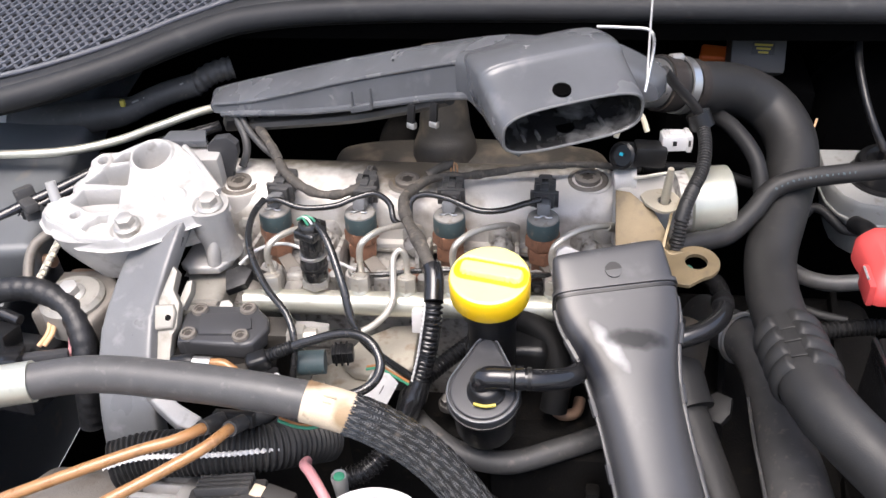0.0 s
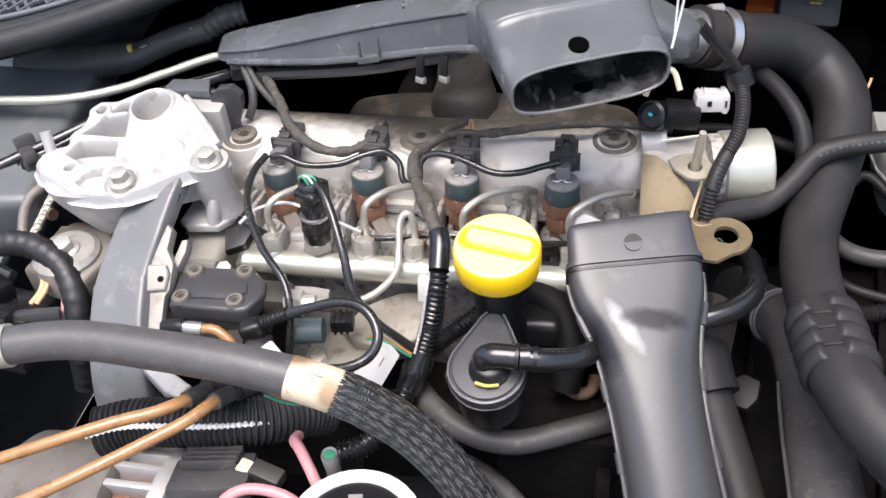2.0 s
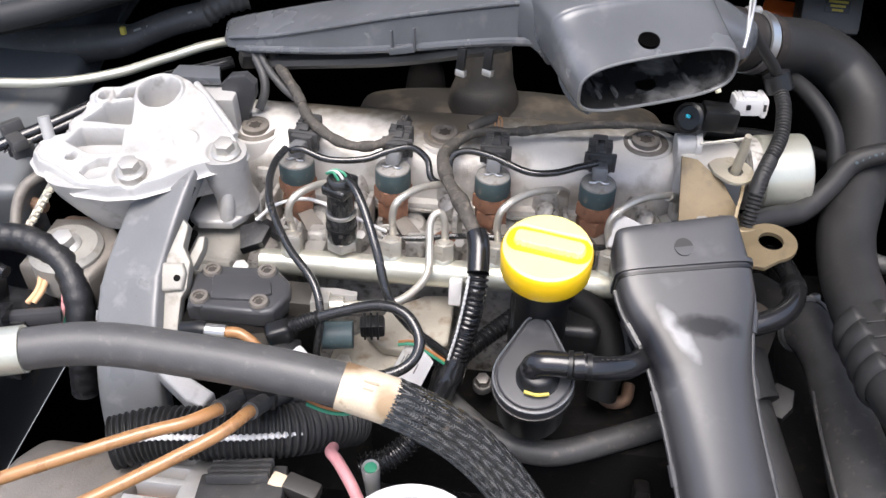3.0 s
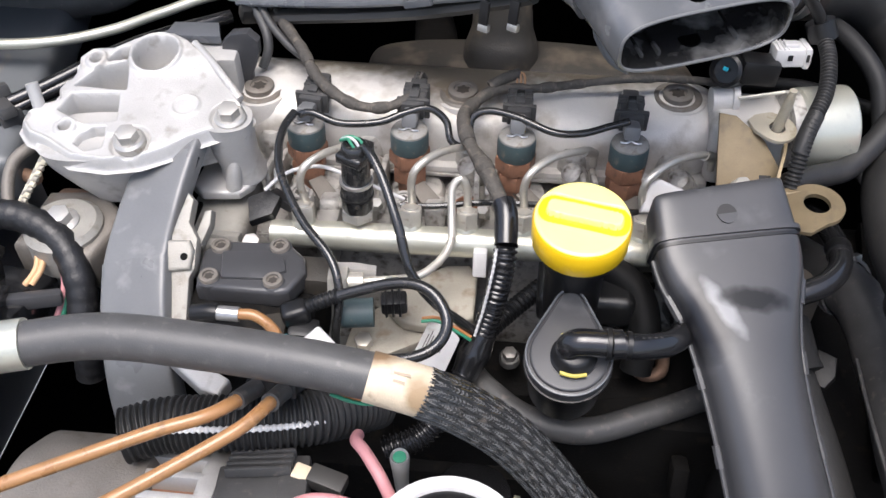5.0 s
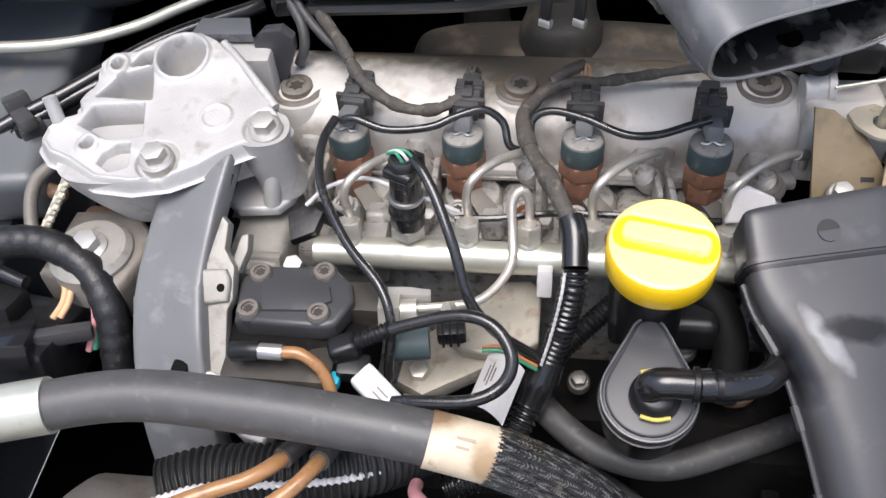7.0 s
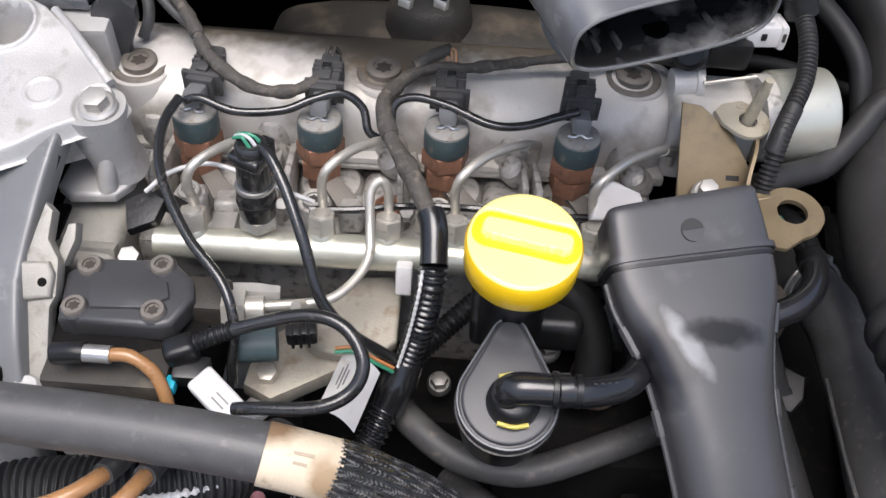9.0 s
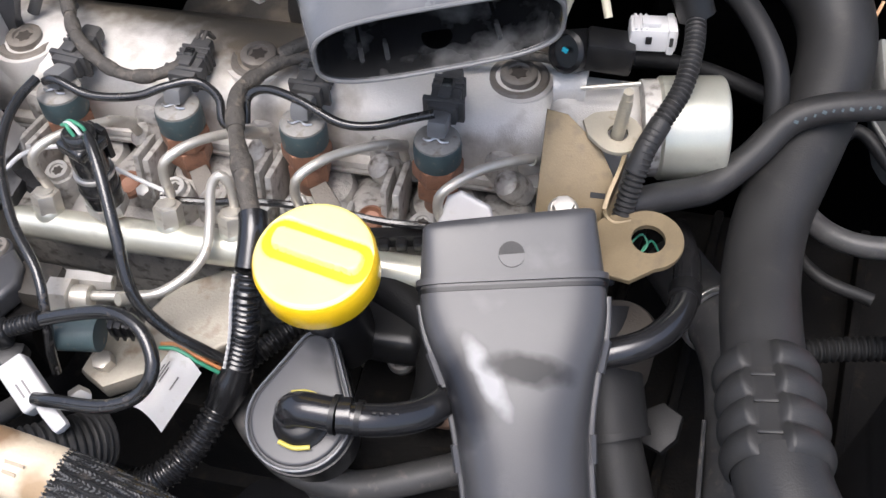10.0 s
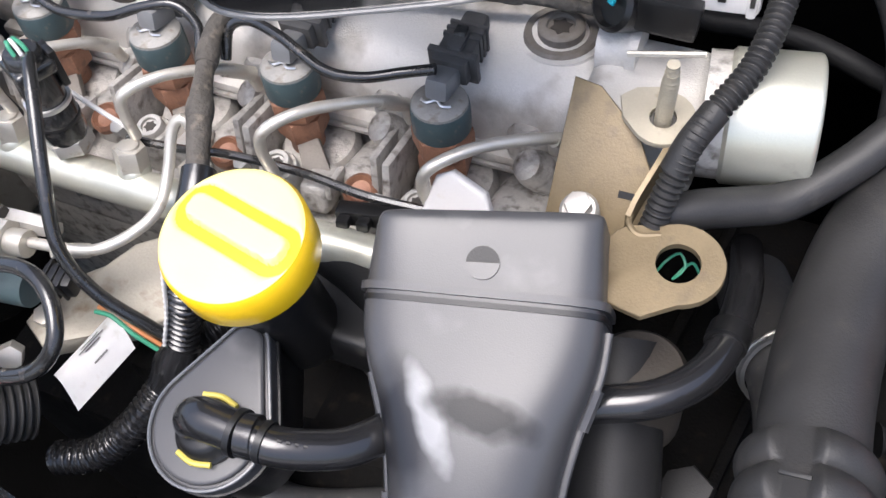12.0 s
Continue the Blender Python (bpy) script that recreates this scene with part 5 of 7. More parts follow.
part("front_shelf", box((0.075, 0.030, 0.02), pose(-0.178, 0.548, 0.862), 0.004), "sooty", g)
part("outlet_block", box((0.030, 0.026, 0.024), pose(-0.128, 0.597, 0.872), 0.005), "sooty", g)
part("outlet_nut", tube([(-0.117, 0.5925, 0.874), (-0.103, 0.5935, 0.874)], 0.0125, 0.004, 6), "pipe", g)
part("outlet_collar", tube([(-0.103, 0.5935, 0.874), (-0.092, 0.595, 0.874)], 0.0078, 0.004, 14), "pipe", g)
part("second_union", tube([(-0.118, 0.606, 0.872), (-0.085, 0.610, 0.870)], [0.007, 0.007, 0.005], 0.004, 6), "steel", g)
part("plug_nut", prism(hexagon(0.007), 0, 0.012, aim((-0.186, 0.628, 0.868), (0.1, -0.3, 1)), 0.001), "steel", g)
part("teal_solenoid", tube([(-0.108, 0.573, 0.862), (-0.082, 0.577, 0.862)], 0.0110, 0.006, 20), "teal", g, "teal grey solenoid")
part("solenoid_plug", box((0.020, 0.014, 0.013), pose(-0.068, 0.586, 0.864, 0, 0, 10), 0.003), "black", g)
for k in range(3):
    part("plug_rib", box((0.0020, 0.016, 0.015), pose(-0.074 + 0.005 * k, 0.585 + 0.0008 * k, 0.864, 0, 0, 10), 0.0006), "black", g)
part("lower_bolt", prism(hexagon(0.0075), 0, 0.012, aim((-0.098, 0.550, 0.826), (0.6, -0.5, 0.6)), 0.001), "steel", g)
UPPER = [(-0.079, 0.606), (-0.066, 0.634), (-0.052, 0.645), (-0.036, 0.656), (-0.018, 0.658), (-0.010, 0.648), (-0.010, 0.603), (-0.028, 0.588), (-0.063, 0.592)][::-1]
g = hub("stained_plate", (-0.06, 0.61, 0.80), "stained tan cast bracket plate below the rail", "bracket")
part("plate", prism([(-0.105, 0.600), (-0.055, 0.648), (-0.012, 0.668), (-0.010, 0.620), (-0.025, 0.600), (-0.088, 0.560), (-0.108, 0.570)], 0.806, 0.822, pose(0, 0, 0), 0.004), "tanplate", g)
part("upper_plate", prism(UPPER, 0.824, 0.834, pose(0, 0, 0), 0.003, 3), "tanplate", g)
part("plate_bolt", prism(hexagon(0.007), 0, 0.010, aim((-0.035, 0.612, 0.822), (0, -0.2, 1)), 0.001), "gold_pale", g)
part("plate_bolt", prism(hexagon(0.007), 0, 0.010, aim((-0.092, 0.577, 0.822), (0, -0.2, 1)), 0.001), "pipe", g)

g = hub("pump_fuel_hose", (-0.17, 0.54, 0.86), "tan fuel hose with a black elbow and crimped collar", "fuel hose")
part("black_elbow", tube([(-0.205, 0.545, 0.884), (-0.193, 0.545, 0.887), (-0.187, 0.545, 0.887)], 0.0068, 0.004, 16), "black", g)
part("crimp_collar", tube([(-0.188, 0.545, 0.887), (-0.171, 0.545, 0.887)], 0.0054, 0.004, 16), "bright", g)
part("hose_run", tube([(-0.172, 0.545, 0.887), (-0.160, 0.545, 0.887), (-0.147, 0.540, 0.880), (-0.140, 0.532, 0.868), (-0.138, 0.525, 0.850)], 0.0041, 0.004, 14), "amber", g)
g = hub("white_plug", (-0.13, 0.53, 0.85), "white plastic plug lying tilted with a blue insert", "connector")
part("plug_shell", box((0.034, 0.018, 0.015), pose(-0.110, 0.535, 0.864, 10, 16, -38), 0.003, 3), "white", g)
for k in range(2):
    part("print_bar", box((0.010, 0.0012, 0.0005), pose(-0.110, 0.535, 0.864, 10, 16, -38) @ pose(0.004, -0.003 + 0.004 * k, 0.0077), 0), "print", g)
part("black_head", box((0.022, 0.016, 0.014), pose(-0.128, 0.549, 0.868, 6, 6, 4), 0.003), "black", g)
part("plug_neck", box((0.022, 0.010, 0.010), pose(-0.088, 0.521, 0.858, 10, 16, -34), 0.004), "white", g)
part("blue_insert", box((0.013, 0.010, 0.008), pose(-0.142, 0.540, 0.866), 0.002), "cyan", g)

# ---- big hose across the front ----
g = hub("braided_hose", (-0.1, 0.46, 0.9), "thick grey rubber hose with a beige band and braided sleeve", "hose")
BIG = [(-0.30, 0.455, 0.944), (-0.231, 0.472, 0.946), (-0.160, 0.472, 0.944), (-0.100, 0.468, 0.942), (-0.060, 0.465, 0.938)]
part("rubber_run", tube(BIG, [0.0140, 0.0145, 0.0148, 0.0148], 0.005, 26), "hose_grey", g)
part("end_sleeve", tube([(-0.335, 0.445, 0.943), (-0.305, 0.454, 0.944), (-0.272, 0.463, 0.945)], 0.0160, 0.004, 26), "zinc", g, "bright metal end sleeve")
strip = part("tape_band", tube([(-0.062, 0.465, 0.938), (-0.046, 0.464, 0.934), (-0.026, 0.463, 0.928)], 0.0158, 0.004, 28), "band", g, "beige printed tape band")
soiled = add_smear_or_glint(M["band"].copy(), Vector((-0.058, 0.474, 0.950)) - WM[strip].translation, (0.020, 0.016, 0.02), (0.22, 0.14, 0.075))
strip.data.materials[0] = add_smear_or_glint(soiled, Vector((-0.030, 0.452, 0.938)) - WM[strip].translation, (0.012, 0.018, 0.02), (0.33, 0.23, 0.13))
SLV = [(-0.029, 0.463, 0.929), (-0.008, 0.461, 0.920), (0.022, 0.458, 0.898), (0.050, 0.450, 0.868), (0.075, 0.438, 0.830), (0.09, 0.425, 0.79)]
part("sleeve_core", tube(SLV, 0.0150, 0.005, 26), "rubber", g)
# braid of crossing strands
path = spline(SLV, 0.0018)
ways = [(path[min(i + 1, len(path) - 1)] - path[max(i - 1, 0)]).normalized() for i in range(len(path))]
frames, side = [], ways[0].cross(Vector((0, 0, 1))).normalized()
for w in ways:
    side = (side - w * side.dot(w)).normalized()
    frames.append((side.copy(), side.cross(w).normalized()))
for sense in (1, -1):
    strands = []
    for s in range(44):
        line_pts = []
        for i, q in enumerate(path):
            a = 2 * math.pi * s / 44 + sense * i * 0.024
            r = 0.0152 + 0.0004 * sense * math.cos(a * 22)
            line_pts.append(q + frames[i][0] * (r * math.cos(a)) + frames[i][1] * (r * math.sin(a)))
        strands.append(tube(line_pts, 0.00085, 0.003, 5, smooth_path=False, caps=False))
    tagged(part("braid", join(*strands), "wire", g, "black yarn of the braided sleeve"), kind="stuff")
# slanting grey stitches in rows, turned the other way from row to row
bm = bmesh.new()
rnd = random.Random(11)
for s in range(34):
    lean = radians(38) * (1 if s % 2 else -1)
    for i, q in enumerate(path):
        a = 2 * math.pi * (s // 2 + (0.26 if s % 2 else -0.04) + 0.012 * rnd.uniform(-1, 1)) / 17
        out = frames[i][0] * math.cos(a) + frames[i][1] * math.sin(a)
        rim = ways[i].cross(out)
        along = ways[i] * math.cos(lean) + rim * math.sin(lean)
        over = along.cross(out)
        c = q + out * 0.0157
        low = [bm.verts.new(c + along * (0.00150 * u) + over * (0.00056 * v)) for u, v in ((-1, 0), (-0.5, -1), (0.5, -1), (1, 0), (0.5, 1), (-0.5, 1))]
        top = bm.verts.new(c + out * 0.0006)
        for k in range(6):
            bm.faces.new((low[k], low[(k + 1) % 6], top))
bmesh.ops.recalc_face_normals(bm, faces=bm.faces)
tagged(part("braid", bm, "braid", g, "grey yarn of the braided sleeve"), kind="stuff")

# print bars on the band
for k, w in enumerate((0.016, 0.010)):
    p = Vector((-0.044, 0.4645, 0.9338)) + Vector((0.05, -0.25 - 0.35 * k, 1)).normalized() * 0.0160
    part("print_bar", box((w, 0.0016, 0.0005), basis(p, (0.05, -0.25 - 0.35 * k, 1), (0.96, -0.05, -0.27)) @ pose(0, 0, 0, 0, 0, 90), 0), "faint_print", g)

# ---- low corrugated hose, fuel lines and plugs ----
g = hub("corrugated_hose", (-0.15, 0.48, 0.83), "black corrugated hose with a white stripe", "hose")
COR = [(-0.235, 0.462, 0.850), (-0.205, 0.473, 0.852), (-0.150, 0.480, 0.852), (-0.115, 0.490, 0.848), (-0.092, 0.508, 0.835), (-0.075, 0.530, 0.815)]
part("corrugated_run", tube(COR, 0.0185, ring=(0.0044, 0.0012), sides=26), "grey_rubber", g)
part("white_stripe", tube([(x + 0.001, y - 0.0143, z + 0.0139) for x, y, z in COR[:5]], 0.0024, sides=10, flat=0.6, ring=(0.0044, 0.0006)), "white", g, "white stripe")
for pts in ([(-0.335, 0.372, 0.880), (-0.28, 0.395, 0.892), (-0.225, 0.420, 0.900), (-0.190, 0.438, 0.902), (-0.165, 0.450, 0.902), (-0.150, 0.466, 0.898), (-0.143, 0.488, 0.884), (-0.140, 0.510, 0.86)], [(-0.30, 0.335, 0.87), (-0.25, 0.367, 0.884), (-0.205, 0.395, 0.893), (-0.165, 0.425, 0.898), (-0.140, 0.446, 0.901), (-0.128, 0.466, 0.899), (-0.125, 0.489, 0.882), (-0.124, 0.512, 0.858)]):
    g = hub("amber_fuel_line", pts[3], "amber fuel line with a grey rubber end over the corrugated hose", "fuel line")
    part("line_run", tube(pts, 0.0046, sides=14), "amber", g)
    part("rubber_end", tube(pts[-3:] + [tuple(Vector(pts[-1]) + Vector((0.002, 0.018, -0.014)))], 0.0064, sides=14), "dusty", g, "grey rubber elbow")
g = hub("line_holder", (-0.134, 0.487, 0.865), "black plastic clip holding two fuel lines", "clip")
part("clip_body", box((0.034, 0.010, 0.012), pose(-0.134, 0.489, 0.884, -20, 0, 0), 0.002), "black", g)
part("clip_foot", box((0.012, 0.010, 0.03), pose(-0.134, 0.494, 0.866, -10, 0, 0), 0.002), "black", g)

g = hub("alternator", (-0.23, 0.45, 0.70), "dusty finned aluminium alternator body", "alternator")
AL = pose(-0.245, 0.430, 0.765, 0, 90, 0)
part("alternator_body", lathe([(0.030, -0.075), (0.062, -0.072), (0.071, -0.060), (0.072, 0.026), (0.066, 0.030), (0.02, 0.030)], AL, 40), "grime", g)
part("windings", lathe([(0.058, 0.026), (0.058, 0.070), (0.02, 0.070)], AL, 36), "copper", g, "rusty copper windings behind the slots")
part("end_ring", lathe([(0.056, 0.064), (0.071, 0.064), (0.072, 0.068), (0.069, 0.076), (0.050, 0.079), (0.02, 0.079)], AL, 40), "cast", g)
for k in range(14):
    a = radians(-10 + 14.5 * k)
    part("cooling_fin", box((0.046, 0.0065, 0.016), pose(-0.198, 0.430 + 0.0635 * math.cos(a), 0.765 + 0.0635 * math.sin(a), math.degrees(a) - 90, 0, 0), 0.0018), "cast", g)
g = hub("pale_bracket", (-0.20, 0.51, 0.80), "pale cast bracket arm below the thick hose", "bracket")
part("bracket_arm", prism([(-0.232, 0.528), (-0.226, 0.538), (-0.212, 0.537), (-0.198, 0.520), (-0.172, 0.506), (-0.176, 0.492), (-0.190, 0.496), (-0.214, 0.514)], 0.850, 0.864, pose(0, 0, 0), 0.003, 3), "cast", g)
part("arm_boss", lathe([(0.009, 0.848), (0.009, 0.868), (0.007, 0.870), (0.003, 0.869)], pose(-0.222, 0.530, 0), 20), "cast", g)
part("arm_foot", box((0.016, 0.012, 0.060), pose(-0.182, 0.500, 0.822), 0.003), "leg", g)
g = hub("lidded_tube", (-0.047, 0.462, 0.80), "small clear tube with a green lid below the braided hose", "tube")
part("tube_body", lathe([(0.0040, 0.800), (0.0058, 0.835), (0.0068, 0.850), (0.0060, 0.853), (0.0042, 0.851)], pose(-0.047, 0.464, 0.0), 20), "grey", g)
part("green_lid", lathe([(0.0044, 0.846), (0.0044, 0.8520), (0.002, 0.8525)], pose(-0.047, 0.464, 0.0), 20), "green", g)
g = hub("black_multi_plug", (-0.14, 0.44, 0.80), "black ribbed plastic connector block", "connector")
part("plug_shell", box((0.048, 0.034, 0.03), pose(-0.143, 0.438, 0.826, -14, 0, 8), 0.003), "dusty", g)
for k in range(4):
    part("plug_rib", box((0.044, 0.003, 0.008), pose(-0.140, 0.448 + 0.005 * k, 0.844 - 0.001 * k, -14, 0, 8), 0.001), "dusty", g)
part("plug_hood", box((0.020, 0.040, 0.020), pose(-0.116, 0.446, 0.832, -14, 0, 8), 0.003), "dusty", g)
g = hub("grey_plug", (-0.1, 0.45, 0.82), "small dark grey plug with a cream collar", "connector")
part("plug_shell", box((0.026, 0.014, 0.012), pose(-0.094, 0.449, 0.838, 0, 6, -14), 0.002), "module", g)
part("plug_collar", box((0.012, 0.012, 0.010), pose(-0.112, 0.452, 0.838, 0, 6, -14), 0.002), "band", g)
hose("pink_tube", [(-0.079, 0.484, 0.842), (-0.078, 0.474, 0.850), (-0.071, 0.466, 0.852), (-0.058, 0.450, 0.848), (-0.048, 0.438, 0.835)], 0.0043, "pink", "dull pink rubber tube below the braided hose", sides=14)
hose("pink_tube", [(-0.130, 0.410, 0.830), (-0.112, 0.424, 0.846), (-0.094, 0.430, 0.848), (-0.070, 0.428, 0.845), (-0.05, 0.420, 0.835)], 0.0043, "pink", "dull pink rubber tube below the braided hose", sides=14)
for k, (mat, d) in enumerate((("orange_wire", 0.0), ("green", 0.0025))):
    hose("loose_wire", [(-0.090, 0.475 - d, 0.905), (-0.076, 0.474 - d, 0.900), (-0.060, 0.473 - d, 0.902), (-0.046, 0.482 - d, 0.905)], 0.0013, mat, ("orange" if k == 0 else "green") + " loose wire below the beige band", "wire", sides=8)
g = hub("white_canister", (-0.01, 0.405, 0.75), "white plastic canister with a black lid", "canister")
part("canister_wall", lathe([(0.048, 0.75), (0.050, 0.862), (0.048, 0.870), (0.040, 0.870), (0.038, 0.866)], pose(-0.008, 0.395, 0), 40), "white", g)
part("black_lid", lathe([(0.0385, 0.85), (0.0385, 0.868), (0.034, 0.871), (0.012, 0.872), (0.011, 0.869), (0.0001, 0.869)], pose(-0.008, 0.395, 0), 40), "black", g)
for a in (40, 100, 160):
    part("lid_mark", box((0.010, 0.004, 0.0008), pose(-0.008 + 0.024 * math.cos(radians(a)), 0.395 + 0.024 * math.sin(radians(a)), 0.8722, 0, 0, a - 90), 0), "print", g)
g = hub("oil_filter", (0.03, 0.48, 0.74), "glossy black round housing with a steel rim below the hose", "filter housing")
part("rim_ring", lathe([(0.038, 0.600), (0.046, 0.604), (0.0475, 0.618), (0.045, 0.626), (0.037, 0.626)], pose(-0.005, 0.555, 0.0), 40), "gold_pale", g, "bright bronze rim")
part("housing", lathe([(0.0385, 0.56), (0.0385, 0.638), (0.035, 0.648), (0.014, 0.655), (0.001, 0.655)], pose(-0.005, 0.553, 0.0), 40), "gloss", g)
for k in range(3):
    part("print_bar", box((0.014 - 0.003 * k, 0.0016, 0.0006), pose(0.014, 0.546 - 0.004 * k, 0.6512, 0, 8, 30), 0), "print", g)
hose("lower_hose", [(0.030, 0.572, 0.70), (0.058, 0.548, 0.715), (0.085, 0.526, 0.712), (0.115, 0.498, 0.70), (0.14, 0.47, 0.67)], 0.0095, "dusty", "grey hose running down past the filter housing", sides=16)

g = hub("coolant_hose", (0.08, 0.54, 0.77), "dusty grey-black coolant hose curving below the breather valve", "hose")
part("hose_run", tube([(-0.015, 0.592, 0.785), (0.005, 0.568, 0.788), (0.036, 0.547, 0.786), (0.080, 0.541, 0.784), (0.130, 0.558, 0.788), (0.181, 0.582, 0.79), (0.23, 0.61, 0.785)], 0.0104, 0.004, 22), "dusty", g)
part("spring_clamp", tube([(0.196, 0.591, 0.7895), (0.206, 0.597, 0.789)], 0.0156, 0.003, 22), "dark_steel", g)
hose("coolant_pipe", [(0.055, 0.655, 0.855), (0.085, 0.645, 0.858), (0.112, 0.630, 0.850), (0.122, 0.608, 0.830), (0.118, 0.590, 0.800)], 0.0125, "rubber", "matt black pipe behind the oil filler neck", sides=18)
hose("rusty_hook", [(0.128, 0.632, 0.80), (0.118, 0.618, 0.796), (0.117, 0.604, 0.792), (0.126, 0.594, 0.790), (0.139, 0.598, 0.790), (0.142, 0.612, 0.792)], 0.0055, "rust", "rusty curved steel lifting hook deep beside the valve", "hook", sides=14)
g = ENGINE
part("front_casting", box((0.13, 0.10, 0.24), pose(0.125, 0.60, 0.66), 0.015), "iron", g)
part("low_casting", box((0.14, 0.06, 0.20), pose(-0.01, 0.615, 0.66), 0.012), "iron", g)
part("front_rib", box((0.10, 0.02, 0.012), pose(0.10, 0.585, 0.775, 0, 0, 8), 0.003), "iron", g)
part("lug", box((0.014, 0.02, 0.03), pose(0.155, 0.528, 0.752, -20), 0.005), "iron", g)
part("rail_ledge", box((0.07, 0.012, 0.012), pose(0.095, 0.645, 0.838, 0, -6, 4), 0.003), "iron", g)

# ---- turbo hose ----
g = hub("turbo_hose", (0.32, 0.65, 0.80), "thick dusty black turbo hose with a corrugated section", "hose")
RH = [(0.205, 0.842, 0.996), (0.247, 0.868, 0.977), (0.290, 0.895, 0.960), (0.325, 0.898, 0.941), (0.345, 0.872, 0.924), (0.347, 0.835, 0.909), (0.333, 0.785, 0.893), (0.315, 0.728, 0.883), (0.309, 0.682, 0.880), (0.309, 0.648, 0.881), (0.311, 0.618, 0.8825)]
part("upper_run", tube(RH, [0.0255, 0.0258, 0.0258, 0.0252, 0.0242, 0.0232, 0.0230], 0.006, 32), "grey_rubber", g)
RB = [(0.311, 0.6165, 0.883), (0.3135, 0.586, 0.888), (0.317, 0.549, 0.8915)]
def notched_ribs(points, radius, pitch, high, way, sides=72):
    """A hose of round ribs, each broken by a flat notch on the side that faces way."""
    path = spline(points, pitch / 14)
    bm, rings, far = bmesh.new(), [], 0.0
    for i, q in enumerate(path):
        w = (path[min(i + 1, len(path) - 1)] - path[max(i - 1, 0)]).normalized()
        top = (Vector(way) - w * Vector(way).dot(w)).normalized()
        side = top.cross(w)
        far += (q - path[max(i - 1, 0)]).length
        crest = abs(math.sin(math.pi * far / pitch)) ** 0.55
        row = []
        for k in range(sides):
            a = 2 * math.pi * k / sides
            off = abs((a + math.pi) % (2 * math.pi) - math.pi)
            keep = ease((off - 0.25) / 0.07)
            rr = radius + high * crest * keep - 0.0006 * (1 - keep)
            row.append(bm.verts.new(q + top * (rr * math.cos(a)) + side * (rr * math.sin(a))))
        rings.append(row)
    for p, n in zip(rings, rings[1:]):
        for k in range(sides):
            bm.faces.new((p[k], p[(k + 1) % sides], n[(k + 1) % sides], n[k]))
    bmesh.ops.recalc_face_normals(bm, faces=bm.faces)
    return bm
part("corrugations", notched_ribs(RB, 0.0240, 0.0171, 0.0050, (-0.31, -0.16, 0.93)), "grey_rubber", g, smooth=80)
q = spline(RB, 0.002)
for k in range(1, 4):
    c = q[min(len(q) - 1, int(0.0171 * k / 0.0685 * len(q)))]
    lean = Vector((-0.31, -0.16, 0.93)).normalized()
    part("notch_bar", box((0.0125, 0.0022, 0.0030), basis(c + lean * 0.0240, lean, (0.06, 0.98, -0.12)), 0.0008), "grey_rubber", g)
part("lower_run", tube([(0.3165, 0.557, 0.891), (0.321, 0.538, 0.8915), (0.334, 0.513, 0.889), (0.362, 0.480, 0.879), (0.405, 0.435, 0.86), (0.46, 0.38, 0.83)], 0.0245, 0.006, 32), "grey_rubber", g)
part("worm_clamp", ring_plate(0.0262, 0.0284, -0.0050, 0.0050, aim((0.2285, 0.8560, 0.9856), (0.042, 0.026, -0.019)), 40), "bright", g, "bright steel worm-drive clamp")
part("clamp_screw", tube([(0.218, 0.851, 1.017), (0.229, 0.859, 1.014)], 0.0045, 0.003, 10), "steel", g)
part("clamp_cuff", tube([(0.207, 0.8425, 0.9950), (0.2195, 0.8505, 0.9895)], 0.0275, 0.003, 32), "cuff", g, "brown rubber cuff")
part("clamp_cuff", tube([(0.2355, 0.8605, 0.9822), (0.2440, 0.8660, 0.9785)], 0.0272, 0.003, 32), "cuff", g, "brown rubber cuff")
hose("turbo_outlet", [(0.15, 0.79, 1.005), (0.180, 0.820, 1.006), (0.210, 0.844, 0.994)], 0.0235, "bright", "bright aluminium turbo outlet pipe", "pipe", sides=28)

VAC = [(0.222, 0.697, 0.907), (0.240, 0.709, 0.905), (0.258, 0.720, 0.901), (0.2754, 0.7305, 0.900), (0.297, 0.7515, 0.910), (0.315, 0.772, 0.921), (0.335, 0.780, 0.927), (0.362, 0.786, 0.929), (0.43, 0.80, 0.93), (0.52, 0.82, 0.93)]
g = hub("vacuum_hose", (0.30, 0.735, 0.92), "grey rubber vacuum hose with faint print crossing the turbo hose", "hose")
part("hose_run", tube(VAC, 0.0095, 0.004, 20), "grey_rubber", g)
for k in range(15):
    x = 0.318 + 0.0052 * k
    y = float(np.interp(x, [q[0] for q in VAC], [q[1] for q in VAC]))
    z = float(np.interp(x, [q[0] for q in VAC], [q[2] for q in VAC]))
    part("print_bar", box((0.0012 if k % 3 else 0.0026, 0.0020, 0.0004), basis((x, y - 0.0076, z + 0.0060), (0, -0.78, 0.62), (0.24, 0.60, 0.75)), 0), "hose_print", g)
hose("rear_hose", [(0.262, 0.880, 0.945), (0.285, 0.845, 0.945), (0.305, 0.810, 0.930), (0.312, 0.780, 0.90)], 0.0080, "dark_pipe", "matt black hose behind the vacuum pump drum", sides=16)
hose("rear_pipe", [(0.20, 0.83, 0.905), (0.26, 0.835, 0.90), (0.32, 0.82, 0.89)], 0.006, "rubber", "thin black pipe behind the drum", "pipe", sides=12)

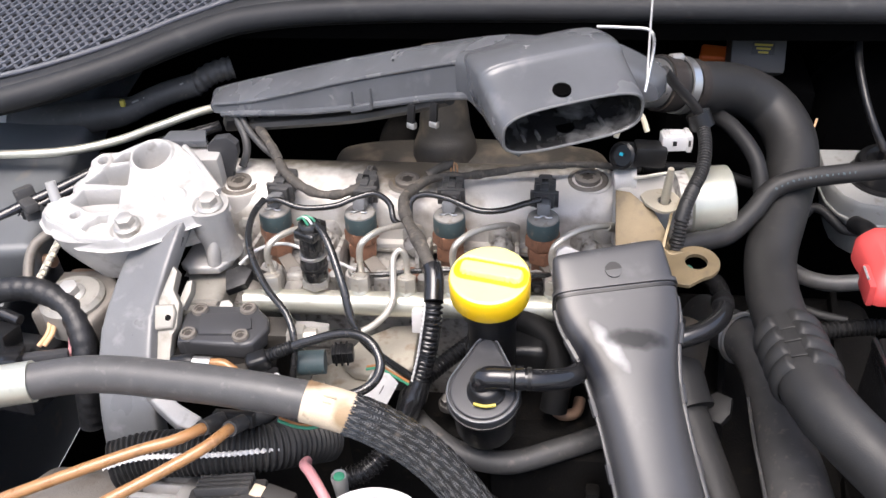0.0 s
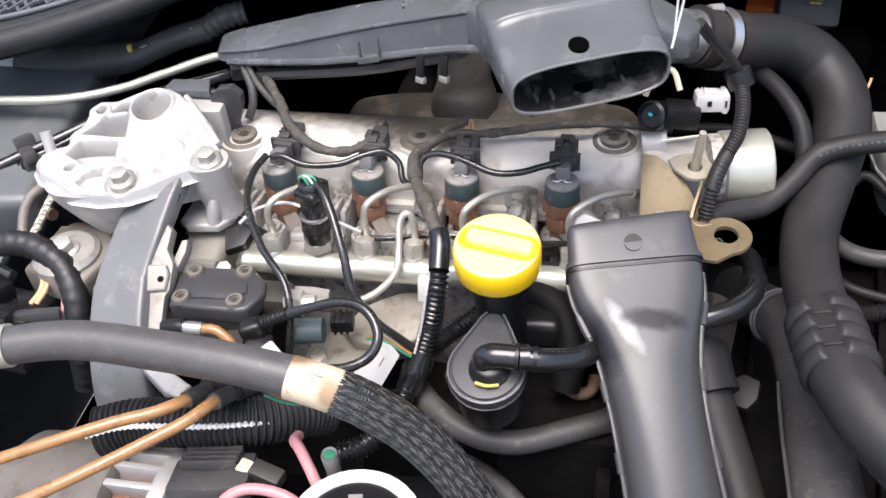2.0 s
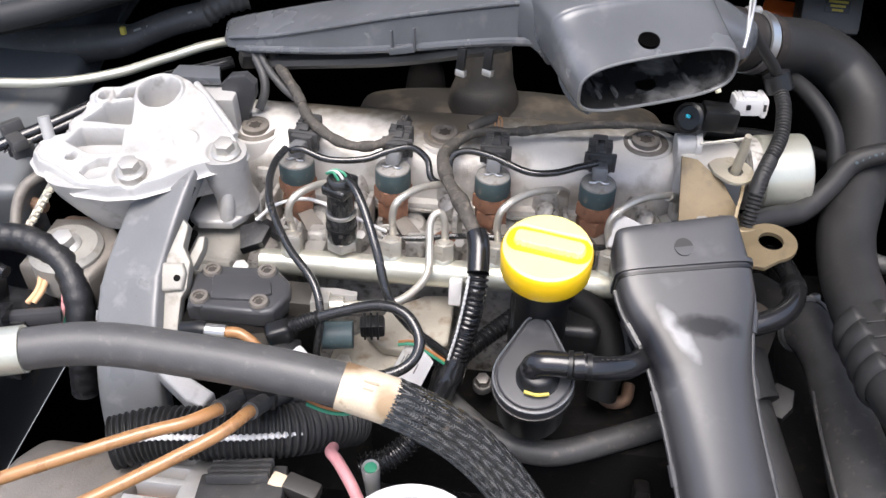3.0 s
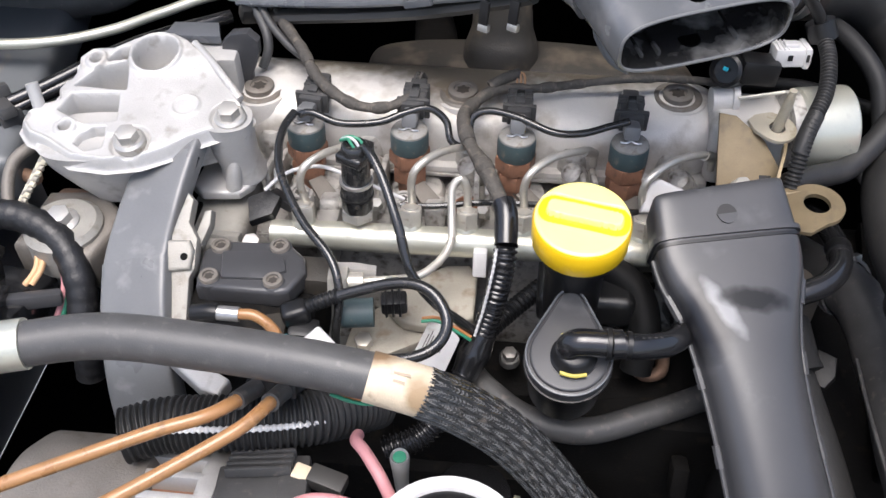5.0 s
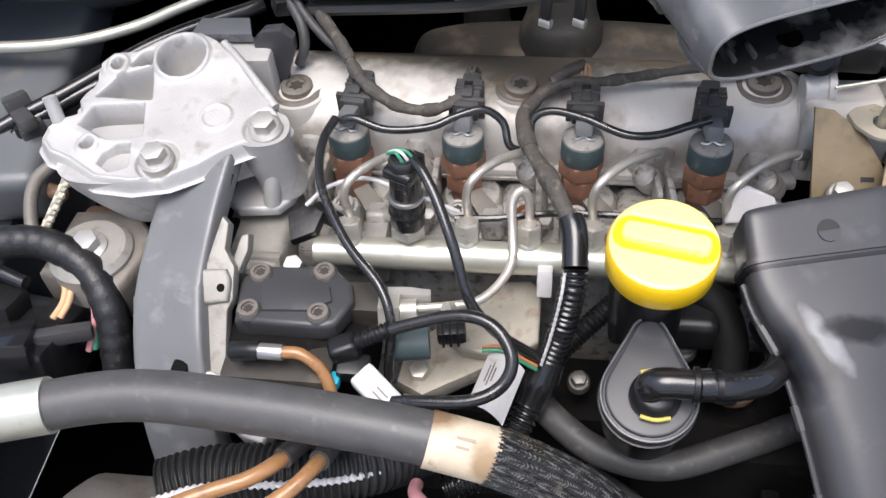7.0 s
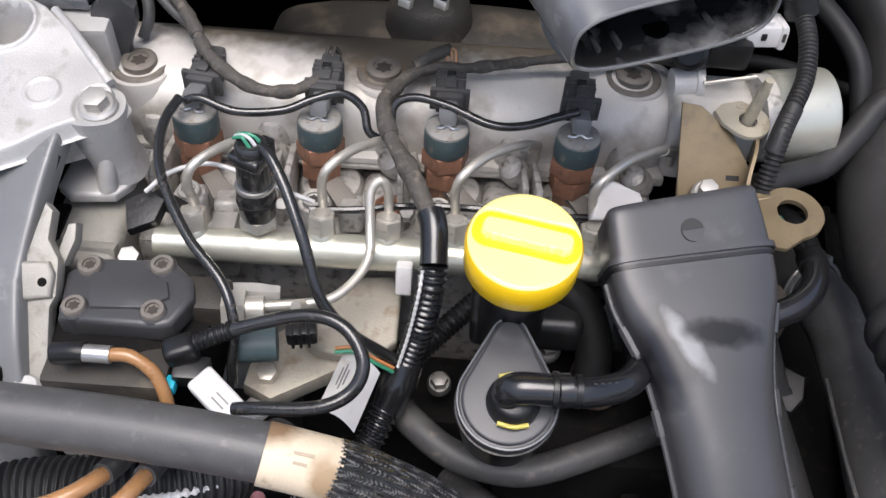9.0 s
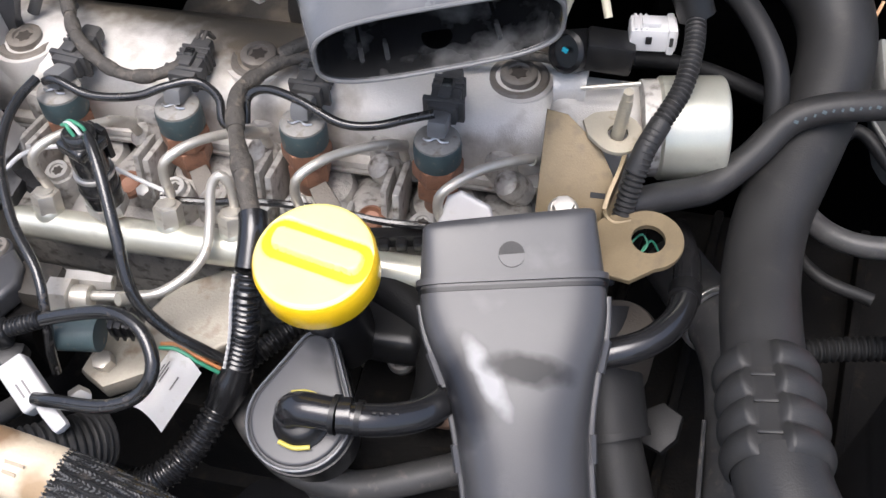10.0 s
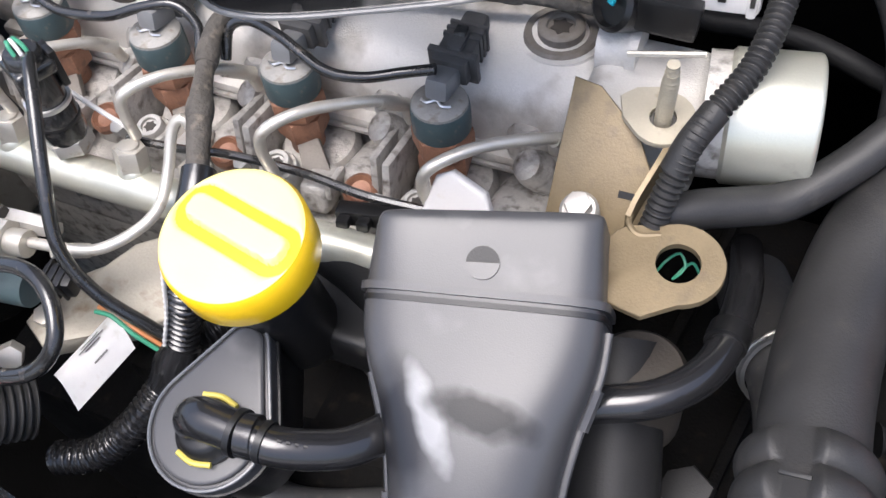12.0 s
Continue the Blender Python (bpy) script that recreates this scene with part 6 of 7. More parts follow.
# ---- vacuum pump drum, gold bracket, connectors ----
g = hub("vacuum_pump", (0.25, 0.75, 0.86), "pale zinc-plated round vacuum pump drum at the head's end", "vacuum pump")
dm = aim((0.2335, 0.762, 0.911), (1, 0.16, 0.02))
part("drum", lathe([(0.0290, 0.0), (0.0330, 0.004), (0.0330, 0.041), (0.0325, 0.0425), (0.0310, 0.0435), (0.0001, 0.0435)], dm, 48), "zinc", g)
part("drum_flange", lathe([(0.031, -0.008), (0.031, 0.002), (0.029, 0.003)], dm, 40), "head", g)
part("pump_body", box((0.06, 0.055, 0.06), pose(0.198, 0.765, 0.895), 0.01, 3), "cover", g)
part("outlet_pipe", tube([(0.168, 0.775, 0.925), (0.188, 0.777, 0.926)], 0.011, 0.005, 22), "cover", g)
part("outlet_bead", tube([(0.184, 0.777, 0.926), (0.189, 0.777, 0.926)], 0.013, 0.003, 22), "cover", g)
part("link_rod", tube([(0.186, 0.762, 0.938), (0.222, 0.768, 0.942)], 0.0015, 0.004, 8), "pipe", g)

g = hub("lifting_bracket", (0.2, 0.70, 0.88), "gold-zinc steel lifting bracket with a round eye", "bracket")
part("bracket_plate", prism([(-0.031, 0.034), (-0.018, 0.032), (0.004, 0.014), (0.018, -0.010), (0.023, -0.040), (-0.031, -0.040)], -0.0016, 0.0016, aim((0.200, 0.715, 0.917), (0.02, -0.72, 0.75)), 0.0008), "gold", g)
em = aim((0.2385, 0.671, 0.912), (0, -0.06, 1))
def holed_plate(outline, r0, z0, z1, m, n=48):
    """A flat plate with a round hole about the origin; its outline is seen whole from there."""
    bm = bmesh.new()
    ring = []
    for k in range(n):
        a = 2 * math.pi * k / n
        d = Vector((math.cos(a), math.sin(a)))
        far = 0.0
        for p, q in zip(outline, outline[1:] + outline[:1]):
            p, e = Vector(p), Vector(q) - Vector(p)
            det = d.x * e.y - d.y * e.x
            if abs(det) > 1e-12:
                s, u = (p.x * e.y - p.y * e.x) / det, (p.x * d.y - p.y * d.x) / det
                if -1e-6 <= u <= 1 + 1e-6 and s > far:
                    far = s
        ring.append([(d * r0, z1), (d * far * 0.985, z1), (d * far, z1 - 0.0005), (d * far, z0), (d * r0, z0)])
    ring = [[bm.verts.new((c.x, c.y, z)) for c, z in col] for col in ring]
    for k in range(n):
        a, b = ring[k], ring[(k + 1) % n]
        for j in range(5):
            bm.faces.new((a[j], a[(j + 1) % 5], b[(j + 1) % 5], b[j]))
    bmesh.ops.recalc_face_normals(bm, faces=bm.faces)
    bm.transform(m)
    return bm
eye_outline = [(0.0205 * math.cos(radians(a)), 0.0205 * math.sin(radians(a))) for a in range(-75, 106, 10)] + [(-0.016, 0.0155), (-0.024, 0.013), (-0.029, 0.010), (-0.036, -0.004), (-0.036, -0.026), (-0.008, -0.030)]
part("eye_plate", holed_plate(eye_outline, 0.0098, -0.0018, 0.0018, em), "gold", g)
part("bent_flange", loft([[Vector(c) + Vector(d) for d in ((-0.0012, 0, -0.006), (0.0012, 0, -0.006), (0.0012, 0, 0.006), (-0.0012, 0, 0.006))] for c in ((0.2190, 0.722, 0.926), (0.2165, 0.708, 0.923), (0.2125, 0.694, 0.916), (0.2110, 0.686, 0.911))], 3), "gold", g)
part("flange_turn", tube([(0.2115, 0.689, 0.915), (0.2125, 0.6835, 0.9145), (0.2180, 0.6800, 0.9135), (0.2270, 0.6830, 0.9135)], 0.0016, 0.002, 8), "gold", g)
sm = aim((0.2125, 0.7310, 0.934), (0.04, -0.10, 1))
ear_outline = [(0.0150 * math.cos(radians(a)), 0.0150 * math.sin(radians(a))) for a in range(-150, 61, 10)] + [(0.004, 0.017), (-0.010, 0.018), (-0.018, 0.014), (-0.018, 0.002)]
part("ear_plate", holed_plate(ear_outline, 0.0062, -0.0014, 0.0014, sm), "gold_pale", g)
part("stud_seat", lathe([(0.0062, -0.006), (0.0062, -0.002), (0.0001, -0.002)], sm, 18), "dark_steel", g)
part("threaded_stud", tube([tuple(sm @ Vector((0, 0, -0.004))), tuple(sm @ Vector((0.001, 0, 0.030))), tuple(sm @ Vector((0.001, 0, 0.033))), tuple(sm @ Vector((0.001, 0, 0.039)))], [0.0040, 0.0040, 0.0039, 0.0028], ring=(0.0022, 0.0001), sides=14), "gold_pale", g)
part("stamp_bar", box((0.009, 0.0035, 0.0008), aim((0.2060, 0.7035, 0.9075), (0.02, -0.72, 0.75)), 0), "black", g)
part("stamp_bar", box((0.006, 0.0015, 0.0008), aim((0.2075, 0.7000, 0.9040), (0.02, -0.72, 0.75)), 0), "black", g)
flange_bolt((0.187, 0.690, 0.905), (0, -0.3, 1), 0.0066, where="the gold bracket")
thing("white_packing", prism([(-0.020, -0.012), (-0.014, 0.010), (-0.006, 0.014), (0.012, 0.006), (0.020, -0.012)], -0.004, 0.004, aim((0.131, 0.680, 0.902), (0.05, -0.75, 0.6)), 0.0025, 3), "white", "white folded packing piece behind the intake duct", "packing")

g = hub("white_connector", (0.225, 0.79, 0.93), "pale grey-white plastic sensor connector", "connector")
cm = pose(0.2245, 0.792, 0.962, -8, 0, 6)
part("connector_shell", box((0.029, 0.019, 0.0155), cm, 0.003), "white", g)
part("connector_collar", box((0.005, 0.0215, 0.0175), cm @ pose(0.0105, 0, 0), 0.002), "white", g)
part("latch_window", box((0.0038, 0.002, 0.0046), cm @ pose(-0.003, -0.0097, 0.001), 0.0004), "black", g)
part("latch_window", box((0.0022, 0.002, 0.0060), cm @ pose(0.0105, -0.0107, 0.001), 0.0004), "module", g)
part("top_latch", box((0.011, 0.009, 0.004), cm @ pose(-0.002, -0.002, 0.0088), 0.001), "white", g)
for k in range(3):
    part("rear_rib", box((0.0016, 0.017, 0.0015), cm @ pose(-0.011 + 0.0032 * k, 0, 0.0078), 0.0004), "white", g)
g = hub("black_connector", (0.19, 0.78, 0.93), "black plastic sensor connector with a round socket", "connector")
part("connector_shell", box((0.030, 0.022, 0.020), pose(0.200, 0.782, 0.953, -6, 6, 4), 0.003), "black", g)
part("round_socket", lathe([(0.0135, -0.014), (0.0135, 0.010), (0.011, 0.012), (0.010, 0.008), (0.0001, 0.008)], aim((0.179, 0.782, 0.950), (-0.55, -0.75, 0.5)), 26), "black", g)
part("green_spot", box((0.004, 0.003, 0.002), aim((0.1735, 0.7745, 0.9565), (-0.55, -0.75, 0.5)), 0.0005), "cyan", g)
hose("cream_wire", [(0.168, 0.79, 0.965), (0.176, 0.80, 0.985), (0.190, 0.80, 0.985), (0.197, 0.79, 0.972)], 0.0026, "cord", "cream sheathed wire looping above the connector", "wire", sides=10)
g = hub("side_conduit", (0.23, 0.72, 0.90), "black corrugated conduit beside the drum", "conduit")
part("corrugated_run", tube([(0.248, 0.800, 0.975), (0.249, 0.775, 0.970), (0.245, 0.747, 0.960), (0.232, 0.718, 0.949), (0.226, 0.701, 0.932), (0.2225, 0.690, 0.914), (0.2195, 0.678, 0.892), (0.218, 0.668, 0.87)], 0.0056, ring=(0.0032, 0.0008), sides=18), "grey_rubber", g)
part("taped_part", tube([(0.236, 0.726, 0.953), (0.229, 0.712, 0.944), (0.2255, 0.703, 0.934)], 0.0066, 0.004, 16), "grey_rubber", g)
part("upper_wrap", tube([(0.205, 0.775, 1.045), (0.220, 0.79, 1.02), (0.240, 0.802, 0.992), (0.248, 0.803, 0.975)], 0.0048, 0.004, 14), "grey_rubber", g)
part("clip_wrap", tube([(0.243, 0.805, 0.985), (0.249, 0.800, 0.972)], 0.0115, 0.004, 14), "black", g)

# ---- pipes between duct and turbo hose ----
g = hub("cuffed_pipe", (0.25, 0.6, 0.74), "dark grey plastic pipe with a wide cuff below the duct", "pipe")
part("cuff", tube([(0.216, 0.665, 0.835), (0.223, 0.640, 0.825), (0.235, 0.597, 0.802)], 0.0250, 0.006, 28), "dark_pipe", g)
part("pipe_run", tube([(0.232, 0.603, 0.803), (0.247, 0.570, 0.780), (0.264, 0.530, 0.752), (0.28, 0.48, 0.72)], 0.0205, 0.006, 26), "grey_rubber", g)
part("cuff_edge", tube([(0.2343, 0.599, 0.8035), (0.2358, 0.595, 0.8015)], 0.0260, 0.002, 28), "dark_pipe", g)
g = hub("eye_hose", (0.26, 0.65, 0.86), "glossy black hose passing under the lifting eye", "hose")
part("hose_run", tube([(0.205, 0.610, 0.865), (0.222, 0.614, 0.872), (0.248, 0.627, 0.874), (0.265, 0.654, 0.870), (0.268, 0.700, 0.858), (0.262, 0.74, 0.84)], 0.0088, 0.004, 18), "gloss", g)
part("end_collar", tube([(0.2665, 0.664, 0.8685), (0.2672, 0.674, 0.8660)], 0.0102, 0.003, 18), "black", g)
thing("flat_cap", lathe([(0.024, 0.80), (0.024, 0.846), (0.021, 0.850), (0.005, 0.851)], pose(0.232, 0.648, 0), 30), "brown", "brownish flat round cap below the lifting eye", "cap")
g = hub("clamped_pipe", (0.28, 0.7, 0.72), "black rubber pipe with a bright clamp", "pipe")
part("pipe_run", tube([(0.270, 0.775, 0.755), (0.284, 0.740, 0.772), (0.300, 0.706, 0.789), (0.313, 0.672, 0.790), (0.319, 0.630, 0.784), (0.321, 0.570, 0.786), (0.322, 0.500, 0.790), (0.322, 0.42, 0.79), (0.32, 0.34, 0.78)], [0.0225, 0.0225, 0.0225, 0.0235, 0.0275, 0.0290, 0.0300, 0.0300], 0.006, 32), "dusty", g)
part("mould_seam", tube([(0.2945, 0.625, 0.792), (0.2925, 0.570, 0.796), (0.2925, 0.500, 0.801), (0.2925, 0.42, 0.801)], 0.0016, 0.004, 8), "dusty", g)
CM = aim((0.3005, 0.705, 0.7895), (0.42, -0.80, 0.42))
part("bright_clamp", ring_plate(0.0238, 0.0262, -0.0016, 0.0022, CM, 40), "bright", g)
part("clamp_lip", ring_plate(0.0255, 0.0268, -0.0032, -0.0018, CM, 40), "bright", g)
part("clamp_ear", box((0.007, 0.006, 0.007), CM @ pose(0.012, 0.024, 0), 0.001), "bright", g)
hose("cross_conduit", [(0.34, 0.650, 0.852), (0.365, 0.657, 0.852), (0.40, 0.663, 0.852), (0.44, 0.665, 0.85)], 0.0070, "rubber", "black corrugated conduit running to the battery", "conduit", ring=(0.0045, 0.0009), sides=16)
thing("bracket_blade", prism([(-0.012, -0.014), (0.008, -0.016), (0.014, -0.004), (0.012, 0.012), (-0.003, 0.016), (-0.013, 0.006)], -0.005, 0.005, pose(0.268, 0.622, 0.778, 18, -10, -20), 0.002), "dark_pipe", "dusty dark bracket blade deep between the pipes", "bracket")
g = hub("gearbox", (0.32, 0.72, 0.45), "dark grimy gearbox casing below the hoses", "gearbox")
part("casing", box((0.30, 0.34, 0.25), pose(0.33, 0.72, 0.575), 0.04, 4), "iron", g)
for k in range(4):
    part("rib", box((0.008, 0.30, 0.020), pose(0.23 + 0.06 * k, 0.72, 0.705, 0, 0, -8), 0.003), "iron", g)

# ---- battery with red terminal cover ----
g = hub("car_battery", (0.45, 0.56, 0.60), "black car battery with a clear-edged lid", "battery")
part("battery_case", box((0.13, 0.20, 0.22), pose(0.455, 0.540, 0.745), 0.008), "gloss", g)
part("lid_edge", box((0.124, 0.19, 0.012), pose(0.455, 0.540, 0.861), 0.004), "black", g)
part("raised_block", box((0.046, 0.085, 0.024), pose(0.4175, 0.590, 0.874, -6, 0, 0), 0.006, taper=(0.7, 0.9)), "black", g)
part("red_strip", prism([(-0.0012, 0.030), (0.0012, 0.030), (0.0046, -0.032), (0.0030, -0.037), (-0.0030, -0.037), (-0.0046, -0.032)], 0, 0.003, pose(0.4185, 0.592, 0.8862, -6, 0, 2), 0.0008), "red", g)
part("lid_rib", box((0.004, 0.11, 0.010), pose(0.391, 0.575, 0.870, -4, 0, 3), 0.0015), "gloss", g)
part("lid_rib", box((0.004, 0.11, 0.010), pose(0.446, 0.575, 0.870, -4, 0, -3), 0.0015), "gloss", g)
g = hub("terminal_cover", (0.40, 0.66, 0.87), "red plastic battery terminal cover", "terminal cover")
def cover_ring(y, x0, x1, z0, z1, cut):
    zm = z0 + (z1 - z0) * 0.62
    return [(x0, y, z0), (x0, y, zm), (x0 + cut * 0.35, y, zm + (z1 - zm) * 0.45), (x0 + cut, y, z1), (x1 - cut, y, z1), (x1 - cut * 0.35, y, zm + (z1 - zm) * 0.45), (x1, y, zm), (x1, y, z0)]
part("cover_shell", loft([cover_ring(0.640, 0.3870, 0.4180, 0.897, 0.908, 0.008), cover_ring(0.645, 0.3810, 0.4220, 0.896, 0.915, 0.010), cover_ring(0.656, 0.3800, 0.4230, 0.895, 0.922, 0.011), cover_ring(0.672, 0.3815, 0.4210, 0.897, 0.927, 0.011), cover_ring(0.698, 0.3765, 0.4220, 0.900, 0.931, 0.012), cover_ring(0.708, 0.3810, 0.4180, 0.902, 0.929, 0.012), cover_ring(0.713, 0.3870, 0.4120, 0.904, 0.924, 0.009)], 3), "red", g)
for s in (-1, 1):
    part("side_wing", box((0.006, 0.030, 0.022), pose(0.4015 + s * 0.0215, 0.657, 0.906), 0.002), "red", g)
    part("wing_mark", box((0.002, 0.016, 0.004), pose(0.4015 + s * 0.0238, 0.659, 0.9175, 0, s * 30, 0), 0.0006), "grey", g)
part("cable_neck", tube([(0.394, 0.705, 0.917), (0.393, 0.722, 0.914), (0.391, 0.75, 0.90)], 0.0085, 0.004, 16), "black", g)
thing("battery_tray", box((0.17, 0.26, 0.03), pose(0.455, 0.54, 0.62), 0.006), "black", "black plastic battery tray", "tray")

hose("grey_hose", [(0.340, 0.845, 0.800), (0.352, 0.812, 0.800), (0.370, 0.790, 0.800), (0.393, 0.779, 0.802), (0.418, 0.777, 0.806), (0.45, 0.782, 0.806)], 0.0085, "hose_grey", "grey rubber hose curving below the terminal cover", sides=18)
hose("dark_line", [(0.352, 0.790, 0.775), (0.375, 0.765, 0.775), (0.41, 0.752, 0.775)], 0.005, "grey_rubber", "thin dark line below the grey hose", "line", sides=12)
hose("bright_hook", [(0.372, 0.842, 0.842), (0.379, 0.846, 0.848), (0.388, 0.842, 0.848), (0.398, 0.832, 0.843), (0.408, 0.826, 0.836), (0.425, 0.830, 0.83)], 0.0050, "dark_pipe", "glossy bent pipe below the reservoir", "pipe", sides=14)
# ---- brake fluid reservoir and modules at the bulkhead ----
g = hub("brake_reservoir", (0.45, 0.868, 0.80), "pale grey brake fluid reservoir with a black screw cap", "reservoir")
TANK = [(0.392, 0.918), (0.391, 0.880), (0.393, 0.852), (0.401, 0.832), (0.415, 0.818), (0.435, 0.812), (0.520, 0.812), (0.525, 0.918)]
def tank_ring(z, s, dy=0.0):
    return [(0.455 + (x - 0.455) * s, 0.868 + (y - 0.868) * s + dy, z) for x, y in TANK]
part("tank", loft([tank_ring(0.795, 0.74, 0.008), tank_ring(0.825, 0.86, 0.004), tank_ring(0.848, 0.975), tank_ring(0.853, 1.0), tank_ring(0.869, 1.0), tank_ring(0.875, 0.97)], 3), "grey", g)
part("moulded_seam", loft([tank_ring(0.8485, 0.99), tank_ring(0.8495, 1.025), tank_ring(0.8525, 1.025), tank_ring(0.8535, 0.99)], 2), "grey", g)
part("neck_collar", ring_plate(0.032, 0.038, 0.873, 0.878, pose(0.450, 0.866, 0), 36), "black", g)
part("screw_cap", lathe([(0.033, 0.872), (0.033, 0.892), (0.030, 0.897), (0.024, 0.898), (0.022, 0.894), (0.001, 0.893)], pose(0.450, 0.866, 0), 32), "black", g)
part("level_plug", box((0.02, 0.018, 0.016), pose(0.450, 0.868, 0.900), 0.003), "black", g)
part("brass_contact", box((0.008, 0.006, 0.006), pose(0.447, 0.857, 0.907), 0.001), "gold_pale", g)
part("test_button", lathe([(0.0085, 0.896), (0.0085, 0.903), (0.007, 0.905), (0.0001, 0.905)], pose(0.438, 0.846, 0), 20), "clip_yellow", g, "small yellow cap button")
hose("level_sensor_cable", [(0.443, 0.868, 0.906), (0.432, 0.882, 0.925), (0.424, 0.905, 0.945), (0.420, 0.94, 0.968), (0.424, 0.98, 0.985)], 0.0042, "black", "black cable rising from the brake fluid reservoir cap", "cable", sides=12)
g = hub("brake_servo", (0.50, 1.07, 0.74), "black round brake servo drum at the bulkhead", "brake servo")
part("drum_shell", lathe([(0.11, 0.0), (0.115, 0.02), (0.115, 0.08), (0.09, 0.11), (0.03, 0.115)], aim((0.50, 1.07, 0.84), (0, -1, 0.1)), 40), "firewall", g)
part("drum_seam", lathe([(0.112, 0.044), (0.119, 0.046), (0.119, 0.054), (0.112, 0.056)], aim((0.50, 1.07, 0.84), (0, -1, 0.1)), 40), "firewall", g)
thing("orange_connector", box((0.034, 0.022, 0.026), pose(0.288, 1.028, 0.925, 20, 0, -12), 0.005, 3), "orange", "bright orange plastic connector", "connector")
g = hub("control_module", (0.32, 0.985, 0.90), "dark grey control module with a yellow warning sticker", "control module")
part("module_case", box((0.060, 0.03, 0.044), pose(0.3230, 0.982, 0.955, -34, 4, 2), 0.006), "module", g)
part("sticker", box((0.024, 0.0015, 0.013), pose(0.3230, 0.982, 0.955, -34, 4, 2) @ pose(0.004, -0.0155, 0.004), 0.0004), "sticker", g)
for k in range(3):
    part("sticker_print", box((0.019 - 0.004 * k, 0.0015, 0.0022), pose(0.3230, 0.982, 0.955, -34, 4, 2) @ pose(0.004, -0.0163, 0.008 - 0.004 * k), 0), "sticker_yellow", g)
g = hub("module_bracket", (0.31, 1.035, 0.755), "black bracket holding the module on the bulkhead", "bracket")
part("bracket_block", box((0.16, 0.16, 0.17), pose(0.31, 1.035, 0.84), 0.01), "firewall", g)
part("bracket_lip", box((0.10, 0.012, 0.03), pose(0.32, 0.953, 0.905), 0.003), "firewall", g)
hose("bulkhead_wire", [(0.3675, 0.87, 0.9217), (0.3709, 0.875, 0.9294), (0.3733, 0.88, 0.9357)], 0.0012, "tan_wire", "thin loose wire by the bulkhead", "wire", sides=8)

# wires hanging below the end of the upper duct
g = hub("hanging_wire_bundle", (-0.205, 0.80, 0.93), "dark dusty wires and a plug hanging below the upper duct", "wire bundle")
part("wire", tube([(-0.228, 0.834, 0.962), (-0.219, 0.824, 0.957), (-0.207, 0.807, 0.946), (-0.205, 0.797, 0.934), (-0.210, 0.790, 0.922)], 0.0042, 0.004, 12), "dusty", g)
part("wire", tube([(-0.216, 0.829, 0.962), (-0.205, 0.813, 0.953), (-0.187, 0.797, 0.943), (-0.168, 0.783, 0.938)], 0.0036, 0.004, 12), "dusty", g)
part("plug", box((0.020, 0.016, 0.015), pose(-0.224, 0.827, 0.953, 10, 12, 30), 0.003), "black", g)

# ---- heater hose, silver pipe and lines on the inner wing ----
g = hub("heater_hose", (-0.4, 0.92, 0.87), "thick black heater hose with a pale end and yellow clip", "hose")
part("hose_run", tube([(-0.60, 0.900, 0.890), (-0.52, 0.897, 0.900), (-0.44, 0.899, 0.910), (-0.379, 0.902, 0.920), (-0.362, 0.908, 0.926)], [0.0205, 0.0205, 0.0205, 0.0205, 0.0200, 0.0180, 0.0125], 0.006, 24), "dusty", g)
part("cuff", tube([(-0.372, 0.904, 0.922), (-0.336, 0.916, 0.934), (-0.304, 0.928, 0.939)], 0.0135, 0.006, 24), "dusty", g)
part("bellows", tube([(-0.306, 0.927, 0.938), (-0.284, 0.935, 0.950), (-0.262, 0.945, 0.953)], 0.0128, ring=(0.0085, 0.0009), sides=22), "dusty", g)
for k in range(5):
    part("paint_dash", box((0.0080, 0.0020, 0.0006), pose(-0.366 + 0.0125 * k, 0.8965 + 0.0044 * k, 0.9345 + 0.0031 * k, 42, -14, 20), 0), "grey", g)
part("yellow_clip", box((0.005, 0.005, 0.008), pose(-0.377, 0.888, 0.937), 0.001), "clip_yellow", g)
part("pale_end", tube([(-0.56, 0.896, 0.896), (-0.523, 0.897, 0.900)], 0.0212, 0.006, 24), "white", g, "pale end sleeve")
hose("silver_pipe", [(-0.60, 0.785, 0.930), (-0.474, 0.790, 0.930), (-0.405, 0.799, 0.930), (-0.356, 0.822, 0.930), (-0.322, 0.852, 0.930), (-0.269, 0.893, 0.930), (-0.20, 0.94, 0.91)], 0.0048, "zinc", "bright bare aluminium refrigerant pipe", "pipe", sides=18)
for pts, r in (([(-0.56, 0.62, 0.88), (-0.452, 0.718, 0.900), (-0.399, 0.760, 0.910), (-0.333, 0.818, 0.920), (-0.26, 0.87, 0.92)], 0.0066), ([(-0.56, 0.605, 0.87), (-0.449, 0.703, 0.890), (-0.420, 0.738, 0.900), (-0.36, 0.785, 0.91), (-0.27, 0.85, 0.91)], 0.0060)):
    hose("black_line", pts, r, "gloss", "thin glossy black line along the inner wing", "line", sides=14)
g = hub("line_clip", (-0.42, 0.73, 0.87), "black plastic clip holding two lines", "clip")
part("clip_body", box((0.014, 0.050, 0.010), pose(-0.424, 0.732, 0.909, -16, 0, 44), 0.003), "dusty", g)
part("clip_jaw", box((0.020, 0.012, 0.016), pose(-0.432, 0.744, 0.912, -16, 0, 44), 0.003), "dusty", g)
part("clip_jaw", box((0.020, 0.012, 0.016), pose(-0.414, 0.724, 0.902, -16, 0, 44), 0.003), "dusty", g)
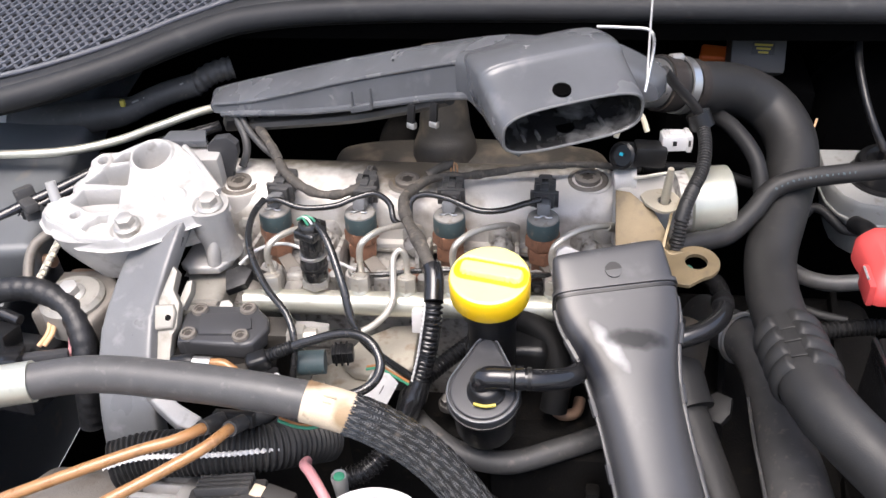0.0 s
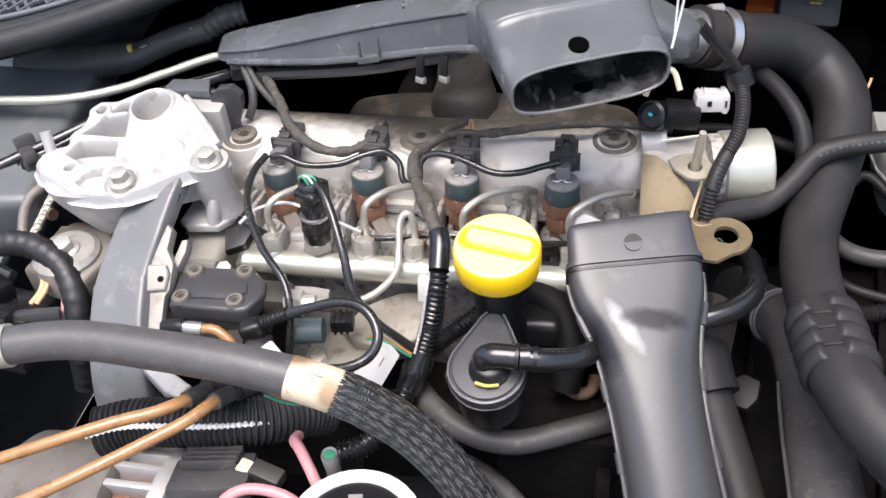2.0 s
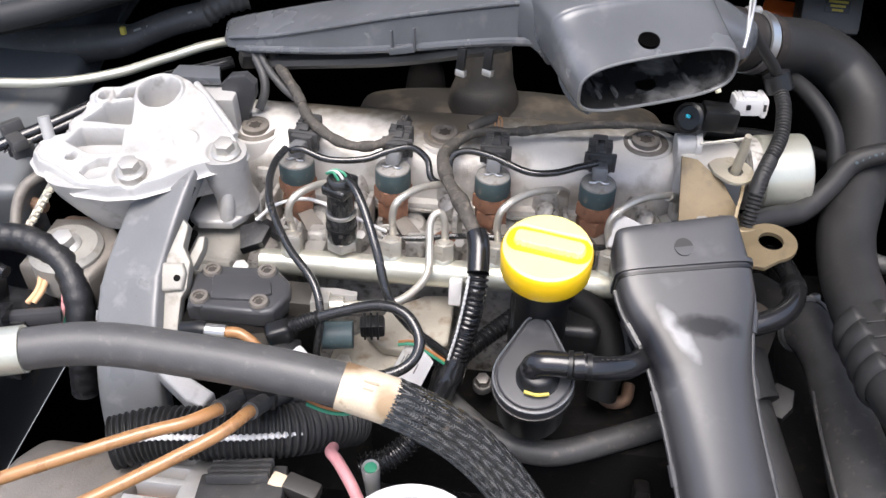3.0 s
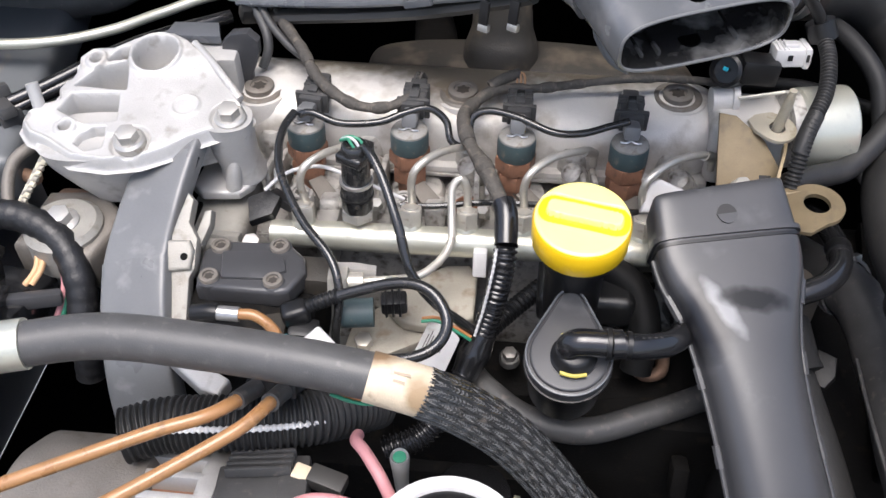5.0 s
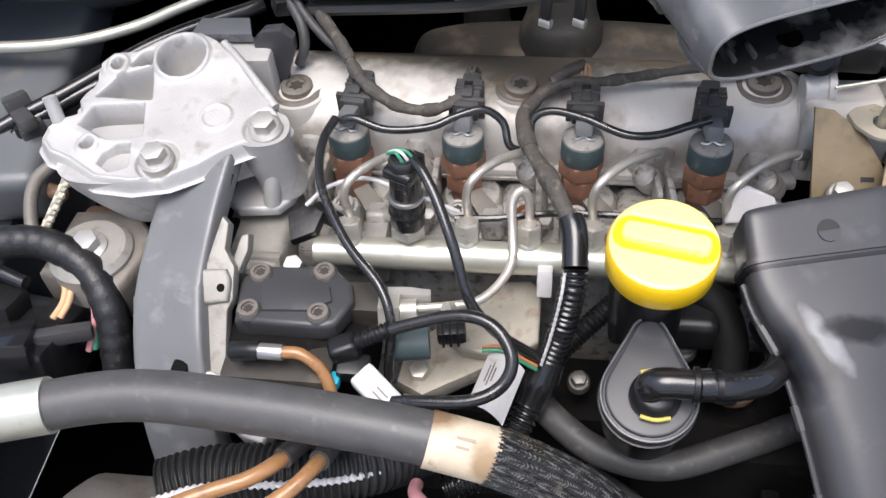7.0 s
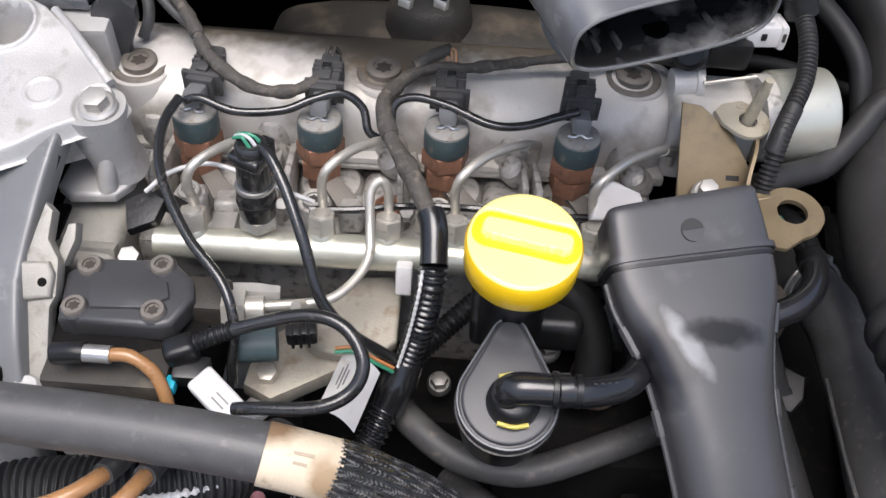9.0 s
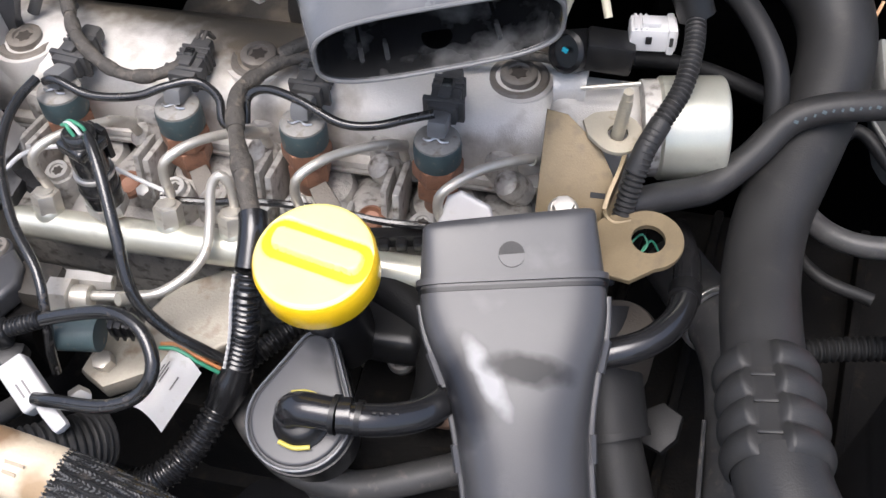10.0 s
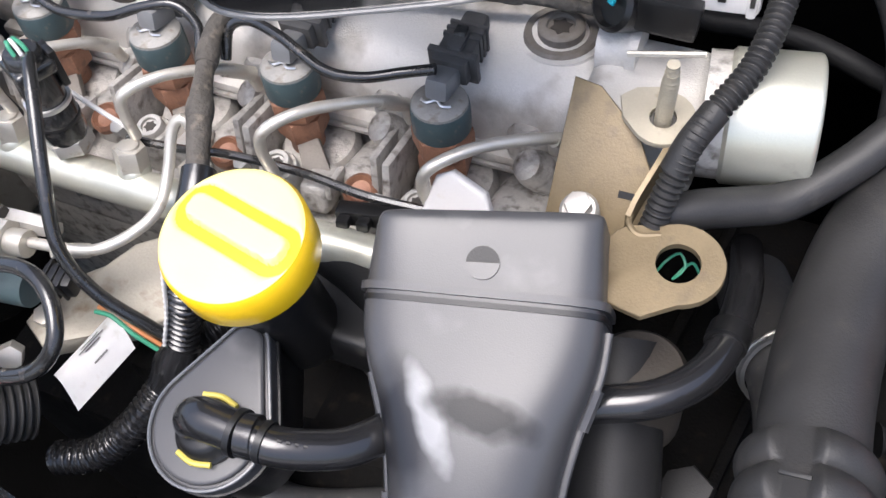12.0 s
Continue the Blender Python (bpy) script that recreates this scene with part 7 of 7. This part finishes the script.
part("clip_post", box((0.010, 0.012, 0.06), pose(-0.420, 0.722, 0.880), 0.003), "black", g)
hose("dark_seam", [(-0.48, 0.70, 0.862), (-0.43, 0.70, 0.868), (-0.385, 0.685, 0.872)], 0.006, "rust", "rusty brown seam edge beside the mount", "seam", sides=10)

# wiring cluster beside the timing cover
hose("taped_cable", [(-0.45, 0.600, 0.885), (-0.394, 0.612, 0.898), (-0.358, 0.614, 0.898), (-0.326, 0.602, 0.888), (-0.308, 0.580, 0.868), (-0.306, 0.560, 0.835), (-0.31, 0.55, 0.79)], 0.0116, "black_tape", "thick black tape-wrapped cable arching beside the timing cover", "cable", sides=18, ring=(0.011, 0.00025))
g = hub("dark_relay_box", (-0.37, 0.57, 0.82), "black plastic relay holder with open sockets", "relay box")
part("holder", box((0.085, 0.060, 0.05), pose(-0.380, 0.565, 0.842, -14, 0, -8), 0.006), "gloss", g)
part("fuse_block", box((0.024, 0.030, 0.022), pose(-0.362, 0.545, 0.872, -18, 6, 12), 0.003), "gloss", g)
part("wire_guide", tube([(-0.425, 0.590, 0.875), (-0.400, 0.598, 0.884), (-0.372, 0.592, 0.880)], 0.0055, 0.004, 14), "gloss", g)
for k in range(3):
    part("terminal", lathe([(0.0045, 0), (0.0045, 0.004), (0.003, 0.005)], aim((-0.402 + 0.016 * k, 0.556, 0.866), (0, -0.3, 1)), 14), "module", g)
part("socket", box((0.040, 0.026, 0.020), pose(-0.392, 0.578, 0.872, -14, 0, -8), 0.004), "black", g)
part("arm", box((0.060, 0.010, 0.012), pose(-0.345, 0.556, 0.868, -10, 8, 22), 0.003), "slate", g)
part("socket_hole", lathe([(0.006, 0), (0.006, 0.002), (0.003, 0.002)], aim((-0.392, 0.576, 0.883), (0, -0.3, 1)), 16), "firewall", g)
for pts, mat in (([(-0.352, 0.606, 0.880), (-0.344, 0.594, 0.878), (-0.342, 0.582, 0.874), (-0.348, 0.572, 0.868)], "tan_wire"), ([(-0.349, 0.608, 0.881), (-0.340, 0.595, 0.878), (-0.338, 0.583, 0.874), (-0.343, 0.573, 0.868)], "tan_wire"), ([(-0.330, 0.595, 0.876), (-0.322, 0.585, 0.870), (-0.321, 0.572, 0.858), (-0.326, 0.562, 0.845)], "pink"), ([(-0.327, 0.597, 0.876), (-0.319, 0.587, 0.870), (-0.318, 0.574, 0.858), (-0.322, 0.564, 0.845)], "green")):
    hose("cluster_wire", pts, 0.0024, mat, "coloured wire looping out of the taped cable", "wire", sides=10)
g = hub("tape_flag", (-0.182, 0.664, 0.875), "black tape flag on the white wire beside the pump", "tape")
part("flag_fold", prism([(-0.015, -0.010), (0.004, -0.013), (0.016, -0.002), (0.010, 0.010), (-0.008, 0.012)], -0.005, 0.005, pose(-0.184, 0.662, 0.880, 12, -14, 30), 0.002), "black_tape", g)
part("flag_tail", prism([(-0.014, -0.005), (0.010, -0.007), (0.013, 0.004), (-0.010, 0.007)], -0.004, 0.004, pose(-0.170, 0.672, 0.879, -10, 18, -12), 0.002), "black_tape", g)
hose("white_wire", [(-0.182, 0.668, 0.893), (-0.165, 0.676, 0.905), (-0.140, 0.683, 0.908), (-0.115, 0.680, 0.902), (-0.090, 0.677, 0.893), (-0.072, 0.676, 0.885)], 0.0016, "white", "thin white wire passing behind the rail sensor", "wire", sides=8)
hose("black_wire", [(-0.075, 0.672, 0.882), (-0.045, 0.676, 0.880), (-0.01, 0.679, 0.884), (0.035, 0.681, 0.884), (0.075, 0.678, 0.884), (0.112, 0.680, 0.884)], 0.0026, "wire", "thin black wire running behind the rail unions", "wire", sides=8)


g = hub("clip_strip", (0.10, 0.668, 0.868), "black plastic cable clip strip behind the fuel rail", "clip")
part("strip_body", box((0.046, 0.010, 0.010), pose(0.082, 0.676, 0.872, -10, 0, 12), 0.002), "black", g)
for k in range(4):
    part("clip_tooth", box((0.007, 0.014, 0.006), pose(0.066 + 0.011 * k, 0.668 + 0.002 * k, 0.873, -20, 0, 12), 0.0015), "black", g)

hose("green_wire", [(0.226, 0.676, 0.885), (0.231, 0.684, 0.893), (0.236, 0.690, 0.893), (0.240, 0.685, 0.890), (0.236, 0.680, 0.886), (0.242, 0.690, 0.888), (0.248, 0.688, 0.880)], 0.0007, "green", "thin green wire curled below the lifting eye", "wire", sides=8, step=0.002)
